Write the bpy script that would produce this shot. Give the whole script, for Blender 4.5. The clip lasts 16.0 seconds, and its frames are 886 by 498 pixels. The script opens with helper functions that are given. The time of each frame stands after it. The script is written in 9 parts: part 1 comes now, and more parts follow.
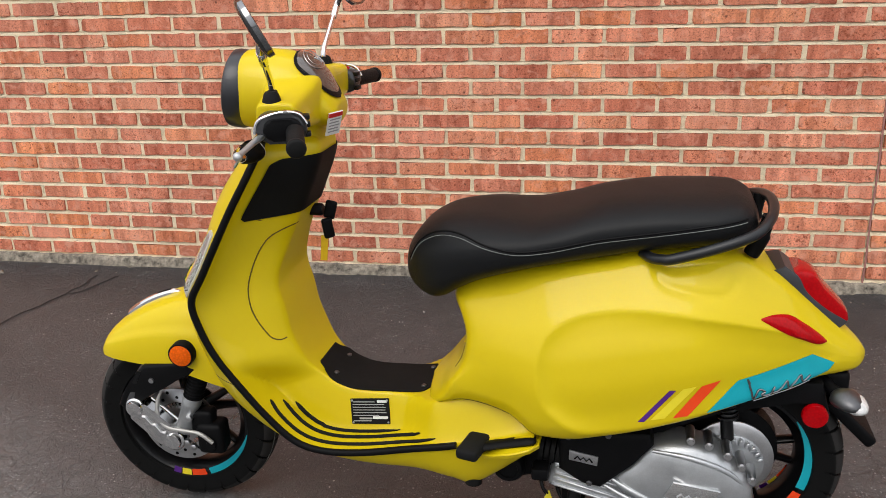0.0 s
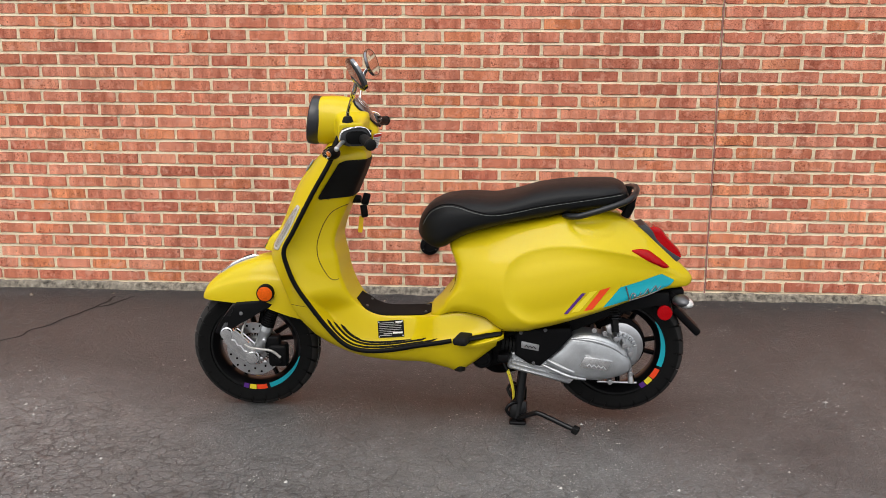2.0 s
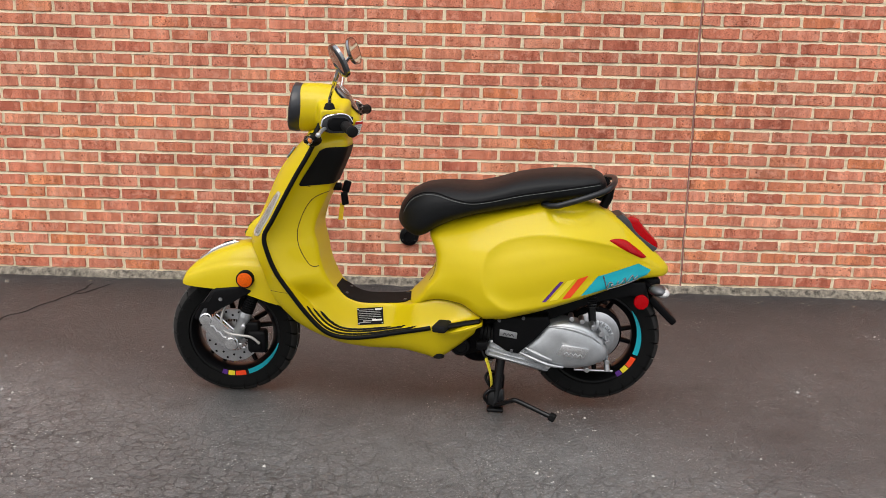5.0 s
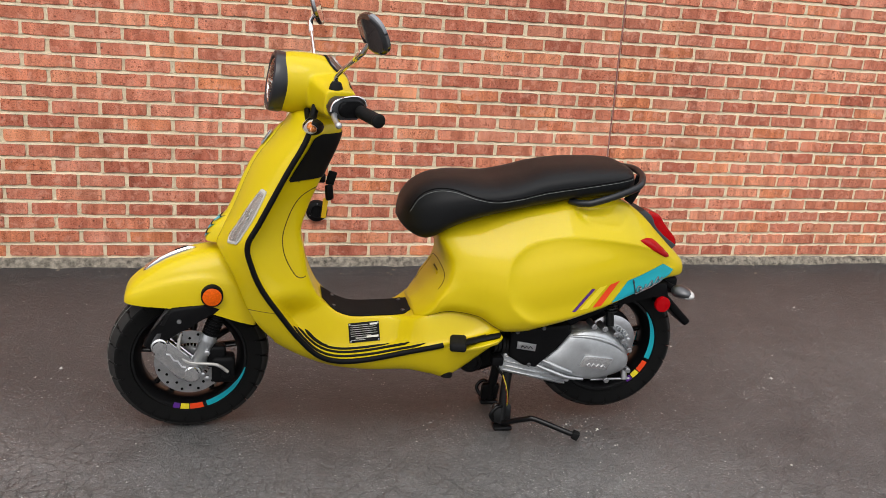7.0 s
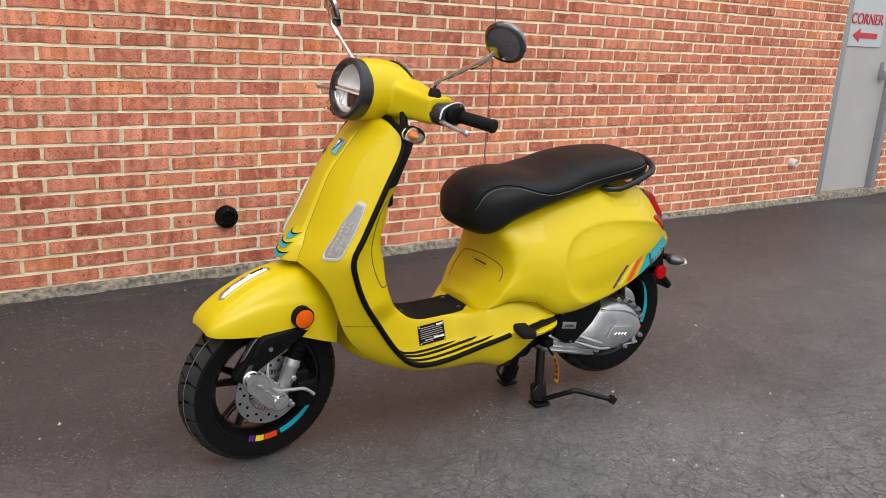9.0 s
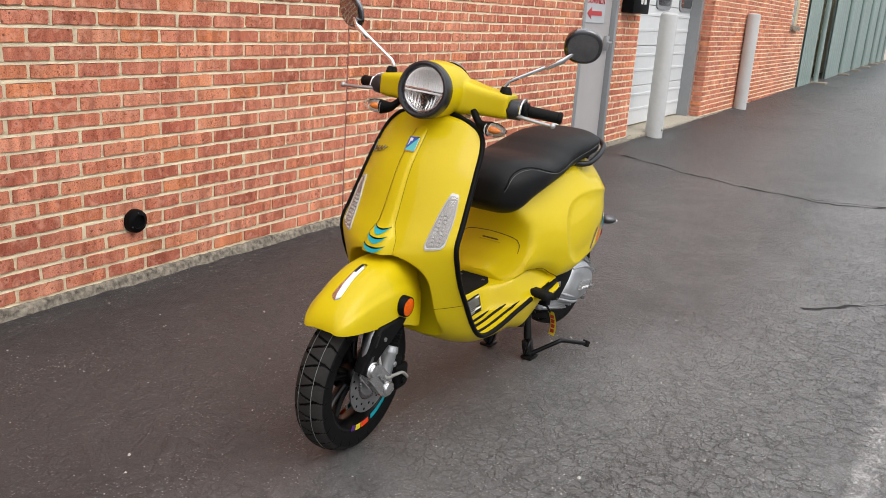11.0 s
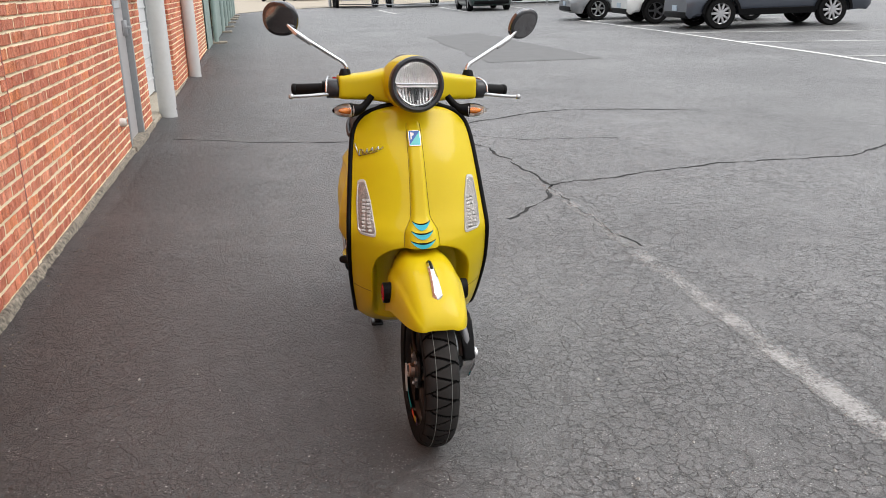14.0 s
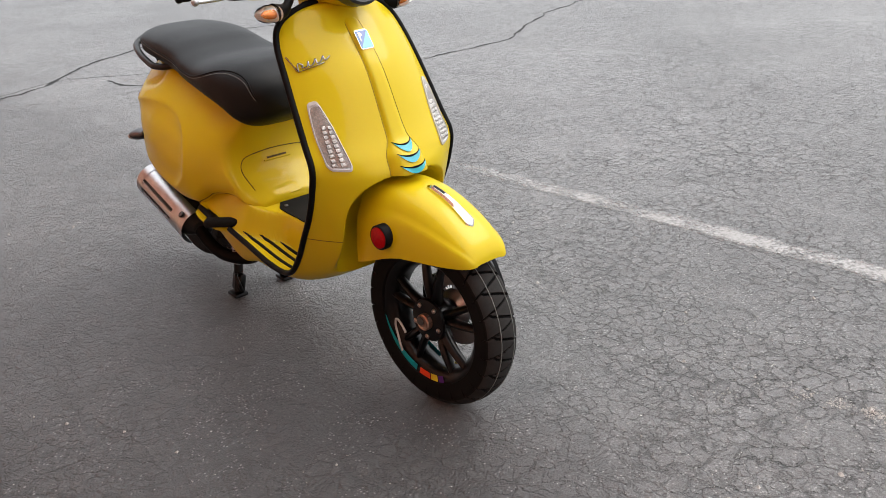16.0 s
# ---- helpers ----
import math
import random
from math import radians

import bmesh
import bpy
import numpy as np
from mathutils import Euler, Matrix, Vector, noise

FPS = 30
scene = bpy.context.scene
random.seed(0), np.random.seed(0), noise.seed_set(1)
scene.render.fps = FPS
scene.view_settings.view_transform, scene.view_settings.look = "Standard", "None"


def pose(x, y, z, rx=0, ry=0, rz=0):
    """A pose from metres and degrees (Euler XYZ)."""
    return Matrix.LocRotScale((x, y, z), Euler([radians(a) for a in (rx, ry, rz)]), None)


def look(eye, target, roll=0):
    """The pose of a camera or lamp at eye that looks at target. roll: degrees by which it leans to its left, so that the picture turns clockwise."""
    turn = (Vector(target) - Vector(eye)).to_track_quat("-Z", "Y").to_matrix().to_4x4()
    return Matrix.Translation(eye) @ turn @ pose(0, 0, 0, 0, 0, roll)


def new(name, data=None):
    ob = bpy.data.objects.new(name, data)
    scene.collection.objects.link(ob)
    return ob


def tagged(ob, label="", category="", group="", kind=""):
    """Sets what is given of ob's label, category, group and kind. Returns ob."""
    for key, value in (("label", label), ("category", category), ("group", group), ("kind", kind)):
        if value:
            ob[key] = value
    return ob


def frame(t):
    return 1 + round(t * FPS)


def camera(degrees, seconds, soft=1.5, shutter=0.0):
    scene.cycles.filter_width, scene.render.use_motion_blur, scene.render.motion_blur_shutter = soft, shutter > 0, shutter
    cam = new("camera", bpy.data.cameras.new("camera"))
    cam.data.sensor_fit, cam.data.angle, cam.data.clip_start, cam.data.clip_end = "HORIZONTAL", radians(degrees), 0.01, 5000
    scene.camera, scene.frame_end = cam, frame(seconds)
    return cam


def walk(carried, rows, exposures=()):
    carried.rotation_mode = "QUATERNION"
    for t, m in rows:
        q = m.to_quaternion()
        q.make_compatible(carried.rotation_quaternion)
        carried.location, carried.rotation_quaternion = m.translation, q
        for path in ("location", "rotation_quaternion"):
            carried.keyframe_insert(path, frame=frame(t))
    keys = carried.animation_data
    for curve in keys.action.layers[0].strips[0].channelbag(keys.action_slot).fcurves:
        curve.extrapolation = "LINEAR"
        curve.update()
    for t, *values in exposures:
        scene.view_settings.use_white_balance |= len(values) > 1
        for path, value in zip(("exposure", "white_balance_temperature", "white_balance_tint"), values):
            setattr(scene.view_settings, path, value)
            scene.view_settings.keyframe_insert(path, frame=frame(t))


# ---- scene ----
cam = camera(54.3, 16.0, soft=0.6)
PATH = [
    (0, (0.551, -3.382, 1.285), (0.206, -1.517, 0.651), -1.5),
    (0.5, (0.446, -3.8, 1.242), (0.236, -1.875, 0.741), -0.7),
    (1, (0.444, -4.183, 1.215), (0.29, -2.24, 0.766), -0.1),
    (1.5, (0.429, -4.436, 1.178), (0.311, -2.484, 0.757), 0.1),
    (2, (0.37, -4.599, 1.178), (0.283, -2.639, 0.791), 0.5),
    (2.5, (0.369, -4.661, 1.18), (0.296, -2.697, 0.81), 0.7),
    (3, (0.376, -4.696, 1.17), (0.302, -2.729, 0.816), 0.8),
    (3.5, (0.367, -4.709, 1.169), (0.293, -2.742, 0.818), 0.8),
    (4, (0.364, -4.705, 1.159), (0.285, -2.738, 0.807), 0.8),
    (4.5, (0.364, -4.697, 1.152), (0.291, -2.732, 0.785), 1.0),
    (5, (0.365, -4.624, 1.156), (0.329, -2.664, 0.76), 1.4),
    (5.2, (0.362, -4.561, 1.141), (0.357, -2.602, 0.739), 1.6),
    (7.3, (-0.498, -4.048, 1.252), (0.088, -2.212, 0.717), 4.2),
    (7.5, (-0.587, -4.034, 1.238), (0.054, -2.217, 0.702), 4.2),
    (8, (-0.873, -4.005, 1.252), (-0.07, -2.259, 0.7), 4.5),
    (8.5, (-1.12, -3.848, 1.233), (-0.137, -2.195, 0.683), 4.5),
    (8.7, (-1.222, -3.776, 1.239), (-0.171, -2.163, 0.699), 4.2),
    (10.8, (-2.286, -3.028, 1.269), (-0.657, -1.998, 0.734), 3.7),
    (11, (-2.354, -2.95, 1.279), (-0.685, -1.992, 0.733), 4.0),
    (11.5, (-2.462, -2.673, 1.269), (-0.699, -1.909, 0.715), 4.1),
    (12, (-2.563, -2.4, 1.261), (-0.724, -1.844, 0.703), 4.1),
    (12.5, (-2.68, -2.088, 1.288), (-0.783, -1.769, 0.739), 3.3),
    (13, (-2.706, -1.772, 1.297), (-0.784, -1.689, 0.75), 2.1),
    (13.5, (-2.75, -1.472, 1.295), (-0.833, -1.623, 0.745), 0.5),
    (14, (-2.784, -1.181, 1.325), (-0.908, -1.546, 0.735), -1.9),
    (14.5, (-2.664, -0.897, 1.314), (-0.857, -1.478, 0.683), -4.0),
    (15, (-2.503, -0.628, 1.281), (-0.796, -1.429, 0.616), -5.5),
    (15.5, (-2.244, -0.415, 1.292), (-0.696, -1.444, 0.552), -5.4),
    (16, (-1.889, -0.325, 1.221), (-0.515, -1.544, 0.429), -4.7),
]
walk(cam, [(t, look(eye, target, roll)) for t, eye, target, roll in PATH], exposures=[(0.0, 0.83), (3.0, 0.82), (8.0, 0.84), (11.0, 0.88), (13.5, 0.89), (14.0, 0.97), (15.0, 1.08), (16.0, 1.23)])

# ---- sky and sun: a bright overcast day ----
world = bpy.data.worlds.new("overcast_sky")
scene.world = world
world.use_nodes = True
wn, wl = world.node_tree.nodes, world.node_tree.links
wn.clear()
sky = wn.new("ShaderNodeTexSky")
sky.sky_type, sky.sun_disc = "NISHITA", False
sky.sun_elevation, sky.sun_rotation = radians(52), radians(200)
sky.air_density, sky.dust_density, sky.ozone_density = 1.0, 6.0, 1.0
veil = wn.new("ShaderNodeMix")
veil.data_type = "RGBA"
veil.inputs[0].default_value = 0.8
wl.new(sky.outputs[0], veil.inputs[6])
# cloud cover: the zenith of an overcast sky is about three times as bright as the horizon
wc = wn.new("ShaderNodeTexCoord")
ws_ = wn.new("ShaderNodeSeparateXYZ")
wl.new(wc.outputs["Generated"], ws_.inputs[0])
cloud = wn.new("ShaderNodeValToRGB")
cloud.color_ramp.elements[0].position, cloud.color_ramp.elements[0].color = 0.0, (5.2, 5.3, 5.5, 1)
cloud.color_ramp.elements[1].position, cloud.color_ramp.elements[1].color = 1.0, (13.5, 13.8, 14.2, 1)
wl.new(ws_.outputs[2], cloud.inputs[0])
wl.new(cloud.outputs[0], veil.inputs[7])
back = wn.new("ShaderNodeBackground")
back.inputs[1].default_value = 0.085
wl.new(veil.outputs[2], back.inputs[0])
wo = wn.new("ShaderNodeOutputWorld")
wl.new(back.outputs[0], wo.inputs[0])

sun = new("sun", bpy.data.lights.new("sun", "SUN"))
sun.data.energy, sun.data.angle, sun.data.color = 0.6, radians(40), (1.0, 0.97, 0.93)
sun.matrix_world = look((-2.5, -7.0, 9.5), (0, 0, 0))


# ---- materials ----


def shader(name):
    m = bpy.data.materials.new(name)
    m.use_nodes = True
    nt = m.node_tree
    return m, nt, nt.nodes, nt.links, nt.nodes["Principled BSDF"]


def noise_tex(n, l, scale, detail=4.0, rough=0.6, coord="Object", stretch=None):
    tc = n.new("ShaderNodeTexCoord")
    tex = n.new("ShaderNodeTexNoise")
    tex.inputs["Scale"].default_value, tex.inputs["Detail"].default_value, tex.inputs["Roughness"].default_value = scale, detail, rough
    if stretch:
        mp = n.new("ShaderNodeMapping")
        mp.inputs["Scale"].default_value = stretch
        l.new(tc.outputs[coord], mp.inputs[0])
        l.new(mp.outputs[0], tex.inputs["Vector"])
    else:
        l.new(tc.outputs[coord], tex.inputs["Vector"])
    return tex


def ramp(n, l, src, stops):
    r = n.new("ShaderNodeValToRGB")
    while len(r.color_ramp.elements) < len(stops):
        r.color_ramp.elements.new(0.5)
    for e, (p, c) in zip(r.color_ramp.elements, stops):
        e.position, e.color = p, (*c, 1) if len(c) == 3 else c
    l.new(src, r.inputs[0])
    return r


def mixc(n, l, fac, a, b, mode="MIX"):
    m = n.new("ShaderNodeMix")
    m.data_type, m.blend_type = "RGBA", mode
    for i, v in ((0, fac), (6, a), (7, b)):
        if hasattr(v, "is_linked"):
            l.new(v, m.inputs[i])
        elif i == 0:
            m.inputs[0].default_value = v
        else:
            m.inputs[i].default_value = (*v, 1)
    return m.outputs[2]


def bump(n, l, bsdf, height, strength=0.2, distance=0.002):
    b = n.new("ShaderNodeBump")
    b.inputs["Strength"].default_value, b.inputs["Distance"].default_value = strength, distance
    l.new(height, b.inputs["Height"])
    l.new(b.outputs[0], bsdf.inputs["Normal"])
    return b


def plain(name, color, rough=0.5, metal=0.0, coat=0.0, vary=0.12, scale=40.0, relief=0.0, coat_rough=0.05, fine=None, spec=0.5):
    """A surface with a soft variation of tone and gloss at two scales."""
    m, nt, n, l, b = shader(name)
    a = noise_tex(n, l, scale)
    f = noise_tex(n, l, fine or scale * 9, 3)
    tone = mixc(n, l, 0.35, a.outputs[0], f.outputs[0])
    lo = tuple(c * (1 - vary) for c in color)
    hi = tuple(min(1, c * (1 + vary)) for c in color)
    r = ramp(n, l, tone, [(0.3, lo), (0.7, hi)])
    l.new(r.outputs[0], b.inputs["Base Color"])
    rr = n.new("ShaderNodeMapRange")
    rr.inputs[3].default_value, rr.inputs[4].default_value = max(0.0, rough - 0.06), min(1, rough + 0.06)
    l.new(f.outputs[0], rr.inputs[0])
    l.new(rr.outputs[0], b.inputs["Roughness"])
    b.inputs["Metallic"].default_value = metal
    b.inputs["Coat Weight"].default_value, b.inputs["Coat Roughness"].default_value = coat, coat_rough
    b.inputs["Specular IOR Level"].default_value = spec
    if relief:
        bump(n, l, b, f.outputs[0], relief, 0.001)
    return m


def glass(name, color=(1, 1, 1), rough=0.02, ior=1.45):
    m, nt, n, l, b = shader(name)
    b.inputs["Base Color"].default_value = (*color, 1)
    b.inputs["Roughness"].default_value, b.inputs["IOR"].default_value = rough, ior
    b.inputs["Transmission Weight"].default_value = 1.0
    b.inputs["Coat Weight"].default_value, b.inputs["Coat Roughness"].default_value = 0.8, 0.02
    return m


def lens_plastic(name, color, rough=0.12):
    """Moulded lens plastic with fine ribs, coloured through."""
    m, nt, n, l, b = shader(name)
    tc = n.new("ShaderNodeTexCoord")
    w = n.new("ShaderNodeTexVoronoi")
    w.inputs["Scale"].default_value = 190
    l.new(tc.outputs["Object"], w.inputs["Vector"])
    lo = tuple(c * 0.72 for c in color)
    r = ramp(n, l, w.outputs["Distance"], [(0.0, color), (0.8, lo)])
    l.new(r.outputs[0], b.inputs["Base Color"])
    b.inputs["Roughness"].default_value = rough
    b.inputs["Coat Weight"].default_value = 0.18
    b.inputs["Coat Roughness"].default_value = 0.03
    b.inputs["Specular IOR Level"].default_value = 0.1
    bump(n, l, b, w.outputs["Distance"], 0.06, 0.0004)
    return m


def body_paint(name):
    m, nt, n, l, b = shader(name)
    a = noise_tex(n, l, 3.0, 2)
    f = noise_tex(n, l, 900.0, 2)
    r = ramp(n, l, a.outputs[0], [(0.3, (0.585, 0.445, 0.0025)), (0.7, (0.615, 0.470, 0.003))])
    l.new(r.outputs[0], b.inputs["Base Color"])
    b.inputs["Roughness"].default_value = 0.5
    b.inputs["Specular IOR Level"].default_value = 0.15
    b.inputs["Coat Weight"].default_value, b.inputs["Coat Roughness"].default_value = 0.42, 0.05
    bump(n, l, b, f.outputs[0], 0.02, 0.0004)
    return m


def brick_mat(name):
    m, nt, n, l, b = shader(name)
    info = n.new("ShaderNodeObjectInfo")
    geo = n.new("ShaderNodeNewGeometry")
    add = n.new("ShaderNodeMath")
    add.operation = "ADD"
    l.new(info.outputs["Random"], add.inputs[0])
    l.new(geo.outputs["Random Per Island"], add.inputs[1])
    fr = n.new("ShaderNodeMath")
    fr.operation = "FRACT"
    l.new(add.outputs[0], fr.inputs[0])
    base = ramp(n, l, fr.outputs[0], [(0.0, (0.460, 0.130, 0.080)), (0.10, (0.540, 0.175, 0.108)), (0.35, (0.620, 0.228, 0.145)), (0.52, (0.580, 0.190, 0.110)), (0.70, (0.660, 0.260, 0.160)), (0.84, (0.650, 0.220, 0.100)), (0.93, (0.600, 0.200, 0.120)), (1.0, (0.490, 0.145, 0.090))])
    tc = n.new("ShaderNodeTexCoord")
    big = n.new("ShaderNodeTexNoise")
    big.inputs["Scale"].default_value, big.inputs["Detail"].default_value = 1.3, 3
    l.new(geo.outputs["Position"], big.inputs["Vector"])
    mp = n.new("ShaderNodeMapping")
    mp.inputs["Scale"].default_value = (30, 30, 4)
    l.new(geo.outputs["Position"], mp.inputs[0])
    streak = n.new("ShaderNodeTexNoise")
    streak.inputs["Scale"].default_value, streak.inputs["Detail"].default_value = 1.0, 3
    l.new(mp.outputs[0], streak.inputs["Vector"])
    fine = n.new("ShaderNodeTexNoise")
    fine.inputs["Scale"].default_value, fine.inputs["Detail"].default_value, fine.inputs["Roughness"].default_value = 160, 4, 0.7
    l.new(geo.outputs["Position"], fine.inputs["Vector"])
    s = ramp(n, l, streak.outputs[0], [(0.36, (0.72, 0.66, 0.64)), (0.43, (0.90, 0.88, 0.87)), (0.50, (1.0, 1.0, 1.0)), (0.56, (1.08, 1.10, 1.10)), (0.64, (1.22, 1.30, 1.32))])
    c = mixc(n, l, 0.75, base.outputs[0], s.outputs[0], "MULTIPLY")
    g = ramp(n, l, big.outputs[0], [(0.3, (0.74, 0.73, 0.74)), (0.5, (1.0, 1.0, 1.0)), (0.7, (1.2, 1.2, 1.17))])
    c = mixc(n, l, 0.8, c, g.outputs[0], "MULTIPLY")
    f = ramp(n, l, fine.outputs[0], [(0.33, (0.34, 0.30, 0.30)), (0.43, (0.95, 0.95, 0.95)), (0.72, (1.35, 1.38, 1.36))])
    c = mixc(n, l, 0.9, c, f.outputs[0], "MULTIPLY")
    # upright bands left by the die, each brick with its own
    bx = n.new("ShaderNodeSeparateXYZ")
    l.new(geo.outputs["Position"], bx.inputs[0])
    wav = n.new("ShaderNodeTexNoise")
    wav.inputs["Scale"].default_value, wav.inputs["Detail"].default_value = 45, 2
    l.new(geo.outputs["Position"], wav.inputs["Vector"])

    def calc(op, x, y):
        k = n.new("ShaderNodeMath")
        k.operation = op
        for i, v in enumerate((x, y)):
            if hasattr(v, "is_linked"):
                l.new(v, k.inputs[i])
            else:
                k.inputs[i].default_value = v
        return k.outputs[0]
    slot = calc("FLOOR", calc("ADD", calc("ADD", calc("MULTIPLY", bx.outputs[0], 19.0), calc("MULTIPLY", fr.outputs[0], 37.0)), calc("MULTIPLY", wav.outputs[0], 1.3)), 0.0)
    pair = n.new("ShaderNodeCombineXYZ")
    l.new(slot, pair.inputs[0])
    l.new(calc("MULTIPLY", fr.outputs[0], 911.0), pair.inputs[1])
    white = n.new("ShaderNodeTexWhiteNoise")
    white.noise_dimensions = "2D"
    l.new(pair.outputs[0], white.inputs["Vector"])
    band = ramp(n, l, white.outputs["Value"], [(0.0, (0.70, 0.64, 0.62)), (0.30, (0.93, 0.91, 0.90)), (0.65, (1.03, 1.04, 1.04)), (0.88, (1.16, 1.24, 1.26)), (1.0, (1.24, 1.40, 1.44))])
    c = mixc(n, l, 0.68, c, band.outputs[0], "MULTIPLY")
    # dark fired patches, on some bricks only
    burn = n.new("ShaderNodeTexNoise")
    burn.inputs["Scale"].default_value, burn.inputs["Detail"].default_value, burn.inputs["Roughness"].default_value = 62, 4, 0.65
    l.new(geo.outputs["Position"], burn.inputs["Vector"])
    bk = ramp(n, l, burn.outputs[0], [(0.57, (0, 0, 0)), (0.62, (0.8, 0.8, 0.8))])
    some = ramp(n, l, calc("FRACT", calc("MULTIPLY", fr.outputs[0], 13.0), 0.0), [(0.50, (0, 0, 0)), (0.56, (1, 1, 1))])
    c = mixc(n, l, mixc(n, l, 1.0, bk.outputs[0], some.outputs[0], "MULTIPLY"), c, (0.26, 0.060, 0.028))
    pp = n.new("ShaderNodeTexNoise")
    pp.inputs["Scale"].default_value, pp.inputs["Detail"].default_value, pp.inputs["Roughness"].default_value, pp.inputs["Distortion"].default_value = 24, 4, 0.6, 0.6
    l.new(geo.outputs["Position"], pp.inputs["Vector"])
    pr = ramp(n, l, pp.outputs[0], [(0.52, (0, 0, 0)), (0.60, (0.32, 0.32, 0.32)), (0.70, (0.62, 0.62, 0.62))])
    c = mixc(n, l, pr.outputs[0], c, (0.78, 0.38, 0.27))
    # burnt spots and pits
    pit = n.new("ShaderNodeTexVoronoi")
    pit.inputs["Scale"].default_value = 34
    l.new(geo.outputs["Position"], pit.inputs["Vector"])
    prnd = n.new("ShaderNodeSeparateColor")
    l.new(pit.outputs["Color"], prnd.inputs[0])
    pk = ramp(n, l, prnd.outputs[0], [(0.78, (0, 0, 0)), (0.82, (0.85, 0.85, 0.85))])
    dotp = ramp(n, l, pit.outputs["Distance"], [(0.10, (1, 1, 1)), (0.22, (0, 0, 0))])
    c = mixc(n, l, mixc(n, l, 1.0, pk.outputs[0], dotp.outputs[0], "MULTIPLY"), c, (0.13, 0.045, 0.03))
    l.new(c, b.inputs["Base Color"])
    b.inputs["Roughness"].default_value = 0.88
    b.inputs["Specular IOR Level"].default_value = 0.25
    rel = mixc(n, l, 0.45, fine.outputs[0], white.outputs["Value"], "ADD")
    bump(n, l, b, rel, 0.8, 0.005)
    return m


def mortar_mat(name, color=(0.95, 0.80, 0.56), blotch=(0.88, 1.05), scale=5.0):
    m, nt, n, l, b = shader(name)
    a = noise_tex(n, l, scale, 4)
    f = noise_tex(n, l, 130.0, 6, 0.8)
    r = ramp(n, l, a.outputs[0], [(0.3, tuple(c * blotch[0] for c in color)), (0.7, tuple(c * blotch[1] for c in color))])
    fr = ramp(n, l, f.outputs[0], [(0.34, (0.45, 0.42, 0.39)), (0.43, (1.0, 1.0, 1.0)), (0.66, (1.15, 1.15, 1.15))])
    c = mixc(n, l, 0.62, r.outputs[0], fr.outputs[0], "MULTIPLY")
    l.new(c, b.inputs["Base Color"])
    b.inputs["Roughness"].default_value = 0.95
    bump(n, l, b, f.outputs[0], 1.0, 0.010)
    return m


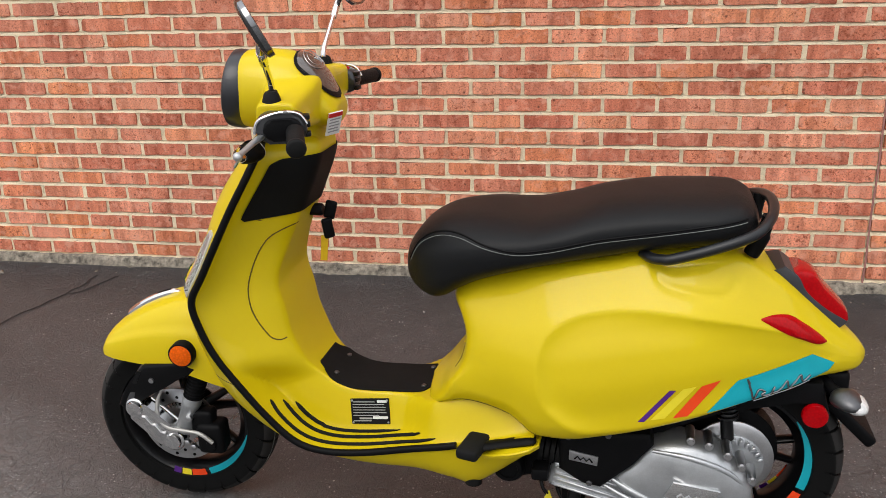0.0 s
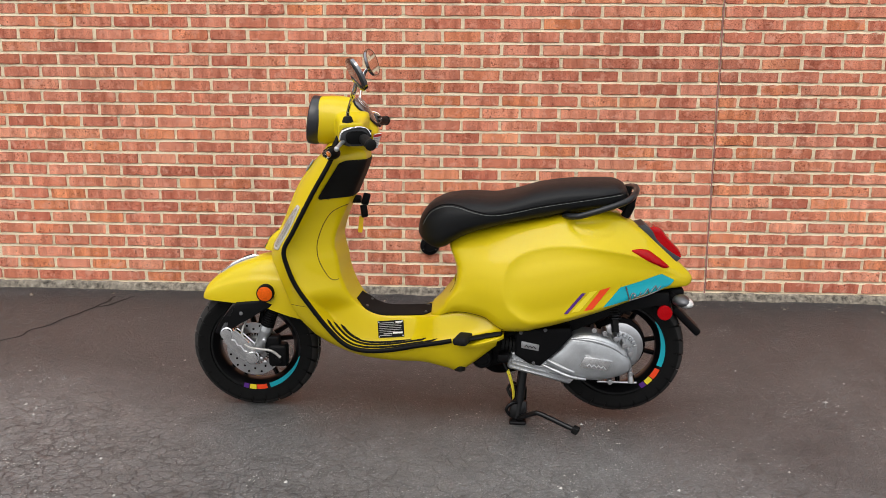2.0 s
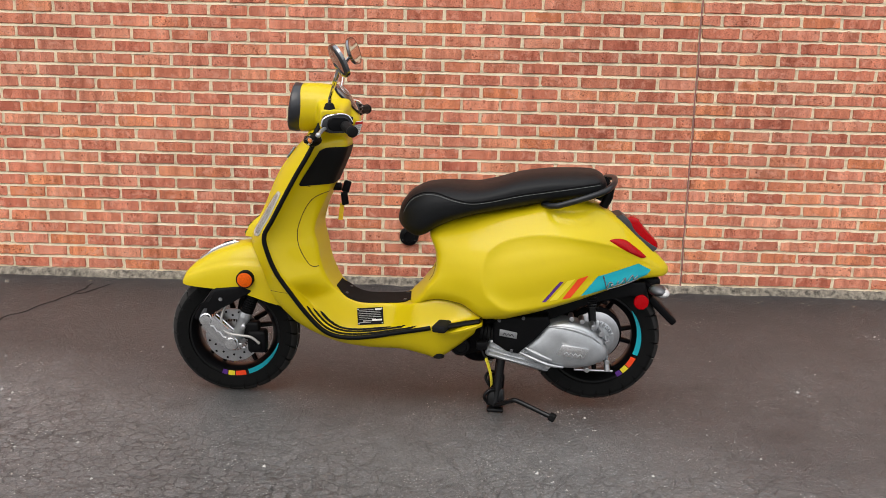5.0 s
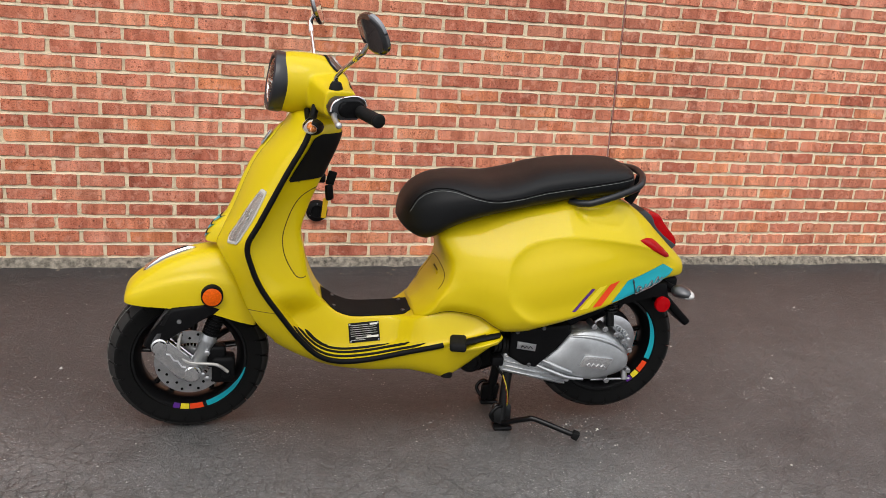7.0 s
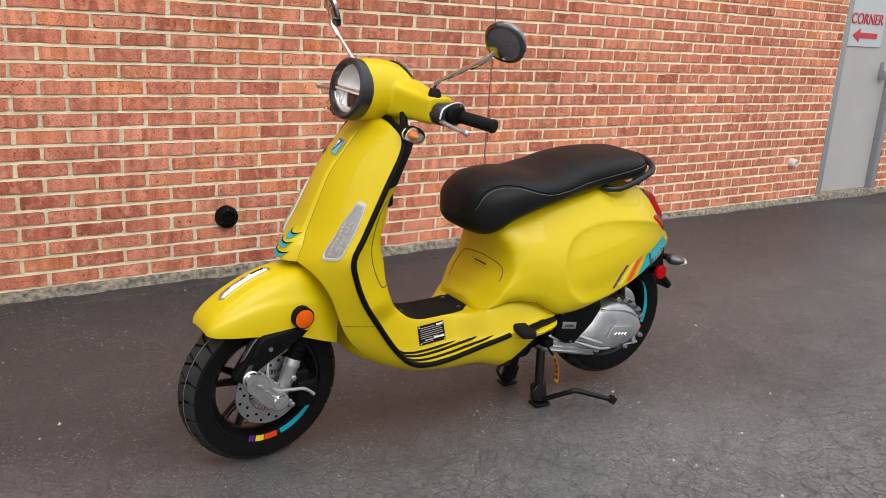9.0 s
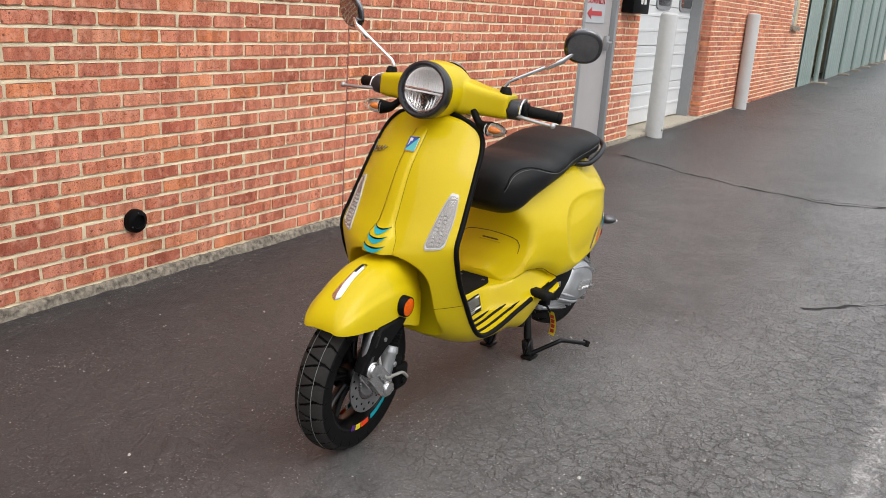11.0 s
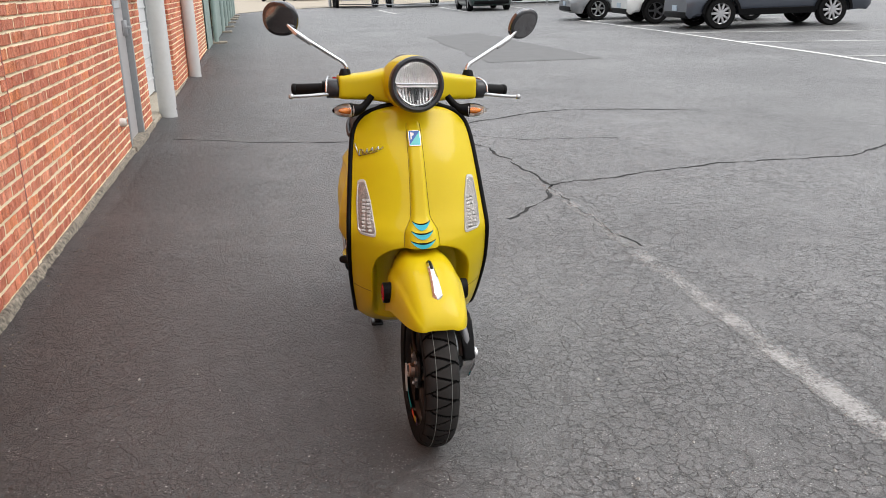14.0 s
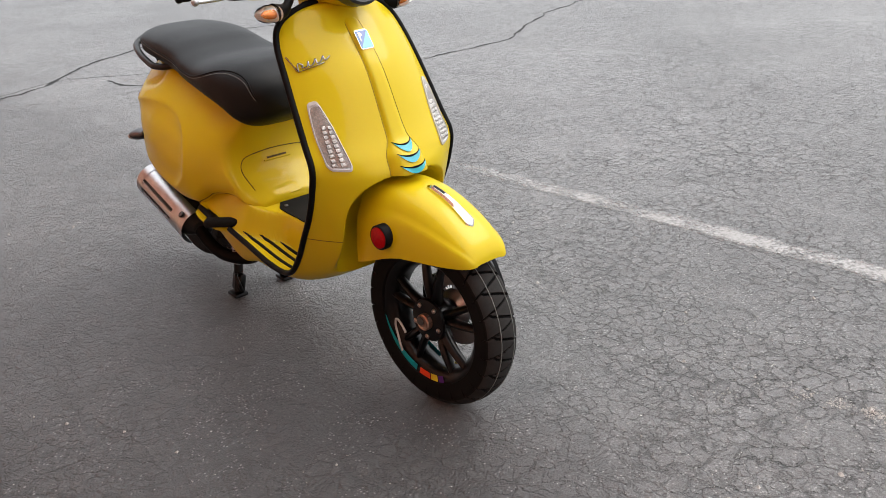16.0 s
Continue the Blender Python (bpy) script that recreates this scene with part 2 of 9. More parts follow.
def asphalt_mat(name):
    """Sealed, dark asphalt by the wall, worn grey and crazed further out, with a soft edge between the two."""
    m, nt, n, l, b = shader(name)
    geo = n.new("ShaderNodeNewGeometry")
    pos = geo.outputs["Position"]
    sep = n.new("ShaderNodeSeparateXYZ")
    l.new(pos, sep.inputs[0])

    def tex(kind, scale, **kw):
        t = n.new(kind)
        t.inputs["Scale"].default_value = scale
        for k, v in kw.items():
            t.inputs[k].default_value = v
        l.new(pos, t.inputs["Vector"])
        return t
    wob = tex("ShaderNodeTexNoise", 0.9, Detail=3)
    wv = n.new("ShaderNodeMath")
    wv.operation = "MULTIPLY_ADD"
    wv.inputs[1].default_value, wv.inputs[2].default_value = 0.9, -0.45
    l.new(wob.outputs[0], wv.inputs[0])
    yy = n.new("ShaderNodeMath")
    yy.operation = "ADD"
    l.new(sep.outputs[1], yy.inputs[0])
    l.new(wv.outputs[0], yy.inputs[1])
    xs_ = n.new("ShaderNodeMapRange")
    xs_.inputs[1].default_value, xs_.inputs[2].default_value, xs_.inputs[3].default_value, xs_.inputs[4].default_value = 0.5, 1.8, 0.0, 0.50
    l.new(sep.outputs[0], xs_.inputs[0])
    yx = n.new("ShaderNodeMath")
    yx.operation = "ADD"
    l.new(yy.outputs[0], yx.inputs[0])
    l.new(xs_.outputs[0], yx.inputs[1])
    front = n.new("ShaderNodeMapRange")
    front.inputs[1].default_value, front.inputs[2].default_value, front.inputs[3].default_value, front.inputs[4].default_value = -0.2, -1.3, 0.0, -0.42
    l.new(sep.outputs[0], front.inputs[0])
    yf = n.new("ShaderNodeMath")
    yf.operation = "ADD"
    l.new(yx.outputs[0], yf.inputs[0])
    l.new(front.outputs[0], yf.inputs[1])
    worn = n.new("ShaderNodeMapRange")
    worn.inputs[1].default_value, worn.inputs[2].default_value = -1.55, -2.10
    l.new(yf.outputs[0], worn.inputs[0])
    cz = n.new("ShaderNodeMapRange")
    cz.inputs[1].default_value, cz.inputs[2].default_value, cz.inputs[3].default_value, cz.inputs[4].default_value = -0.7, 0.5, 0.0, 0.75
    l.new(sep.outputs[0], cz.inputs[0])
    yc = n.new("ShaderNodeMath")
    yc.operation = "ADD"
    l.new(yy.outputs[0], yc.inputs[0])
    l.new(cz.outputs[0], yc.inputs[1])
    crazed = n.new("ShaderNodeMapRange")
    crazed.inputs[1].default_value, crazed.inputs[2].default_value = -1.4, -2.1
    l.new(yc.outputs[0], crazed.inputs[0])
    grit = tex("ShaderNodeTexNoise", 95.0, Detail=6, Roughness=0.8)
    fineg = tex("ShaderNodeTexNoise", 420.0, Detail=3, Roughness=0.7)
    med = tex("ShaderNodeTexNoise", 11.0, Detail=5, Roughness=0.65)
    large = tex("ShaderNodeTexNoise", 0.55, Detail=4)
    seal = ramp(n, l, large.outputs[0], [(0.3, (0.034, 0.0330, 0.0335)), (0.7, (0.055, 0.0535, 0.0540))])
    old = ramp(n, l, large.outputs[0], [(0.3, (0.120, 0.118, 0.117)), (0.7, (0.196, 0.194, 0.193))])
    # the seal coat is dusty and rubbed away along the wall behind the machine
    dusty = n.new("ShaderNodeMapRange")
    dusty.inputs[1].default_value, dusty.inputs[2].default_value, dusty.inputs[3].default_value, dusty.inputs[4].default_value = -0.4, 2.4, 0.0, 0.75
    l.new(sep.outputs[0], dusty.inputs[0])
    rub = tex("ShaderNodeTexNoise", 3.1, Detail=5, Roughness=0.6)
    rubm = ramp(n, l, rub.outputs[0], [(0.32, (0.35, 0.35, 0.35)), (0.62, (1, 1, 1))])
    off = n.new("ShaderNodeMapRange")
    off.inputs[1].default_value, off.inputs[2].default_value = -0.75, -1.30
    l.new(yy.outputs[0], off.inputs[0])
    dk = mixc(n, l, 1.0, dusty.outputs[0], rubm.outputs[0], "MULTIPLY")
    dk = mixc(n, l, 1.0, dk, off.outputs[0], "MULTIPLY")
    sealed = mixc(n, l, dk, seal.outputs[0], (0.122, 0.119, 0.117))
    c = mixc(n, l, worn.outputs[0], sealed, old.outputs[0])
    gr = ramp(n, l, grit.outputs[0], [(0.30, (0.30, 0.30, 0.30)), (0.44, (0.85, 0.85, 0.85)), (0.56, (1.1, 1.1, 1.1)), (0.68, (2.3, 2.3, 2.3))])
    gk = n.new("ShaderNodeMapRange")
    gk.inputs[3].default_value, gk.inputs[4].default_value = 0.8, 1.0
    l.new(worn.outputs[0], gk.inputs[0])
    c = mixc(n, l, gk.outputs[0], c, gr.outputs[0], "MULTIPLY")
    fg = ramp(n, l, fineg.outputs[0], [(0.3, (0.55, 0.55, 0.55)), (0.7, (1.5, 1.5, 1.5))])
    c = mixc(n, l, 0.7, c, fg.outputs[0], "MULTIPLY")
    mr = ramp(n, l, med.outputs[0], [(0.3, (0.70, 0.70, 0.70)), (0.7, (1.25, 1.25, 1.25))])
    c = mixc(n, l, 0.85, c, mr.outputs[0], "MULTIPLY")
    # crazing of the worn surface, fine and coarse
    warp = tex("ShaderNodeTexNoise", 16.0, Detail=5, Roughness=0.7)
    wadd = n.new("ShaderNodeVectorMath")
    wadd.operation = "MULTIPLY_ADD"
    wadd.inputs[1].default_value = (0.09, 0.09, 0.0)
    l.new(warp.outputs[1], wadd.inputs[0])
    l.new(pos, wadd.inputs[2])
    some = tex("ShaderNodeTexNoise", 2.3, Detail=4, Roughness=0.7)
    some2 = tex("ShaderNodeTexNoise", 0.9, Detail=3)
    fac = None
    for scale, width, mask, lo, hi in ((24.0, 0.085, some, 0.26, 0.50), (9.0, 0.040, some2, 0.36, 0.54)):
        vor = n.new("ShaderNodeTexVoronoi")
        vor.feature = "DISTANCE_TO_EDGE"
        vor.inputs["Scale"].default_value = scale
        l.new(wadd.outputs[0], vor.inputs["Vector"])
        line = ramp(n, l, vor.outputs[0], [(0.0, (1, 1, 1)), (width, (0, 0, 0))])
        smask = ramp(n, l, mask.outputs[0], [(lo, (0, 0, 0)), (hi, (0.85, 0.85, 0.85))])
        f1 = mixc(n, l, 1.0, line.outputs[0], smask.outputs[0], "MULTIPLY")
        fac = f1 if fac is None else mixc(n, l, 1.0, fac, f1, "ADD")
    relief = fac
    wk = n.new("ShaderNodeMapRange")
    wk.inputs[3].default_value, wk.inputs[4].default_value = 0.24, 0.85
    l.new(crazed.outputs[0], wk.inputs[0])
    fac = mixc(n, l, 1.0, fac, wk.outputs[0], "MULTIPLY")
    c = mixc(n, l, fac, c, (0.014, 0.013, 0.0125))
    # pale stones and scuffs in patches
    st = n.new("ShaderNodeTexVoronoi")
    st.inputs["Scale"].default_value = 110
    l.new(pos, st.inputs["Vector"])
    cl = tex("ShaderNodeTexNoise", 5.0, Detail=5, Roughness=0.75)
    cm = ramp(n, l, cl.outputs[0], [(0.45, (0, 0, 0)), (0.58, (1, 1, 1))])
    cm = ramp(n, l, mixc(n, l, 1.0, cm.outputs[0], gk.outputs[0], "MULTIPLY"), [(0.0, (0, 0, 0)), (1.0, (1, 1, 1))])
    dot = ramp(n, l, st.outputs["Distance"], [(0.18, (1, 1, 1)), (0.36, (0, 0, 0))])
    rnd = n.new("ShaderNodeSeparateColor")
    l.new(st.outputs["Color"], rnd.inputs[0])
    pick = ramp(n, l, rnd.outputs[0], [(0.54, (0, 0, 0)), (0.64, (1, 1, 1))])
    fac2 = mixc(n, l, 1.0, dot.outputs[0], pick.outputs[0], "MULTIPLY")
    fac2 = mixc(n, l, 1.0, fac2, cm.outputs[0], "MULTIPLY")
    c = mixc(n, l, fac2, c, (0.40, 0.39, 0.385))
    # rare bright specks all over
    for scale, r0, share in ((15.0, 0.055, 0.70), (37.0, 0.085, 0.80), (70.0, 0.12, 0.88)):
        sp2 = n.new("ShaderNodeTexVoronoi")
        sp2.inputs["Scale"].default_value = scale
        l.new(pos, sp2.inputs["Vector"])
        dot2 = ramp(n, l, sp2.outputs["Distance"], [(r0 * 0.6, (1, 1, 1)), (r0, (0, 0, 0))])
        rnd2 = n.new("ShaderNodeSeparateColor")
        l.new(sp2.outputs["Color"], rnd2.inputs[0])
        pick2 = ramp(n, l, rnd2.outputs[1], [(share, (0, 0, 0)), (share + 0.02, (1, 1, 1))])
        fac3 = mixc(n, l, 1.0, dot2.outputs[0], pick2.outputs[0], "MULTIPLY")
        c = mixc(n, l, fac3, c, (0.5, 0.49, 0.47))
    l.new(c, b.inputs["Base Color"])
    ro = n.new("ShaderNodeMapRange")
    ro.inputs[3].default_value, ro.inputs[4].default_value = 0.28, 0.54
    l.new(grit.outputs[0], ro.inputs[0])
    l.new(ro.outputs[0], b.inputs["Roughness"])
    gls = n.new("ShaderNodeMapRange")
    gls.inputs[1].default_value, gls.inputs[2].default_value, gls.inputs[3].default_value, gls.inputs[4].default_value = -0.15, -0.8, 0.55, 1.0
    l.new(yy.outputs[0], gls.inputs[0])
    l.new(gls.outputs[0], b.inputs["Specular IOR Level"])
    hgt = mixc(n, l, 0.58, grit.outputs[0], relief, "SUBTRACT")
    bump(n, l, b, hgt, 1.0, 0.009)
    return m


def line_paint_mat(name):
    """Road paint worn through to the asphalt: broken edges, gaps and thin spots. The strip's UV runs across (u) and gives its strength (v)."""
    m, nt, n, l, b = shader(name)
    geo = n.new("ShaderNodeNewGeometry")

    def tex(scale, detail, rough):
        a = n.new("ShaderNodeTexNoise")
        a.inputs["Scale"].default_value, a.inputs["Detail"].default_value, a.inputs["Roughness"].default_value = scale, detail, rough
        l.new(geo.outputs["Position"], a.inputs["Vector"])
        return a

    def calc(op, x, y):
        k = n.new("ShaderNodeMath")
        k.operation = op
        for i, v in enumerate((x, y)):
            if hasattr(v, "is_linked"):
                l.new(v, k.inputs[i])
            else:
                k.inputs[i].default_value = v
        return k.outputs[0]
    a, p = tex(75, 6, 0.85), tex(5.0, 5, 0.7)
    uv = n.new("ShaderNodeUVMap")
    sep = n.new("ShaderNodeSeparateXYZ")
    l.new(uv.outputs[0], sep.inputs[0])
    u = calc("ABSOLUTE", calc("SUBTRACT", calc("MULTIPLY", sep.outputs[0], 2.0), 1.0), 0.0)
    edge = calc("MULTIPLY", calc("POWER", u, 3.0), 0.30)
    h = calc("ADD", calc("MULTIPLY", a.outputs[0], 0.75), calc("MULTIPLY", p.outputs[0], 0.55))
    h = calc("SUBTRACT", calc("ADD", h, calc("MULTIPLY", sep.outputs[1], 0.36)), edge)
    al = ramp(n, l, h, [(0.73, (0, 0, 0)), (0.93, (0.80, 0.80, 0.80))])
    l.new(al.outputs[0], b.inputs["Alpha"])
    g = ramp(n, l, a.outputs[0], [(0.3, (0.24, 0.235, 0.23)), (0.7, (0.52, 0.51, 0.50))])
    l.new(g.outputs[0], b.inputs["Base Color"])
    b.inputs["Roughness"].default_value = 0.85
    bump(n, l, b, a.outputs[0], 0.6, 0.004)
    return m


YELLOW = body_paint("yellow_body_paint")
BLACKP = plain("black_plastic", (0.004, 0.004, 0.0045), 0.5, relief=0.25, scale=60, fine=700, spec=0.09)
BLACKG = plain("gloss_black_metal", (0.004, 0.004, 0.0045), 0.3, coat=0.1, vary=0.2, spec=0.25)
RUBBER = plain("tyre_rubber", (0.009, 0.009, 0.0092), 0.78, spec=0.12, relief=0.25, vary=0.25, scale=25)
GRIPR = plain("grip_rubber", (0.006, 0.006, 0.006), 0.62, spec=0.16, relief=0.5, fine=500)
LEATHER = plain("black_seat_vinyl", (0.0055, 0.006, 0.0068), 0.46, spec=0.20, relief=0.35, vary=0.15, scale=15, fine=900)
STITCH = plain("grey_thread", (0.16, 0.17, 0.16), 0.8)
CHROME = plain("chrome", (0.78, 0.78, 0.78), 0.08, metal=1.0, vary=0.05)
STEEL = plain("brushed_steel", (0.52, 0.52, 0.53), 0.32, metal=1.0, vary=0.15, relief=0.1)
ALU = plain("cast_aluminium", (0.50, 0.515, 0.53), 0.42, metal=0.85, vary=0.14, relief=0.3, scale=25, fine=350)
DCHROME = plain("dark_chrome", (0.26, 0.26, 0.27), 0.10, metal=1.0, vary=0.05)
DARKST = plain("dark_steel", (0.12, 0.12, 0.125), 0.4, metal=0.9, vary=0.2)
MIRROR = plain("mirror_glass", (0.85, 0.86, 0.86), 0.02, metal=1.0, vary=0.01)
CLEAR = glass("clear_lens", (0.97, 0.98, 0.98), 0.0, 1.02)
REFLECT = plain("lamp_reflector", (0.92, 0.92, 0.91), 0.30, metal=0.8, vary=0.2, scale=60)
RED = lens_plastic("red_lens", (0.44, 0.001, 0.004), 0.10)
ORANGE = lens_plastic("amber_lens", (0.85, 0.125, 0.004))
TEAL = plain("teal_film", (0.0, 0.34, 0.41), 0.4, coat=0.2, vary=0.05)
PURPLE = plain("purple_film", (0.075, 0.012, 0.19), 0.4, coat=0.2, vary=0.05)
REDF = plain("orange_red_film", (0.80, 0.055, 0.004), 0.4, coat=0.2, vary=0.05)
LEMON = plain("lemon_film", (0.80, 0.66, 0.02), 0.35, coat=0.6, vary=0.05)
BLUEE = plain("blue_enamel", (0.02, 0.10, 0.38), 0.25, coat=0.8, vary=0.05)
MINT = plain("mint_enamel", (0.10, 0.52, 0.52), 0.25, coat=0.8, vary=0.05)
SEAM = plain("dark_panel_gap", (0.090, 0.062, 0.004), 0.9)
WHITEL = plain("white_label", (0.72, 0.72, 0.70), 0.5, vary=0.06)
DARKPL = plain("black_label", (0.008, 0.008, 0.009), 0.6, vary=0.1, spec=0.1)
TAGY = plain("yellow_tag_plastic", (0.72, 0.45, 0.0), 0.5, vary=0.06)
BRICK = brick_mat("fired_brick")
MORTAR = mortar_mat("mortar")
CONCRETE = mortar_mat("weathered_concrete", (0.20, 0.175, 0.14), (0.25, 2.3), 38.0)
ASPHALT = asphalt_mat("asphalt")
OLDPAINT = line_paint_mat("worn_line_paint")
CRACK = plain("crack_filler", (0.010, 0.0095, 0.009), 0.8, vary=0.3)

# ---- mesh tools ----


def smooth01(t):
    t = min(1.0, max(0.0, t))
    return t * t * (3 - 2 * t)


def curve_at(keys, x):
    """A smooth curve through (x, value...) keys, taken at x."""
    if x <= keys[0][0]:
        return keys[0][1] if len(keys[0]) == 2 else keys[0][1:]
    if x >= keys[-1][0]:
        return keys[-1][1] if len(keys[-1]) == 2 else keys[-1][1:]
    i = max(k for k in range(len(keys)) if keys[k][0] <= x)
    i = min(i, len(keys) - 2)
    k0, k1 = keys[i], keys[i + 1]
    h = k1[0] - k0[0]
    t = (x - k0[0]) / h
    out = []
    for j in range(1, len(k0)):
        d = (k1[j] - k0[j]) / h
        dl = (k0[j] - keys[i - 1][j]) / (k0[0] - keys[i - 1][0]) if i > 0 else d
        dr = (keys[i + 2][j] - k1[j]) / (keys[i + 2][0] - k1[0]) if i + 2 < len(keys) else d
        m0 = 0.0 if dl * d <= 0 else 2 * dl * d / (dl + d)
        m1 = 0.0 if dr * d <= 0 else 2 * dr * d / (dr + d)
        if i == 0:
            m0 = d
        if i + 2 >= len(keys):
            m1 = d
        t2, t3 = t * t, t * t * t
        out.append(k0[j] * (2 * t3 - 3 * t2 + 1) + h * m0 * (t3 - 2 * t2 + t) + k1[j] * (-2 * t3 + 3 * t2) + h * m1 * (t3 - t2))
    return out[0] if len(out) == 1 else out


def spline(pts, per=8, closed=False):
    """A Catmull-Rom line through the points."""
    P = [Vector(p) for p in pts]
    n = len(P)
    out = []
    for i in range(n if closed else n - 1):
        p1, p2 = P[i], P[(i + 1) % n]
        p0 = P[i - 1] if closed or i > 0 else p1
        p3 = P[(i + 2) % n] if closed or i + 2 < n else p2
        for k in range(per):
            t = k / per
            out.append(0.5 * ((2 * p1) + (p2 - p0) * t + (2 * p0 - 5 * p1 + 4 * p2 - p3) * t * t + (3 * p1 - p0 - 3 * p2 + p3) * t ** 3))
    if not closed:
        out.append(P[-1])
    return out


def grid_faces(bm, rows, closed=False, flip=False, caps=(False, False)):
    """Faces between rows of points; closed joins each row's ends."""
    V = [[bm.verts.new(p) for p in r] for r in rows]
    n = len(V[0])
    for a, b in zip(V, V[1:]):
        for j in range(n if closed else n - 1):
            k = (j + 1) % n
            q = (a[j], a[k], b[k], b[j])
            bm.faces.new(q[::-1] if flip else q)
    if caps[0]:
        bm.faces.new(V[0] if flip else V[0][::-1])
    if caps[1]:
        bm.faces.new(V[-1][::-1] if flip else V[-1])
    return V


def finish(bm, name, mats, sharp=40, weld=0.0):
    if weld:
        bmesh.ops.remove_doubles(bm, verts=bm.verts, dist=weld)
    bmesh.ops.recalc_face_normals(bm, faces=bm.faces)
    me = bpy.data.meshes.new(name)
    bm.to_mesh(me)
    bm.free()
    for m in mats if isinstance(mats, (list, tuple)) else [mats]:
        me.materials.append(m)
    me.shade_smooth()
    me.set_sharp_from_angle(angle=radians(sharp))
    return me


def part(name, bm, material, parent, label="", sharp=40, weld=0.0):
    ob = new(name, finish(bm, name, material, sharp, weld))
    ob.parent = parent
    if label:
        tagged(ob, label)
    return ob


def thing(name, bm, material, label, category, group="", kind="", m=None, sharp=40):
    ob = new(name, finish(bm, name, material, sharp))
    if m is not None:
        ob.matrix_world = m
    return tagged(ob, label, category, group, kind)


def box(bm, lo, hi, bevel=0.0, seg=2, m=None):
    r = bmesh.ops.create_cube(bm, size=1.0)
    vs = r["verts"]
    c = [(a + b) / 2 for a, b in zip(lo, hi)]
    s = [b - a for a, b in zip(lo, hi)]
    for v in vs:
        v.co = Vector((c[0] + v.co.x * s[0], c[1] + v.co.y * s[1], c[2] + v.co.z * s[2]))
    if bevel:
        es = {e for v in vs for e in v.link_edges}
        g = bmesh.ops.bevel(bm, geom=list(es), offset=bevel, segments=seg, affect="EDGES", profile=0.5)
        vs = list({v for f in g["faces"] for v in f.verts} | {v for v in vs if v.is_valid})
    if m is not None:
        bmesh.ops.transform(bm, matrix=m, verts=vs)
    return vs


def tube(bm, pts, radius, seg=10, caps=True, flat=1.0):
    """A round bar along the points; radius may be a list."""
    P = [Vector(p) for p in pts]
    n = len(P)
    R = radius if isinstance(radius, (list, tuple)) else [radius] * n
    t0 = (P[1] - P[0]).normalized()
    up = Vector((0, 0, 1)) if abs(t0.z) < 0.9 else Vector((1, 0, 0))
    side = t0.cross(up).normalized()
    rings = []
    for i in range(n):
        t = (P[min(i + 1, n - 1)] - P[max(i - 1, 0)]).normalized()
        side = (side - t * side.dot(t)).normalized()
        o = t.cross(side)
        rings.append([P[i] + side * (R[i] * math.cos(a)) + o * (R[i] * flat * math.sin(a)) for a in (2 * math.pi * k / seg for k in range(seg))])
    return grid_faces(bm, rings, closed=True, caps=(caps, caps))


def lathe(bm, profile, axis="y", at=(0, 0, 0), seg=48, m=None, closed=False):
    """Turns (radius, along) pairs round an axis."""
    rings = []
    for r, h in profile:
        ring = []
        for k in range(seg):
            a = 2 * math.pi * k / seg
            c, s = r * math.cos(a), r * math.sin(a)
            p = Vector((c, h, s)) if axis == "y" else Vector((h, c, s)) if axis == "x" else Vector((c, s, h))
            p = m @ p if m is not None else p
            ring.append(p + Vector(at))
        rings.append(ring)
    if closed:
        rings.append(rings[0])
    grid_faces(bm, rings, closed=True, caps=(not closed and profile[0][0] > 1e-5, not closed and profile[-1][0] > 1e-5))


def prism(bm, outline, depth, m=None, bevel=0.0, seg=2):
    """A flat outline (x, z) given a depth along y, from 0 to depth."""
    a = [bm.verts.new((x, 0, z)) for x, z in outline]
    b = [bm.verts.new((x, depth, z)) for x, z in outline]
    n = len(a)
    fs = [bm.faces.new(a), bm.faces.new(b[::-1])]
    for i in range(n):
        fs.append(bm.faces.new((a[i], b[i], b[(i + 1) % n], a[(i + 1) % n])))
    vs = a + b
    if bevel:
        es = {e for f in fs[:2] for e in f.edges}
        g = bmesh.ops.bevel(bm, geom=list(es), offset=bevel, segments=seg, affect="EDGES", profile=0.5)
        vs = list({v for f in g["faces"] for v in f.verts} | {v for v in vs if v.is_valid})
    if m is not None:
        bmesh.ops.transform(bm, matrix=m, verts=vs)
    return vs


def arc(cx, cz, r, a0, a1, n):
    return [(cx + r * math.cos(radians(a0 + (a1 - a0) * k / n)), cz + r * math.sin(radians(a0 + (a1 - a0) * k / n))) for k in range(n + 1)]


def round_rect(w, h, r, n=5):
    pts = []
    for cx, cz, a in ((w / 2 - r, h / 2 - r, 0), (-w / 2 + r, h / 2 - r, 90), (-w / 2 + r, -h / 2 + r, 180), (w / 2 - r, -h / 2 + r, 270)):
        pts += arc(cx, cz, r, a, a + 90, n)
    return pts

# ---- ground ----


def soft_rise(d):
    return 0.0 if d <= 0 else d * d / 8 if d < 4 else d - 2


def ground_z(x, y):
    """The lot falls a little from the wall and rises slightly towards the yard."""
    return (0.013 - 0.007 * smooth01(-y / 7)) * soft_rise(min(x, 30) - 6) - 0.012 * smooth01((-y - 0.1) / 1.0)


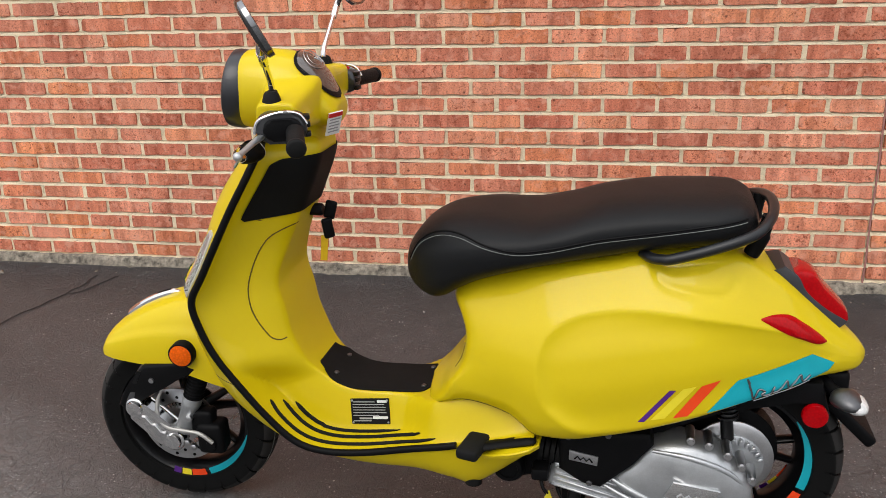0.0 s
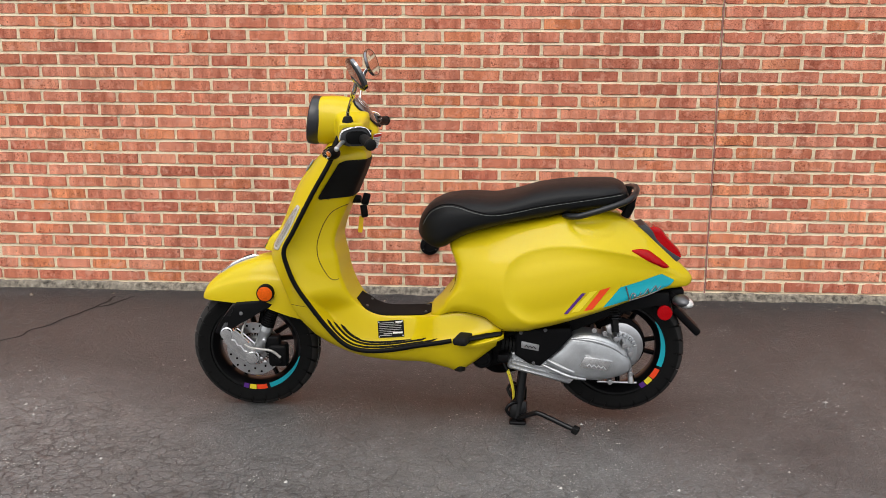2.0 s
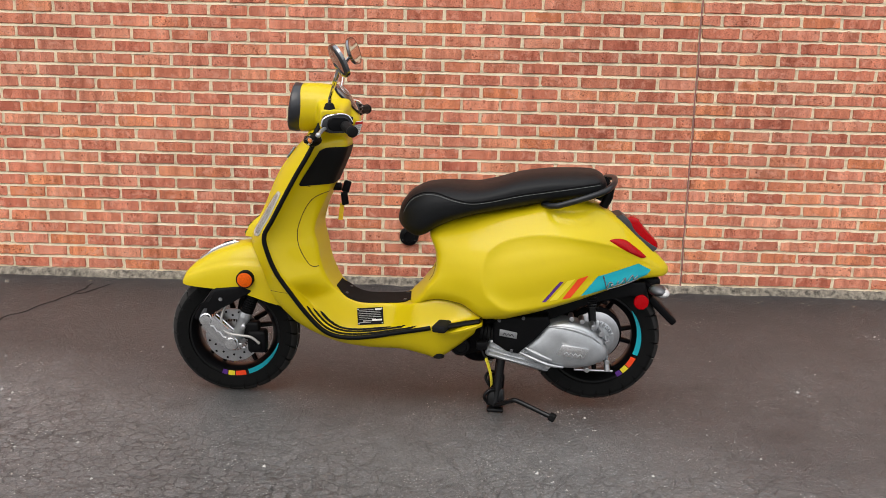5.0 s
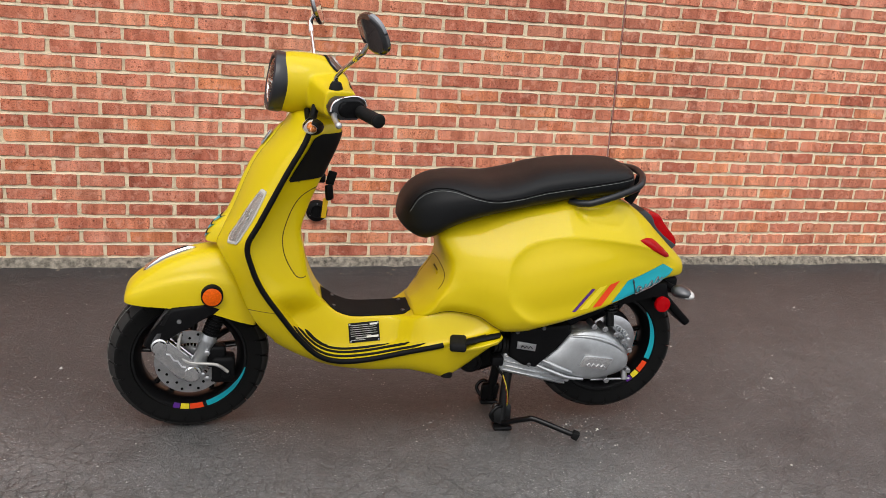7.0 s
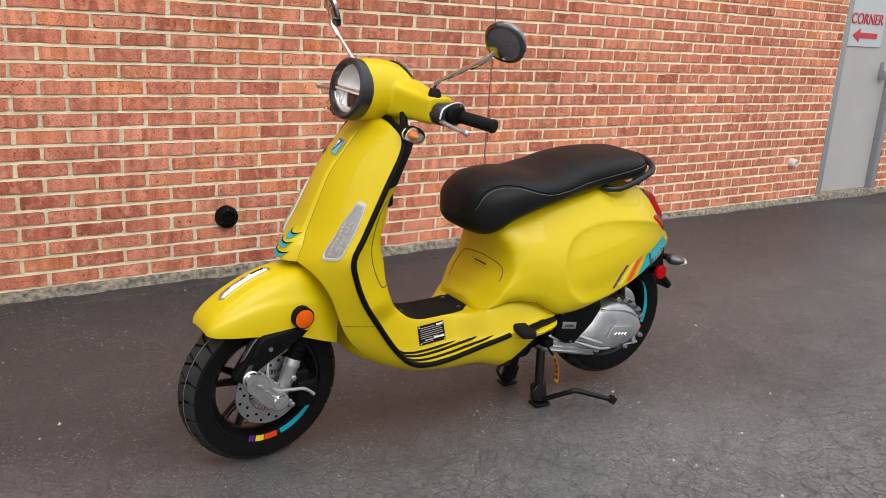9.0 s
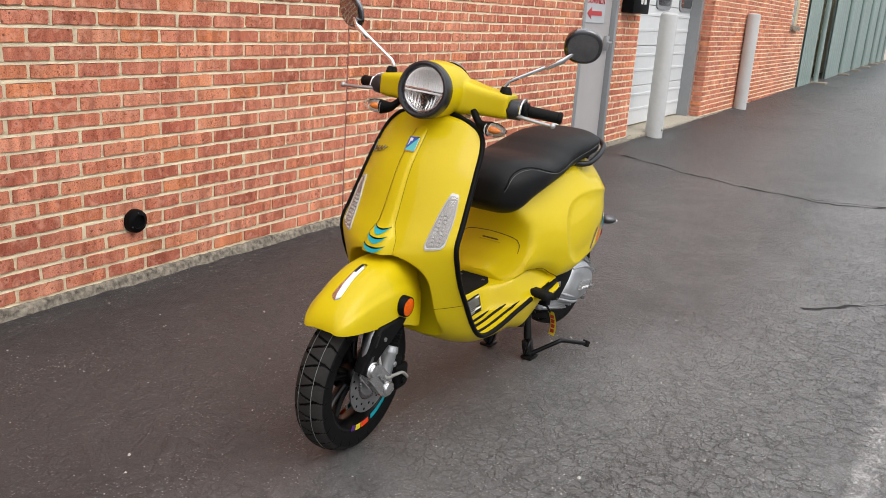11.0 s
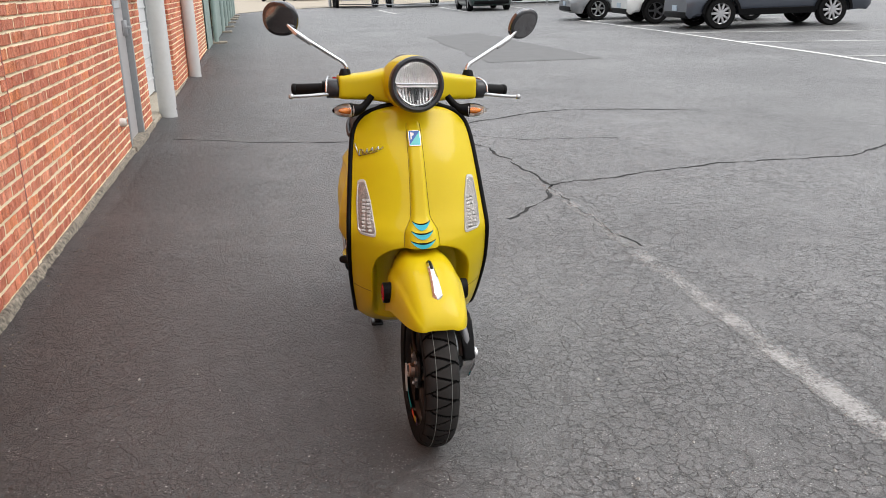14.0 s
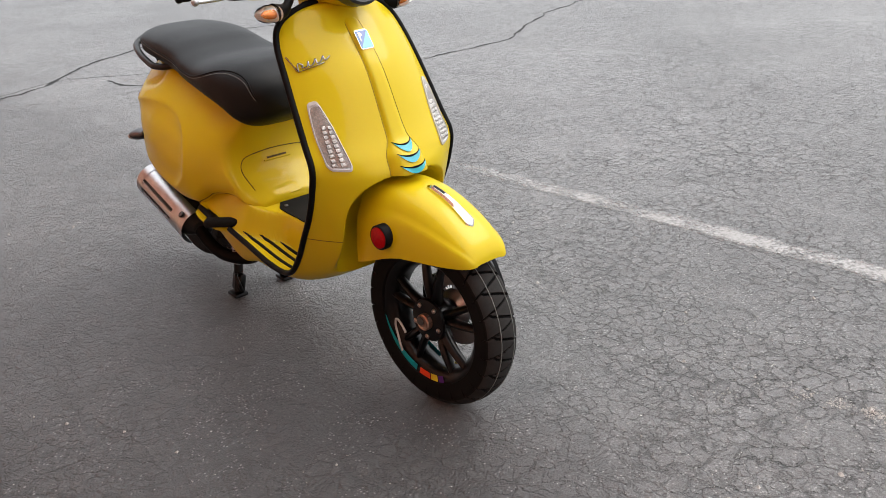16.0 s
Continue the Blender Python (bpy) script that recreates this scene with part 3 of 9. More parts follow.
def build_ground():
    bm = bmesh.new()
    xs = [-900, -300, -100, -40, -20, -12, -8] + [-6 + 0.5 * i for i in range(61)] + [26, 28, 31, 34, 38, 42, 47, 53, 60, 70, 85, 105, 130, 200, 400, 900]
    ys = [900, 300, 60, 20, 6, 1.5, 0.3, 0.0, -0.2, -0.4, -0.7, -1.2, -1.8, -2.4] + [-3 - 0.5 * i for i in range(40)] + [-24, -26, -30, -36, -45, -60, -90, -200, -400, -900]
    grid_faces(bm, [[(x, y, ground_z(x, y)) for x in xs] for y in ys])
    return thing("ground", bm, ASPHALT, "dark sealed asphalt lot with worn crazed areas", "asphalt", kind="structure", sharp=80)


ground = build_ground()


def ground_strip(name, pts, width, mat, label, lift=0.004, rough=0.0, seed=1, per=0.06, strength=None):
    """A thin layer that follows the ground along a line; rough: how far its edges wander."""
    rnd = random.Random(seed)
    P = [Vector((x, y, 0)) for x, y in pts]
    rows = []
    walkd = 0.0
    for a, b in zip(P, P[1:]):
        steps = max(1, int((b - a).length / per))
        side = Vector((-(b - a).y, (b - a).x, 0)).normalized()
        for k in range(steps + (b == P[-1])):
            p = a.lerp(b, k / steps)
            walkd += per
            j = rough * (noise.noise((walkd * 3.1, seed * 7.7, 0)) * 1.2 + noise.noise((walkd * 11, seed * 3.3, 5)) * 0.6)
            w = width * (1 + ((1.5 if rough > 0.01 else 0.15) * noise.noise((walkd * 5, seed, 9)) if rough else 0))
            row = []
            for s in (-1, 1):
                q = p + side * (j + s * max(0.12 * width, w) / 2)
                row.append((q.x, q.y, ground_z(q.x, q.y) + lift))
            rows.append(row)
    bm = bmesh.new()
    V = grid_faces(bm, rows)
    if strength:
        lay = bm.loops.layers.uv.new("UVMap")
        side_of = {v: i for r in V for i, v in enumerate(r)}
        for f in bm.faces:
            for lp in f.loops:
                lp[lay].uv = (side_of[lp.vert], strength(lp.vert.co.x))
    return thing(name, bm, mat, label, name.replace("_", " "), kind="structure")


LINE_WEAR = [(-2.6, 0.66), (-0.6, 0.64), (0.3, 0.56), (0.9, 0.46), (1.6, 0.42), (2.4, 0.36), (2.8, 0.16), (16, 0.10)]
ground_strip("painted_line", [(-2.7, -2.87), (-1.04, -2.91), (0.5, -2.93), (2.5, -2.96), (4.5, -2.97), (8.3, -2.96), (14.4, -2.99)], 0.135, OLDPAINT, "old white parking line worn almost to the asphalt", 0.003, 0.004, 3, strength=lambda x: curve_at(LINE_WEAR, x))
for i, pts in enumerate([
    [(-1.59, 0.0), (-1.64, -0.34), (-1.73, -0.7), (-1.83, -1.05), (-1.98, -1.42)],
    [(-1.46, 0.0), (-1.51, -0.18), (-1.59, -0.35)],
    [(5.59, -0.27), (5.5, -0.44), (4.98, -1.51), (4.83, -2.17), (4.93, -2.52), (5.49, -3.05), (5.91, -3.85), (6.01, -4.3), (5.64, -5.08), (5.42, -5.53)],
    [(4.65, -2.88), (3.7, -2.96), (3.06, -3.0), (2.70, -3.0), (2.82, -3.64), (2.95, -4.39), (2.86, -5.43), (3.2, -6.0), (3.48, -6.65), (3.62, -7.3), (4.1, -8.4), (4.5, -9.6)],
    [(2.70, -3.0), (2.44, -2.92), (2.2, -2.73), (1.93, -2.49)],
    [(2.70, -3.0), (2.13, -2.96), (1.7, -2.99), (1.21, -2.97)],
    [(4.92, -2.09), (5.04, -2.71), (4.41, -3.38), (4.23, -4.13)],
]):
    ground_strip("asphalt_crack", pts, (0.012 if i in (0, 1, 5) else 0.030 if i == 2 else 0.011 if i == 6 else 0.019), CRACK, "long dark crack in the asphalt", 0.002, 0.050, i + 11, 0.04)

# ---- brick wall ----
PITCH, COURSE, GAP = 0.2045, 0.0652, 0.0135
JOINT_X, BASE_Z, WALL_TOP = 1.583, 0.056, 4.2
WALL_W, WALL_E = -7.0, 16.7
OPEN = [(4.94, 5.82, 0.0, 2.12), (6.48, 9.40, 0.0, 2.8), (15.1, 15.72, 1.31, 1.93)]     # door, garage door, window


def build_backing():
    """Mortar-coloured core of the wall, with the openings cut through it."""
    bm = bmesh.new()
    xs = sorted({WALL_W, WALL_E, *[v for o in OPEN for v in o[:2]]})
    for a, b in zip(xs, xs[1:]):
        mid = (a + b) / 2
        o = next((o for o in OPEN if o[0] < mid < o[1]), None)
        spans = [(0.0, WALL_TOP)] if not o else [s for s in ((0.0, o[2]), (o[3], WALL_TOP)) if s[1] - s[0] > 0.01]
        for z0, z1 in spans:
            box(bm, (a, 0.0095, z0 - 0.05), (b, 0.32, z1))
    return thing("wall_north", bm, MORTAR, "red brick wall with pale raked mortar joints", "wall", kind="structure")


wall = build_backing()
bm = bmesh.new()
rows = []
for i in range(1490):
    x = WALL_W + i * 0.0159
    n1 = noise.noise((x * 2.3, 0, 0)) * 0.012 + noise.noise((x * 9, 3, 0)) * 0.010 + noise.noise((x * 31, 5, 0)) * 0.006
    top = BASE_Z - 0.002 + noise.noise((x * 6, 9, 0)) * 0.004 + noise.noise((x * 27, 2, 0)) * 0.004
    row = []
    for k, (y, z) in enumerate(((-0.040, -0.05), (-0.034, 0.006), (-0.026, 0.020), (-0.020, 0.034), (-0.015, top - 0.006), (-0.006, top), (0.012, top))):
        j = noise.noise((x * 24, k * 1.7, 1)) * 0.006 if 0 < k < 6 else 0
        row.append((x, y - n1 * (1.2 - 0.18 * k) - j, z + (j * 0.6 if k < 4 else 0)))
    rows.append(row)
grid_faces(bm, rows)
strip = thing("baseboard", bm, CONCRETE, "rough weathered concrete footing along the wall", "footing", kind="structure", sharp=50)

# ragged asphalt lip laid against the footing
bm = bmesh.new()
rows = []
for i in range(987):
    x = WALL_W + i * 0.024
    n1 = noise.noise((x * 1.7, 4, 0)) * 0.5 + noise.noise((x * 7, 8, 0)) * 0.4 + noise.noise((x * 29, 1, 0)) * 0.25
    h = 0.016 + 0.016 * n1
    rows.append([(x, -0.16 + 0.03 * n1, ground_z(x, -0.16) - 0.003), (x, -0.085, ground_z(x, -0.08) + 0.003 + h * 0.25), (x, -0.050 - 0.008 * n1, ground_z(x, -0.05) + h * 0.85), (x, -0.030 - 0.006 * n1, ground_z(x, 0) + h), (x, -0.012, ground_z(x, 0) + h - 0.006)])
grid_faces(bm, rows)
thing("asphalt_lip", bm, ASPHALT, "ragged asphalt edge against the wall footing", "asphalt edge", kind="structure", sharp=60)

# loose pale grit on the asphalt, in drifts and singly
rd = random.Random(31)
spots = [(rd.uniform(-2.4, 3.2), rd.uniform(-2.9, -0.35)) for _ in range(480)]
for _ in range(64):
    cx, cy = rd.uniform(-2.2, 2.4), rd.uniform(-2.8, -0.4)
    ln, an = rd.uniform(0.05, 0.30), rd.uniform(0, 3.14)
    for _ in range(rd.randrange(5, 22)):
        q = rd.gauss(0, 1)
        spots.append((cx + math.cos(an) * ln * q * 0.5 + rd.gauss(0, 0.025), cy + math.sin(an) * ln * q * 0.5 + rd.gauss(0, 0.025)))
# flakes left of an older line, thick in the middle of the streak
for _ in range(900):
    x = rd.uniform(-1.68, -1.06)
    q = math.sin(x * 37) * 0.4 + math.sin(x * 83 + 1) * 0.35 + 0.35 + (0.5 if x < -1.18 else -0.55)
    if rd.random() < q:
        spots.append((x, -2.155 + 0.012 * math.sin(x * 21) + rd.gauss(0, 0.017)))
bm = bmesh.new()
for x, y in spots:
    if y > -0.12:
        continue
    r = rd.uniform(0.0012, 0.0032) * (2.2 if rd.random() < 0.06 else 1)
    c = Vector((x, y, ground_z(x, y) + r * 0.25))
    an = rd.uniform(0, 6.3)
    a4 = [bm.verts.new(c + Vector((math.cos(an + k * 1.571) * r * rd.uniform(0.7, 1.5), math.sin(an + k * 1.571) * r * rd.uniform(0.7, 1.5), -0.3 * r))) for k in range(4)]
    tp = bm.verts.new(c + Vector((rd.uniform(-0.4, 0.4) * r, rd.uniform(-0.4, 0.4) * r, r * 0.8)))
    for k in range(4):
        bm.faces.new((a4[k], a4[(k + 1) % 4], tp))
thing("grit", bm, plain("pale_grit", (0.46, 0.445, 0.42), 0.6, vary=0.2, scale=200), "loose pale grit scattered on the asphalt", "grit", kind="stuff", sharp=20)

# crumbs of mortar and asphalt along the foot of the wall
rd = random.Random(77)
bm = bmesh.new()
for i in range(520):
    x = rd.uniform(-3.0, 5.2)
    y = -0.045 - abs(rd.gauss(0, 0.035))
    r = rd.uniform(0.003, 0.009) * (1.6 if rd.random() < 0.08 else 1)
    c = Vector((x, y, ground_z(x, y) + r * 0.35))
    ang = rd.uniform(0, 6.3)
    ring_a = [bm.verts.new(c + Vector((math.cos(ang + k * 1.257) * r * rd.uniform(0.7, 1.3), math.sin(ang + k * 1.257) * r * rd.uniform(0.7, 1.3), -0.4 * r))) for k in range(5)]
    ring_b = [bm.verts.new(c + Vector((math.cos(ang + k * 1.257) * r * rd.uniform(0.4, 0.8), math.sin(ang + k * 1.257) * r * rd.uniform(0.4, 0.8), r * rd.uniform(0.3, 0.6)))) for k in range(5)]
    for k in range(5):
        bm.faces.new((ring_a[k], ring_a[(k + 1) % 5], ring_b[(k + 1) % 5], ring_b[k]))
    bm.faces.new(ring_b)
thing("rubble", bm, CONCRETE, "small crumbs of mortar and asphalt along the wall foot", "rubble", kind="stuff", sharp=20)

brick_variants = []
rb = random.Random(5)
for kind in range(26):
    L, H = PITCH - GAP, COURSE - GAP
    if kind >= 20:
        L = PITCH / 2 - GAP
    bm = bmesh.new()
    ring0, ring1 = [], []
    nx = 7 if kind < 20 else 4
    # worn corners, each cut back by its own amount
    cut = [rb.choice((0.002, 0.003, 0.004, 0.006, 0.009)) for _ in range(8)]
    low = [(-L / 2 + cut[0], -H / 2)] + [(-L / 2 + L * k / nx, -H / 2) for k in range(1, nx)] + [(L / 2 - cut[1], -H / 2)]
    top = [(L / 2 - cut[2], H / 2)] + [(L / 2 - L * k / nx, H / 2) for k in range(1, nx)] + [(-L / 2 + cut[3], H / 2)]
    outline = low + [(L / 2, -H / 2 + cut[4]), (L / 2, H / 2 - cut[5])] + top + [(-L / 2, H / 2 - cut[6]), (-L / 2, -H / 2 + cut[7])]
    for x, z in outline:
        jx, jz = rb.uniform(-0.0024, 0.0020), rb.uniform(-0.0034, 0.0026)
        ring0.append((x + jx, 0.0, z + jz))
    rows = [[(x + 0.0005 * (1 if x > 0 else -1), 0.012, z + 0.0005 * (1 if z > 0 else -1)) for x, y, z in ring0], [(x - 0.0018 * (1 if x > 0 else -1), rb.uniform(-0.0006, 0.0006), z - 0.0016 * (1 if z > 0 else -1)) for x, y, z in ring0]]
    grid_faces(bm, rows, closed=True, caps=(False, True))
    brick_variants.append(finish(bm, "brick", BRICK, 60))


def brick_spots(x0, x1, z1, first=0):
    """Running bond between two ends; gives middle, length and height of each brick."""
    for row in range(int((z1 - BASE_Z) / COURSE)):
        z = BASE_Z + COURSE * (row + 0.5)
        phase = -2.095 + (0.5 * PITCH if row % 2 else 0.0)
        k = math.floor((x0 - phase) / PITCH)
        while phase + k * PITCH < x1:
            a, b = max(x0, phase + k * PITCH), min(x1, phase + (k + 1) * PITCH)
            k += 1
            if b - a > 0.03:
                yield (a + b) / 2, b - a, z, row


def build_bricks():
    """The bricks nearest the scooter are pieces of their own; the rest are one mesh."""
    rnd = random.Random(8)
    verts, faces = [], []
    mv, mf = [], []
    near = []
    for x0, x1 in ((WALL_W, JOINT_X + 0.001), (JOINT_X - 0.001, WALL_E)):
        for x, length, z, row in brick_spots(x0, x1, WALL_TOP):
            cut = next((o for o in OPEN if o[2] < z < o[3] and o[0] - length / 2 < x < o[1] + length / 2), None)
            if cut:
                a, b = x - length / 2, x + length / 2
                if a < cut[0] - 0.03:
                    b = cut[0]
                elif b > cut[1] + 0.03:
                    a = cut[1]
                else:
                    continue
                x, length = (a + b) / 2, b - a
            # the upright joint at this brick's end, and the weathered bed joint under it
            xe, hz = x + length / 2, (COURSE - GAP) / 2 + 0.003
            hw = GAP / 2 + 0.0035
            o = len(mv)
            y1, y2 = rnd.uniform(0.0005, 0.0055), rnd.uniform(0.0005, 0.0055)
            mv.extend(((xe - hw, y1, z - hz), (xe + hw, y2, z - hz), (xe + hw, y2, z + hz), (xe - hw, y1, z + hz)))
            if abs(xe - JOINT_X) > 0.02:
                mf.append((o, o + 1, o + 2, o + 3))
            zb = z - COURSE / 2
            for k in range(3):
                xa, xb = x - length / 2 + length * k / 3 - 0.001, x - length / 2 + length * (k + 1) / 3 + 0.001
                o = len(mv)
                for xx in (xa, xb):
                    w1, w2 = noise.noise((xx * 21, z * 40, 0)), noise.noise((xx * 33, z * 50, 7))
                    mv.extend(((xx, 0.0005 + 0.0022 * w1, zb - 0.0078 + 0.0016 * w2), (xx, 0.0030 + 0.0015 * w2, zb + 0.001), (xx, 0.0088, zb + 0.0080)))
                mf.extend(((o, o + 3, o + 4, o + 1), (o + 1, o + 4, o + 5, o + 2)))
            full = length > PITCH * 0.75
            me = brick_variants[rnd.randrange(20) if full else 20 + rnd.randrange(6)]
            sx = (length - GAP) / ((PITCH if full else PITCH / 2) - GAP)
            dy = rnd.uniform(-0.0030, 0.0016) + (0.004 if x > 15 else 0)
            dz = rnd.uniform(-0.001, 0.001) + (0.003 if x > JOINT_X else 0)
            m = Matrix.LocRotScale((x + rnd.uniform(-0.0015, 0.0015), dy, z + dz), Euler((rnd.uniform(-0.012, 0.012), rnd.uniform(-0.006, 0.006), rnd.uniform(-0.006, 0.006))), (sx, 1, 1))
            if full and -0.95 < x < 1.56 and z < 1.62:
                near.append((me, m))
            else:
                o = len(verts)
                verts.extend((m @ v.co)[:] for v in me.vertices)
                faces.extend([o + i for i in p.vertices] for p in me.polygons)
    me = bpy.data.meshes.new("mortar_joints")
    me.from_pydata(mv, [], mf)
    me.materials.append(MORTAR)
    ob = new("mortar_joints", me)
    ob.parent = wall
    tagged(ob, "cream weathered mortar joints", kind="stuff")
    me = bpy.data.meshes.new("brickwork")
    me.from_pydata(verts, [], faces)
    me.materials.append(BRICK)
    ob = new("brickwork", me)
    ob.parent = wall
    tagged(ob, "fired red bricks in running bond", kind="stuff")
    for me, m in near[:300]:
        b = new("brick", me)
        b.parent = wall
        b.matrix_local = m
    if len(near) > 300:
        v2, f2 = [], []
        for me, m in near[300:]:
            o = len(v2)
            v2.extend((m @ v.co)[:] for v in me.vertices)
            f2.extend([o + i for i in p.vertices] for p in me.polygons)
        me = bpy.data.meshes.new("brickwork_rest")
        me.from_pydata(v2, [], f2)
        me.materials.append(BRICK)
        ob = new("brickwork", me)
        ob.parent = wall
        tagged(ob, "fired red bricks in running bond", kind="stuff")


JOINTM = plain("joint_sealant", (0.33, 0.155, 0.13), 0.8, vary=0.2)
bm = bmesh.new()
tube(bm, [(JOINT_X + 0.002 * math.sin(k * 1.7), 0.0015, 0.05 + k * 0.1) for k in range(42)], 0.0040, 6)
part("expansion_joint", bm, JOINTM, wall, "vertical sealed expansion joint in the brickwork")


def wall_cap(x, z, r, mat, name, label, cat, depth=0.03):
    bm = bmesh.new()
    lathe(bm, [(r, 0.012), (r, -depth * 0.5), (r * 0.93, -depth * 0.8), (r * 0.6, -depth), (r * 0.55, -depth * 0.7), (0.0, -depth * 0.7)], at=(x, 0, z), seg=32)
    ob = thing(name, bm, mat, label, cat)
    return ob


cap = wall_cap(0.095, 0.291, 0.052, BLACKP, "wall_vent_cap", "round black plastic vent cap on the brick wall", "vent cap", 0.035)
for k in range(3):
    bm = bmesh.new()
    a = radians(90 + 120 * k)
    lathe(bm, [(0.004, -0.03), (0.0035, -0.0335), (0.0, -0.034)], at=(0.095 + 0.038 * math.cos(a), 0, 0.291 + 0.038 * math.sin(a)), seg=10)
    part("screw", bm, DARKST, cap, "small steel screw")
WHITEP = plain("white_plastic", (0.62, 0.60, 0.56), 0.5, vary=0.08)
wall_cap(4.53, 0.33, 0.035, WHITEP, "wall_pipe_cap", "small white plastic pipe cap on the brick wall", "pipe cap", 0.05)

# ---- doors, bollards and the far end of the building ----
DOORP = plain("pale_grey_door_paint", (0.42, 0.40, 0.40), 0.45, vary=0.06, scale=3, relief=0.05)
FRAMEP = plain("grey_frame_paint", (0.27, 0.28, 0.29), 0.45, vary=0.08)
GARAGEP = plain("white_door_paint", (0.72, 0.74, 0.75), 0.4, vary=0.04, scale=2, relief=0.08)
BOLLP = plain("pale_grey_bollard_paint", (0.52, 0.53, 0.53), 0.5, vary=0.08, scale=4, relief=0.1)
DARKGL = plain("dark_window", (0.02, 0.022, 0.025), 0.08, coat=1.0, vary=0.3)
GREENM = plain("grey_green_sheet_metal", (0.26, 0.33, 0.31), 0.5, vary=0.12, scale=0.8, relief=0.1)
SIGNW = plain("pale_sign", (0.50, 0.52, 0.54), 0.4, vary=0.05)
SIGNR = plain("sign_red", (0.52, 0.04, 0.045), 0.45, vary=0.06)

bm = bmesh.new()
box(bm, (4.940, 0.05, 0.06), (5.820, 0.10, 2.12))
door = thing("door_1", bm, DOORP, "pale grey steel door in a grey frame", "door", kind="structure")
for lo, hi in (((4.940, -0.004, 0.06), (5.008, 0.09, 2.12)), ((5.752, -0.004, 0.06), (5.820, 0.09, 2.12)), ((5.008, -0.004, 2.05), (5.752, 0.09, 2.12))):
    bm = bmesh.new()
    box(bm, lo, hi, 0.006, 2)
    part("door_frame", bm, FRAMEP, door, "grey steel frame")
bm = bmesh.new()
box(bm, (5.634, 0.01, 0.95), (5.693, 0.05, 1.09), 0.008, 2)
tube(bm, [(5.664, 0.03, 1.03), (5.664, -0.02, 1.03), (5.624, -0.03, 1.03), (5.536, -0.03, 1.025)], 0.011, 10)
part("door_handle", bm, STEEL, door, "steel lever handle")
bm = bmesh.new()
box(bm, (5.048, 0.040, 1.20), (5.566, 0.0495, 1.86), 0.003, 1)
sign = part("door_sign", bm, SIGNW, door, "pale door sign with red lettering and arrow")
bm = bmesh.new()
prism(bm, [(5.126, 1.285), (5.224, 1.335), (5.224, 1.305), (5.478, 1.305), (5.478, 1.265), (5.224, 1.265), (5.224, 1.235)], 0.004, pose(0, 0.0355, 0))
part("sign_arrow", bm, SIGNR, sign, "red arrow")


def lettering(word, size, m, mat, parent, label):
    cu = bpy.data.curves.new("lettering", "FONT")
    cu.body, cu.size, cu.align_x, cu.align_y, cu.extrude = word, size, "CENTER", "CENTER", 0.002
    ob = new("lettering", cu)
    cu.materials.append(mat)
    ob.parent = parent
    ob.matrix_local = m
    return tagged(ob, label)


lettering("CORNER", 0.115, pose(5.302, 0.036, 1.405, 90, 0, 0), SIGNR, sign, "the word CORNER in red capitals")
bm = bmesh.new()
box(bm, (4.940, -0.045, -0.05), (5.820, 0.10, 0.060), 0.01, 2)
thing("door_step", bm, CONCRETE, "low worn concrete doorstep", "step", kind="structure")

bm = bmesh.new()
box(bm, (5.880, -0.12, 1.31), (6.350, 0.0, 1.84), 0.01, 2)
mailbox = thing("wall_box", bm, BLACKP, "black metal box fixed to the brick pier", "wall box")
for k in range(2):
    bm = bmesh.new()
    box(bm, (6.080 + 0.10 * k, -0.124, 1.40), (6.140 + 0.10 * k, -0.118, 1.52))
    part("number_bar", bm, WHITEL, mailbox, "pale bar in place of a number")

# garage door in its recess
bm = bmesh.new()
for z in range(6):
    box(bm, (6.48, 0.280, 0.07 + 0.45 * z), (9.28, 0.315, 0.07 + 0.45 * (z + 1) - 0.006), 0.004, 1)
garage = thing("door_2", bm, GARAGEP, "white sectional garage door with small windows", "garage door", kind="structure")
for z in range(6):
    for dz in (0.16, 0.33):
        bm = bmesh.new()
        box(bm, (6.48, 0.272, 0.07 + 0.45 * z + dz), (9.28, 0.281, 0.07 + 0.45 * z + dz + 0.03), 0.003, 1)
        part("pressed_rib", bm, GARAGEP, garage)
for k in range(3):
    x = 6.87 + 0.92 * k
    bm = bmesh.new()
    prism(bm, [(x + 0.30 + px, 1.53 + pz) for px, pz in round_rect(0.57, 0.30, 0.09)], 0.016, pose(0, 0.264, 0), 0.004, 1)
    w = part("window", bm, FRAMEP, garage, "rounded window frame")
    bm = bmesh.new()
    prism(bm, [(x + 0.30 + px, 1.53 + pz) for px, pz in round_rect(0.47, 0.21, 0.06)], 0.006, pose(0, 0.2605, 0))
    part("pane", bm, DARKGL, w, "dark pane")
bm = bmesh.new()
box(bm, (9.28, 0.14, 0.0), (9.395, 0.33, 2.8), 0.004, 1)
part("jamb", bm, FRAMEP, garage, "grey steel jamb")
bm = bmesh.new()
box(bm, (6.48, -0.02, -0.05), (9.40, 0.33, 0.055), 0.008, 2)
thing("garage_sill", bm, mortar_mat("pale_concrete", (0.46, 0.41, 0.33)), "pale concrete sill of the garage door", "sill", kind="structure")
bm = bmesh.new()
box(bm, (6.48, 0.32, 0.0), (9.40, 0.36, 2.85))
box(bm, (4.94, 0.10, 0.0), (5.82, 0.14, 2.2))
box(bm, (15.1, 0.16, 1.3), (15.72, 0.20, 1.95))
thing("wall_back", bm, MORTAR, "plain backing behind the openings", "wall", kind="structure")


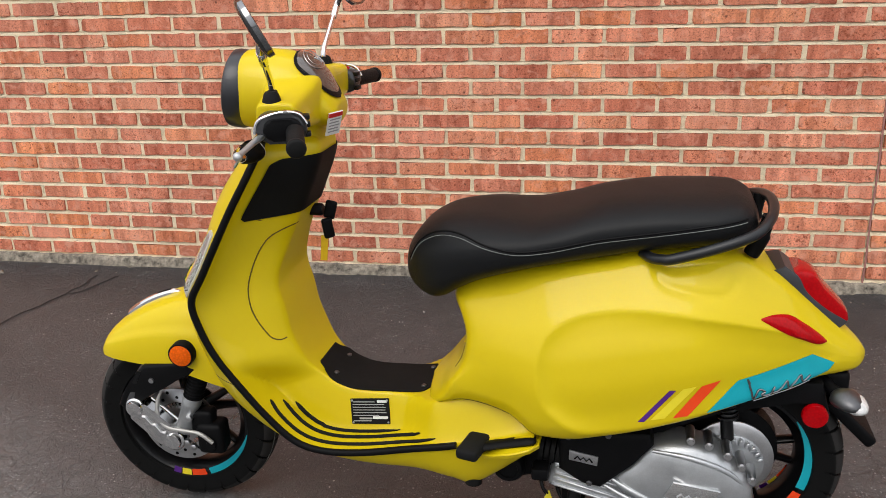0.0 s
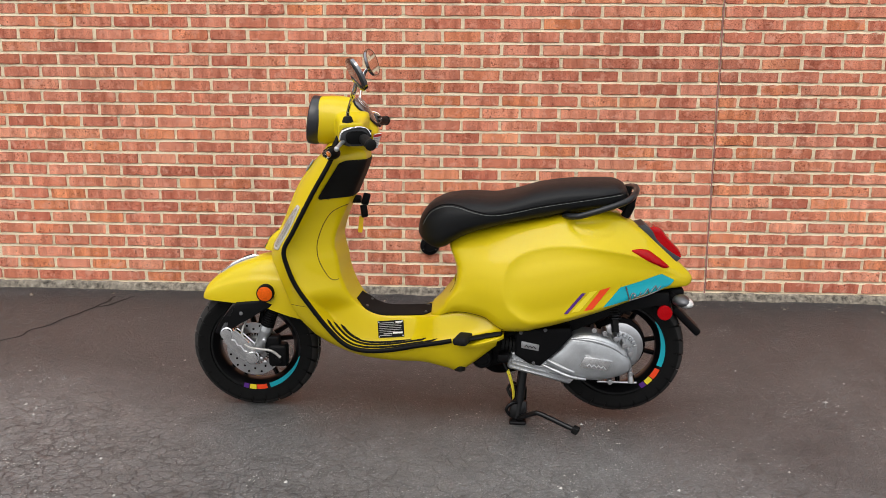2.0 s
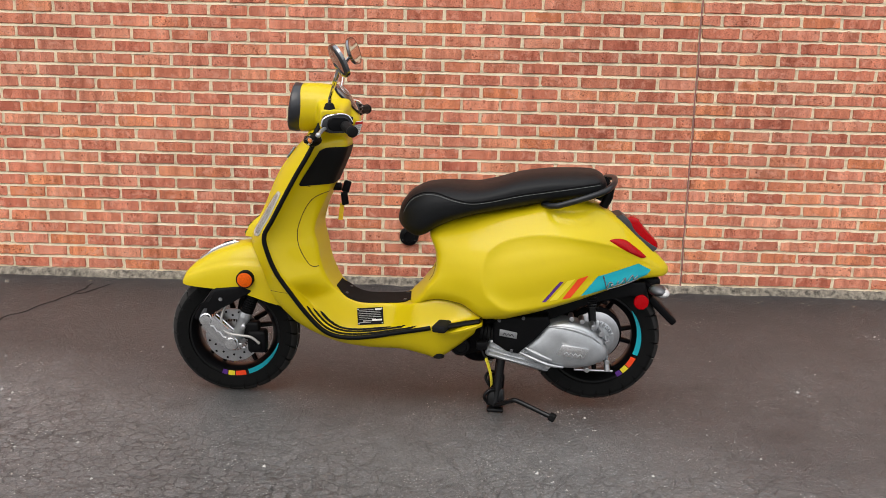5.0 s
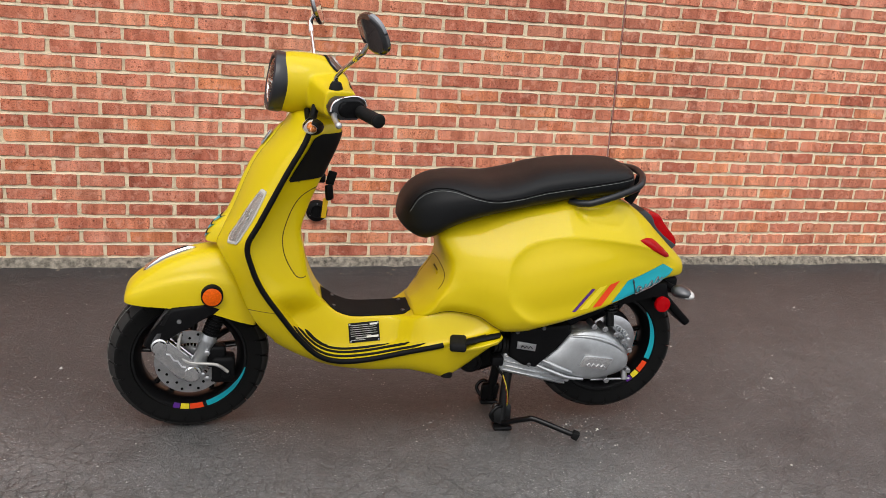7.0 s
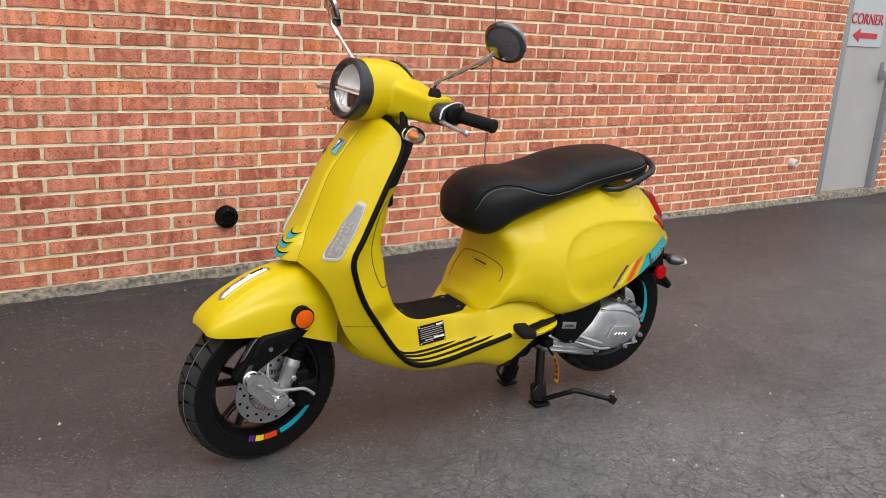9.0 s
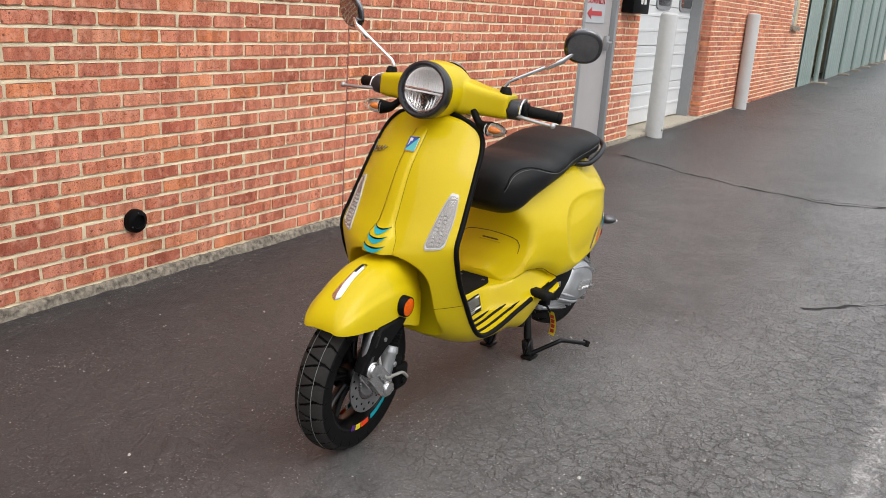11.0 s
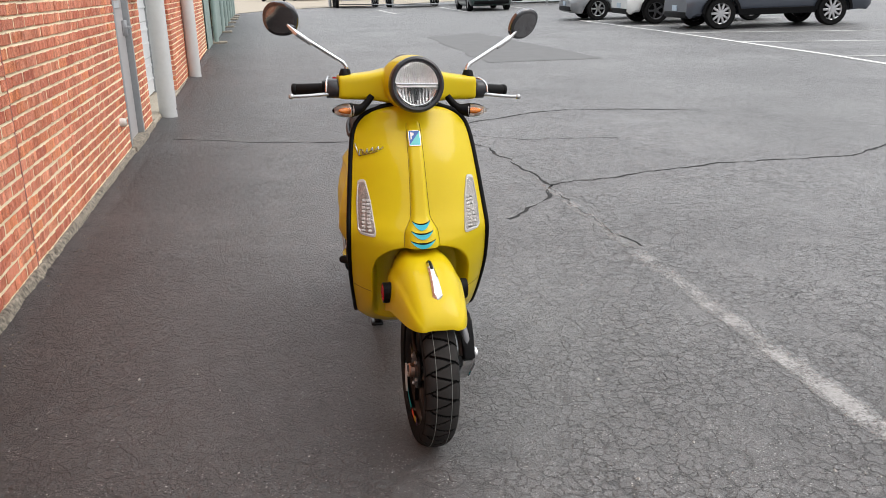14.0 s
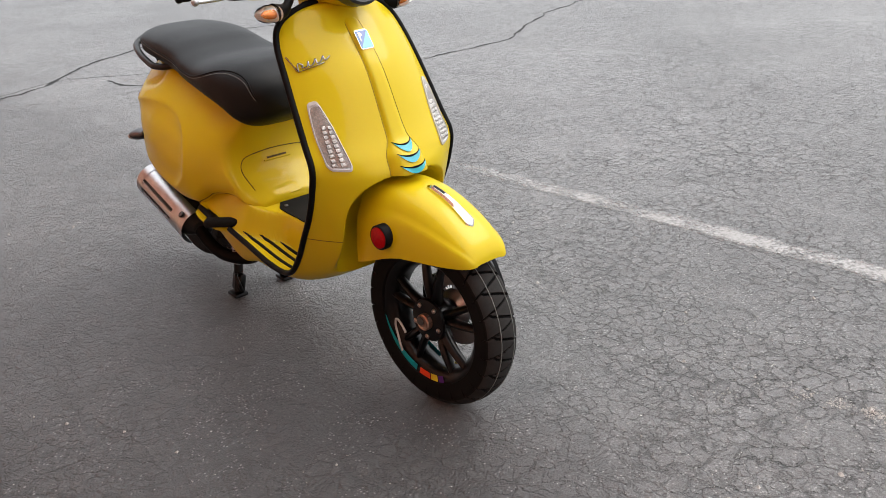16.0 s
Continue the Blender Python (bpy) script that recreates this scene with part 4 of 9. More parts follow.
def bollard(x, y, h):
    bm = bmesh.new()
    z = ground_z(x, y)
    lathe(bm, [(0.095, z - 0.05), (0.095, z + h - 0.04), (0.090, z + h - 0.015), (0.070, z + h), (0.0, z + h + 0.006)], axis="z", at=(x, y, 0), seg=36)
    ob = thing("bollard", bm, BOLLP, "pale grey painted steel pipe bollard", "bollard", "bollards by the garage door", sharp=35)
    bm = bmesh.new()
    lathe(bm, [(0.012, 0.002), (0.012, -0.001), (0.0, 0.0)], at=(x - 0.02, y - 0.094, z + 0.09), seg=12)
    part("drain_hole", bm, BLACKP, ob, "small dark drain hole")
    return ob


bollard(7.16, -0.09, 1.34)
bollard(11.33, -0.10, 1.40)

# small glass-block window
bm = bmesh.new()
for i in range(4):
    for j in range(4):
        box(bm, (15.105 + 0.153 * i, 0.05, 1.315 + 0.153 * j), (15.252 + 0.153 * i, 0.14, 1.462 + 0.153 * j), 0.015, 2)
win = thing("window_1", bm, plain("glass_block", (0.42, 0.46, 0.46), 0.2, vary=0.2, scale=12, coat=0.6), "glass block window with a pale stone sill", "window", kind="structure")
bm = bmesh.new()
box(bm, (15.02, -0.06, 1.23), (15.80, 0.16, 1.31), 0.008, 2)
part("window_sill", bm, CONCRETE, win, "pale stone sill")


def metal_wall(x0, x1, y, h, ribs, label):
    """Upright ribbed sheets with a rail at top and bottom."""
    bm = bmesh.new()
    n = max(6, int((x1 - x0) / ribs) * 4)
    row0, row1 = [], []
    for i in range(n + 1):
        x = x0 + (x1 - x0) * i / n
        d = 0.022 if (i % 4) in (1, 2) else -0.006
        z = ground_z(x, y)
        row0.append((x, y - d, z - 0.02))
        row1.append((x, y - d, z + h))
    grid_faces(bm, [row0, row1])
    grid_faces(bm, [[(p[0], p[1] + 0.05, p[2]) for p in r] for r in (row0, row1)], flip=True)
    return thing("metal_fence_panel", bm, GREENM, label, "metal fence", "metal panels beyond the brick wall", sharp=25)


xs = [16.8, 18.5, 20.2, 22.6, 25.2, 27.8, 30.2, 32.4, 34.6]
for a, b in zip(xs, xs[1:]):
    if a == 18.5:
        continue
    p = metal_wall(a + 0.06, b - 0.06, -0.02 if a < 18 else -0.08, 3.9, 0.20 if a < 18 else 0.34, "grey-green ribbed metal fence panel, weathered")
    bm = bmesh.new()
    z = ground_z(b, -0.1)
    tube(bm, [(b, -0.12, z - 0.05), (b, -0.12, z + 4.0)], 0.055, 14)
    part("post", bm, GREENM, p, "steel fence post")
    bm = bmesh.new()
    box(bm, (b - 0.20, -0.36, z - 0.03), (b + 0.20, 0.02, z + 0.035), 0.02, 2)
    part("post_footing", bm, CONCRETE, p, "pale concrete footing")
bm = bmesh.new()
box(bm, (18.4, 0.5, 0.0), (20.3, 0.6, 4.0))
thing("wall_gap_back", bm, DARKGL, "dark recess between the metal panels", "recess", kind="structure")
bm = bmesh.new()
box(bm, (16.7, 0.35, 0), (34.6, 0.5, 3.9))
box(bm, (-7, 0.33, -0.05), (5.0, 0.5, 4.2))
thing("wall_inner", bm, MORTAR, "plain inner face of the wall", "wall", kind="structure")
# the brick corner that closes the garage recess
bm = bmesh.new()
for row in range(45):
    z = BASE_Z + COURSE * (row + 0.5)
    if z > 2.75:
        break
    k = 2 if row % 2 else 1
    for j in range(k):
        y0 = 0.006 + j * 0.13
        y1 = 0.275 if k == 1 else y0 + 0.125
        box(bm, (9.388, y0, z - COURSE / 2 + GAP / 2), (9.41, y1 - 0.006, z + COURSE / 2 - GAP / 2), 0.002, 1)
ob = thing("brick_return", bm, BRICK, "brick return of the garage recess", "brickwork", kind="structure")

# ---- the scooter: front at -x, its left side at -y, in its own frame ----
from mathutils.bvhtree import BVHTree

scooter = new("scooter")
scooter.matrix_world = pose(0.2130, -1.6120, -0.012, 0, 0, -3.1) @ pose(0, 0, 0, 0.9, 0.2) @ Matrix.Scale(1.017, 4)
tagged(scooter, "glossy yellow motor scooter with black seat, parked on its centre stand", "scooter")
AXIS = Vector((0.42, 0, 0.91)).normalized()
TOPJ = Vector((-0.31, 0, 0.98))
STEER = Matrix.Translation(TOPJ) @ Matrix.Rotation(radians(4.5), 4, AXIS) @ Matrix.Translation(-TOPJ)


def steered(ob):
    """Turns a part with the handlebar."""
    ob.matrix_local = STEER
    return ob


def tree_of(ob):
    me = ob.data
    return BVHTree.FromPolygons([v.co for v in me.vertices], [p.vertices for p in me.polygons])


def on_side(tree, x, z, side=-1, lift=0.001, toward=None):
    """The point of a surface seen from one side at (x, z), lifted off it."""
    d = Vector((0, -side, 0)) if toward is None else Vector(toward)
    o = Vector((x, 0, z)) - d * 1.0 if toward is None else Vector((x, 0, z))
    hit, nor, _, _ = tree.ray_cast(o, d)
    if hit is None:
        hit, nor, _, _ = tree.find_nearest(Vector((x, side * 0.2, z)))
    if nor.dot(d) > 0:
        nor = -nor
    return hit + nor * lift, nor


def side_patch(bm, tree, corners, nu=10, nv=6, side=-1, lift=0.0012):
    """A thin film on a surface, between four (x, z) corners."""
    a, b, c, d = [Vector(p) for p in corners]
    rows = []
    for j in range(nv + 1):
        l, r = a.lerp(d, j / nv), b.lerp(c, j / nv)
        rows.append([on_side(tree, *l.lerp(r, i / nu), side, lift)[0] for i in range(nu + 1)])
    grid_faces(bm, rows)


def side_line(tree, pts, side=-1, lift=0.0, per=6):
    return [on_side(tree, p.x, p.z, side, lift)[0] for p in spline([(x, 0, z) for x, z in pts], per)]


# -- wheels --
TREAD = plain("dusty_tyre_rubber", (0.026, 0.0245, 0.0235), 0.8, spec=0.15, relief=0.25, vary=0.25, scale=25)
WALLR = plain("smooth_side_rubber", (0.0045, 0.0045, 0.0045), 0.6, spec=0.12, vary=0.2, scale=40)
# darker copy of the tread rubber: paints the shade inside the deep grooves
GROOVE = plain("groove_shade_rubber", (0.003, 0.003, 0.003), 0.6, spec=0.1)


def wheel_tyre(bm, r, half, inner, grooves):
    """A tyre with cut tread grooves: slanted cuts from either shoulder that meet in triangles."""
    seg, rows, low = 36 * grooves, [], set()
    sec = []
    for k in range(61):
        s = -1 + 2 * k / 60
        a = s * 1.95
        sec.append((s, half * (0.985 * math.sin(max(-1.57, min(1.57, a))) if abs(a) < 1.57 else math.copysign(0.985 - 0.16 * (abs(a) - 1.57), a)), a))
    for s, y, a in sec:
        fall = (1 - math.cos(min(abs(a), 1.57))) * 0.030 + max(0, abs(a) - 1.57) * 0.090
        row = []
        for j in range(seg):
            ph = 2 * math.pi * j / seg
            rad = r - fall
            turn = j / 36
            g = -0.86 < s < 0.40 and (turn + 0.50 * (s + 0.5)) % 1.0 < 0.10
            g = g or (-0.42 < s < 0.86 and (turn + 0.5 + 0.66 * (0.5 - s)) % 1.0 < 0.10)
            if g:
                rad -= 0.0070
                low.add((len(rows) + 1, j))
            row.append((rad * math.cos(ph), y, rad * math.sin(ph)))
        rows.append(row)
    inn = [[(inner * math.cos(2 * math.pi * j / seg), y, inner * math.sin(2 * math.pi * j / seg)) for j in range(seg)] for y in (half * 0.72, -half * 0.72)]
    V = grid_faces(bm, [inn[1]] + rows + [inn[0]], closed=True)
    # faces at the groove floors get the shade colour
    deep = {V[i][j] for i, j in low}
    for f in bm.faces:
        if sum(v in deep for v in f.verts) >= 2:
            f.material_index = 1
        elif all(abs(v.co.y) > half * 0.93 or v.co.xz.length < r - 0.034 for v in f.verts):
            f.material_index = 2


def wheel_rim(bm, half, r, left_disc):
    prof = [(r - 0.004, -half), (r + 0.006, -half), (r + 0.007, -half + 0.006), (r, -half + 0.012), (r - 0.016, -half * 0.5), (r - 0.018, half * 0.5), (r, half - 0.012), (r + 0.007, half - 0.006), (r + 0.006, half), (r - 0.004, half), (r - 0.024, half * 0.45), (r - 0.024, -half * 0.45)]
    lathe(bm, prof, seg=96, closed=True)
    lathe(bm, [(0.0, -0.034), (0.026, -0.034), (0.036, -0.028), (0.042, 0.0), (0.036, 0.034), (0.024, 0.038), (0.0, 0.038)], seg=40)
    for k in range(5):
        for d in (-9, 9):
            a0, a1 = radians(72 * k + 20 + d * 0.7), radians(72 * k + 20 + d * 1.25)
            p0 = Vector((0.030 * math.cos(a0), 0.010, 0.030 * math.sin(a0)))
            p1 = Vector(((r - 0.018) * math.cos(a1), 0.016, (r - 0.018) * math.sin(a1)))
            mid = p0.lerp(p1, 0.5) + Vector((0, 0.006, 0))
            tube(bm, spline([p0, mid, p1], 5), [0.018 - 0.006 * (i / 10) for i in range(11)], 8, flat=0.7)


def ring_sector(bm, r0, r1, a0, a1, y, n=14, taper=0.0):
    rows = []
    for k in range(n + 1):
        t = k / n
        a = radians(a0 + (a1 - a0) * t)
        w = 1 - taper * t * t
        mid = r1
        rows.append([(mid * math.cos(a), y, mid * math.sin(a)), ((mid - (r1 - r0) * w) * math.cos(a), y, (mid - (r1 - r0) * w) * math.sin(a))])
    grid_faces(bm, rows)


def build_wheel(front, at, r, half, rim_r, turn):
    name = "front" if front else "rear"
    m = pose(at[0], at[1], at[2], 0, turn, 0)
    bm = bmesh.new()
    wheel_tyre(bm, r, half, rim_r, 26)
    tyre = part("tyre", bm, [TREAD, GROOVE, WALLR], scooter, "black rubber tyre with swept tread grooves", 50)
    tyre.matrix_local = (STEER @ m) if front else m
    for yy, rr in ((-0.021, r - 0.0029), (0.021, r - 0.0029)):
        bm = bmesh.new()
        lathe(bm, [(rr - 0.001, yy - 0.0009), (rr + 0.0006, yy - 0.0007), (rr + 0.0006, yy + 0.0007), (rr - 0.001, yy + 0.0009)], seg=160, closed=True)
        part("mould_line", bm, STITCH, tyre, "thin pale mould line round the tread")
    bm = bmesh.new()
    wheel_rim(bm, half * 0.80, rim_r, front)
    rim = part("rim", bm, BLACKG, tyre, "gloss black five-spoke alloy rim", 50)
    # hub flange, bolts and cap on the open flank
    bm = bmesh.new()
    lathe(bm, [(0.0, 0.030), (0.052, 0.030), (0.055, 0.034), (0.053, 0.040), (0.030, 0.044), (0.0, 0.044)], seg=40)
    flange = part("hub_flange", bm, BLACKG, tyre, "black hub flange", 40)
    for k in range(5):
        a = radians(72 * k + 56)
        bm = bmesh.new()
        lathe(bm, [(0.0062, 0.038), (0.0062, 0.045), (0.0045, 0.0465), (0.0035, 0.0435), (0.0, 0.0435)], at=(0.042 * math.cos(a), 0, 0.042 * math.sin(a)), seg=6)
        part("bolt", bm, STEEL, flange, "bright hub bolt")
    bm = bmesh.new()
    lathe(bm, [(0.021, 0.042), (0.021, 0.056), (0.018, 0.059), (0.015, 0.0575), (0.0, 0.0575)], seg=32)
    part("axle_cap", bm, plain("bronze_axle_cap", (0.42, 0.30, 0.24), 0.35, metal=0.9, vary=0.2), flange, "bronze coloured axle cap", 40)
    if front:
        bm = bmesh.new()
        tube(bm, spline([(q * math.cos(radians(a)), 0.046, q * math.sin(radians(a))) for q, a in ((0.096, -36), (0.100, -22), (0.114, -14), (0.124, -22), (0.132, -36), (0.148, -50))], 5), 0.0034, 6, flat=0.5)
        part("strap", bm, plain("pale_strap", (0.55, 0.54, 0.50), 0.5, vary=0.2), tyre, "pale strap on the wheel")
    # coloured rim tape, on both flanks
    for s in (-1, 1):
        y = s * (half * 0.80 + 0.0022)
        for a0, a1, mat, lab, tp in ((-108, -101, PURPLE, "purple tape", 0), (-100, -91, LEMON, "yellow tape", 0), (-90, -76, REDF, "orange red tape", 0), (-72, -12, TEAL, "teal tape", 0.75)):
            bm = bmesh.new()
            ring_sector(bm, rim_r - 0.015, rim_r + 0.0058, a0, a1, y, taper=tp)
            part("rim_tape", bm, mat, tyre, lab + " on the rim")
    return tyre


build_wheel(True, (-0.646, 0, 0.2235), 0.2275, 0.049, 0.159, 0)
build_wheel(False, (0.626, 0, 0.271), 0.230, 0.059, 0.160, -52)

# -- front brake disc, link, damper --
bm = bmesh.new()
lathe(bm, [(0.060, -0.056), (0.098, -0.056), (0.098, -0.060), (0.060, -0.060)], seg=72, closed=True)
disc = part("brake_disc", bm, STEEL, scooter, "drilled steel brake disc")
disc.matrix_local = STEER @ pose(-0.645, 0, 0.2235)
for k in range(24):
    a = 2 * math.pi * k / 24
    rr = 0.088 if k % 2 else 0.074
    bm = bmesh.new()
    lathe(bm, [(0.0042, -0.0605), (0.0042, -0.0608), (0.0, -0.0608)], at=(rr * math.cos(a), 0, rr * math.sin(a)), seg=10)
    part("drill_hole", bm, BLACKP, disc, "dark drilled hole")
bm = bmesh.new()
for k in range(36):
    a = 2 * math.pi * k / 36
    box(bm, (0.046, -0.062, -0.0016), (0.058, -0.058, 0.0016), m=Matrix.Rotation(-a, 4, "Y"))
lathe(bm, [(0.030, -0.040), (0.050, -0.058), (0.047, -0.062), (0.028, -0.064), (0.0, -0.064)], seg=40)
part("sensor_ring", bm, STEEL, disc, "toothed steel sensor ring")


def dumbbell(bm, a, b, ra, rb, y0, y1):
    a, b = Vector((a[0], 0, a[1])), Vector((b[0], 0, b[1]))
    d = (b - a).normalized()
    ang = math.atan2(d.z, d.x)
    pts = [(a.x + ra * math.cos(ang + radians(t)), a.z + ra * math.sin(ang + radians(t))) for t in range(65, 296, 15)]
    pts += [(b.x + rb * math.cos(ang + radians(t)), b.z + rb * math.sin(ang + radians(t))) for t in range(-115, 116, 15)]
    prism(bm, pts, y1 - y0, pose(0, y0, 0), 0.006, 3)


bm = bmesh.new()
dumbbell(bm, (-0.724, 0.297), (-0.640, 0.213), 0.025, 0.028, -0.118, -0.082)
lathe(bm, [(0.020, -0.118), (0.018, -0.124), (0.0, -0.125)], at=(-0.724, 0, 0.297), seg=28)
lathe(bm, [(0.021, -0.118), (0.019, -0.124), (0.0, -0.125)], at=(-0.640, 0, 0.213), seg=28)
arm = steered(part("suspension_arm", bm, CHROME, scooter, "polished trailing link of the front suspension"))
bm = bmesh.new()
tube(bm, [(-0.708 + 0.0105 * k, -0.1195 - 0.001 * (k % 2), 0.280 - 0.0100 * k + (0.005 if k % 2 else -0.003)) for k in range(6)], 0.0022, 6)
part("raised_script", bm, STEEL, arm, "raised wavy mark on the link").matrix_local = Matrix()

bm = bmesh.new()
d0, d1 = Vector((-0.625, -0.088, 0.222)), Vector((-0.560, -0.080, 0.400))
tube(bm, [d0.lerp(d1, t) for t in (0, 0.03, 0.42, 0.44, 0.46, 0.55)], [0.016, 0.0205, 0.0205, 0.023, 0.023, 0.021], 24)
damper = steered(part("damper", bm, ALU, scooter, "silver front damper body"))
bm = bmesh.new()
tube(bm, [d0.lerp(d1, 0.55 + 0.45 * k / 40) for k in range(41)], [0.0235 if k % 4 < 2 else 0.0195 for k in range(41)], 24)
part("bellows", bm, BLACKP, damper, "ribbed black rubber bellows")
bm = bmesh.new()
box(bm, (-0.585, -0.110, 0.175), (-0.520, -0.055, 0.255), 0.012, 3)
box(bm, (-0.600, -0.100, 0.220), (-0.545, -0.060, 0.285), 0.010, 3)
lathe(bm, [(0.013, -0.112), (0.011, -0.118), (0.0, -0.118)], at=(-0.548, 0, 0.205), seg=20)
steered(part("brake_caliper", bm, BLACKP, scooter, "black front brake caliper"))
for p in ((-0.598, -0.100, 0.270), (-0.610, -0.104, 0.205), (-0.598, -0.098, 0.190)):
    bm = bmesh.new()
    lathe(bm, [(0.009, 0.0), (0.009, -0.008), (0.006, -0.010), (0.0, -0.010)], at=p, seg=6)
    steered(part("caliper_bolt", bm, STEEL, scooter, "zinc plated bolt"))
bm = bmesh.new()
tube(bm, spline([(-0.655, -0.075, 0.360), (-0.672, -0.098, 0.315), (-0.672, -0.110, 0.275), (-0.650, -0.116, 0.250), (-0.610, -0.116, 0.243), (-0.570, -0.118, 0.238), (-0.540, -0.118, 0.215)], 8), 0.0048, 10)
steered(part("brake_hose", bm, plain("braided_hose", (0.42, 0.41, 0.39), 0.4, metal=0.5, relief=0.5, fine=900), scooter, "braided grey brake hose"))
# black fork cover
bm = bmesh.new()
prism(bm, [(-0.768, 0.300), (-0.757, 0.325), (-0.735, 0.355), (-0.712, 0.385), (-0.690, 0.408), (-0.60, 0.42), (-0.560, 0.405), (-0.585, 0.382), (-0.640, 0.364), (-0.675, 0.345), (-0.702, 0.318), (-0.725, 0.294), (-0.748, 0.286)], 0.036, pose(0, -0.112, 0), 0.008, 3)
fork = steered(part("fork_cover", bm, BLACKP, scooter, "black plastic fork cover"))
bm = bmesh.new()
prism(bm, [(-0.722, 0.362), (-0.706, 0.393), (-0.695, 0.395), (-0.712, 0.360)], 0.004, pose(0, -0.1128, 0))
part("slot", bm, BLACKG, fork, "slot in the fork cover")
bm = bmesh.new()
lathe(bm, [(0.0065, -0.112), (0.006, -0.1155), (0.0, -0.116)], at=(-0.672, 0, 0.372), seg=16)
part("screw", bm, STEEL, fork, "small cover screw")
bm = bmesh.new()
tube(bm, [(-0.640, 0.06, 0.2265), (-0.640, -0.115, 0.2265)], 0.011, 14)
lathe(bm, [(0.017, 0.040), (0.017, 0.052), (0.011, 0.056), (0.0, 0.056)], at=(-0.650, 0, 0.2265), seg=6)
tube(bm, spline([(-0.60, 0.0, 0.46), (-0.66, -0.06, 0.42), (-0.715, -0.088, 0.35), (-0.742, -0.092, 0.30)], 6), 0.022, 14)
steered(part("fork_tube", bm, DARKST, scooter, "dark steel fork tube and axle"))

# -- front fender --
FT = [(-0.820, 0.4135, 0.4095, 0.040), (-0.8188, 0.424, 0.409, 0.050), (-0.815, 0.435, 0.409, 0.058), (-0.808, 0.448, 0.4085, 0.066), (-0.795, 0.463, 0.408, 0.074), (-0.760, 0.490, 0.407, 0.086), (-0.704, 0.523, 0.405, 0.096), (-0.643, 0.546, 0.403, 0.105), (-0.604, 0.555, 0.396, 0.108), (-0.560, 0.560, 0.382, 0.109), (-0.515, 0.560, 0.365, 0.107), (-0.470, 0.552, 0.350, 0.100)]


def fender_point(x, a):
    zt, zb, w = curve_at(FT, x)
    ca, sa = math.cos(a), math.sin(a)
    y = w * math.copysign(abs(ca) ** 0.62, ca)
    z = zb + (zt - zb) * abs(sa) ** 0.80
    # raised flank above a soft crease
    k = smooth01((abs(sa) - 0.50) / 0.12)
    return Vector((x, y * (1 - 0.055 * k), z))


bm = bmesh.new()
xs = [-0.820, -0.8197, -0.8188, -0.817, -0.814, -0.810, -0.804, -0.796] + [-0.786 + 0.01322 * i for i in range(25)]
outer = [[fender_point(x, math.pi * k / 48) for k in range(49)] for x in xs]
inner = [[p + Vector((0.004, -p.y * 0.035, -0.003 if abs(p.y) < 0.02 else 0.0)) for p in r] for r in outer]
grid_faces(bm, outer)
grid_faces(bm, inner, flip=True)
grid_faces(bm, [outer[0], inner[0]])
grid_faces(bm, [[r[0] for r in outer], [r[0] for r in inner]])
grid_faces(bm, [[r[-1] for r in outer], [r[-1] for r in inner]])
fender = steered(part("front_fender", bm, YELLOW, scooter, "glossy yellow front fender", 55, 0.0004))
ftree = tree_of(fender)
for s in (-1, 1):
    p, nrm = on_side(ftree, -0.584, 0.447, s, 0.0)
    p = p + Vector((0, s * 0.003, 0))
    bm = bmesh.new()
    lathe(bm, [(0.030, -0.012), (0.030, s * 0.014), (0.0285, s * 0.016), (0.026, s * 0.016), (0.026, s * 0.012), (0.0, s * 0.012)] if s > 0 else [(0.030, 0.012), (0.030, -0.014), (0.0285, -0.016), (0.026, -0.016), (0.026, -0.012), (0.0, -0.012)], at=p, seg=40)
    rf = steered(part("side_reflector", bm, BLACKP, scooter, "round reflector in a black rim on the fender"))
    bm = bmesh.new()
    lathe(bm, [(0.026, s * 0.012), (0.0255, s * 0.0165), (0.016, s * 0.0195), (0.0, s * 0.0205)], at=p, seg=40)
    part("reflector_lens", bm, ORANGE if s < 0 else RED, rf, "amber lens" if s < 0 else "red lens")
# crest on top of the fender: a chrome blade, pointed in front, with a dark slot behind
bm = bmesh.new()
rows = []
CR = [(-0.770, 0.001, 0.001), (-0.767, 0.0070, 0.008), (-0.761, 0.0150, 0.011), (-0.745, 0.0145, 0.012), (-0.690, 0.0115, 0.013), (-0.650, 0.0100, 0.012), (-0.634, 0.0075, 0.007), (-0.626, 0.003, 0.001)]
for k in range(33):
    x = -0.770 + 0.144 * k / 32
    zt = fender_point(x, math.pi / 2).z
    w, h = curve_at(CR, x)
    rows.append([(x, -w, zt - 0.004), (x, -w * 0.92, zt + h * 0.45), (x, -w * 0.5, zt + h * 0.85), (x, 0, zt + h), (x, w * 0.5, zt + h * 0.85), (x, w * 0.92, zt + h * 0.45), (x, w, zt - 0.004)])
grid_faces(bm, rows, closed=True, caps=(True, True))
crest = steered(part("fender_crest", bm, CHROME, scooter, "chrome crest on the front fender", 24))
bm = bmesh.new()
rows = []
for k in range(9):
    x = -0.684 + 0.036 * k / 8
    zt = fender_point(x, math.pi / 2).z + curve_at(CR, x)[1]
    rows.append([(x, -0.0045, zt - 0.0012), (x, 0, zt + 0.0009), (x, 0.0045, zt - 0.0012)])
grid_faces(bm, rows)
part("crest_slot", bm, BLACKG, crest, "dark slot in the crest")

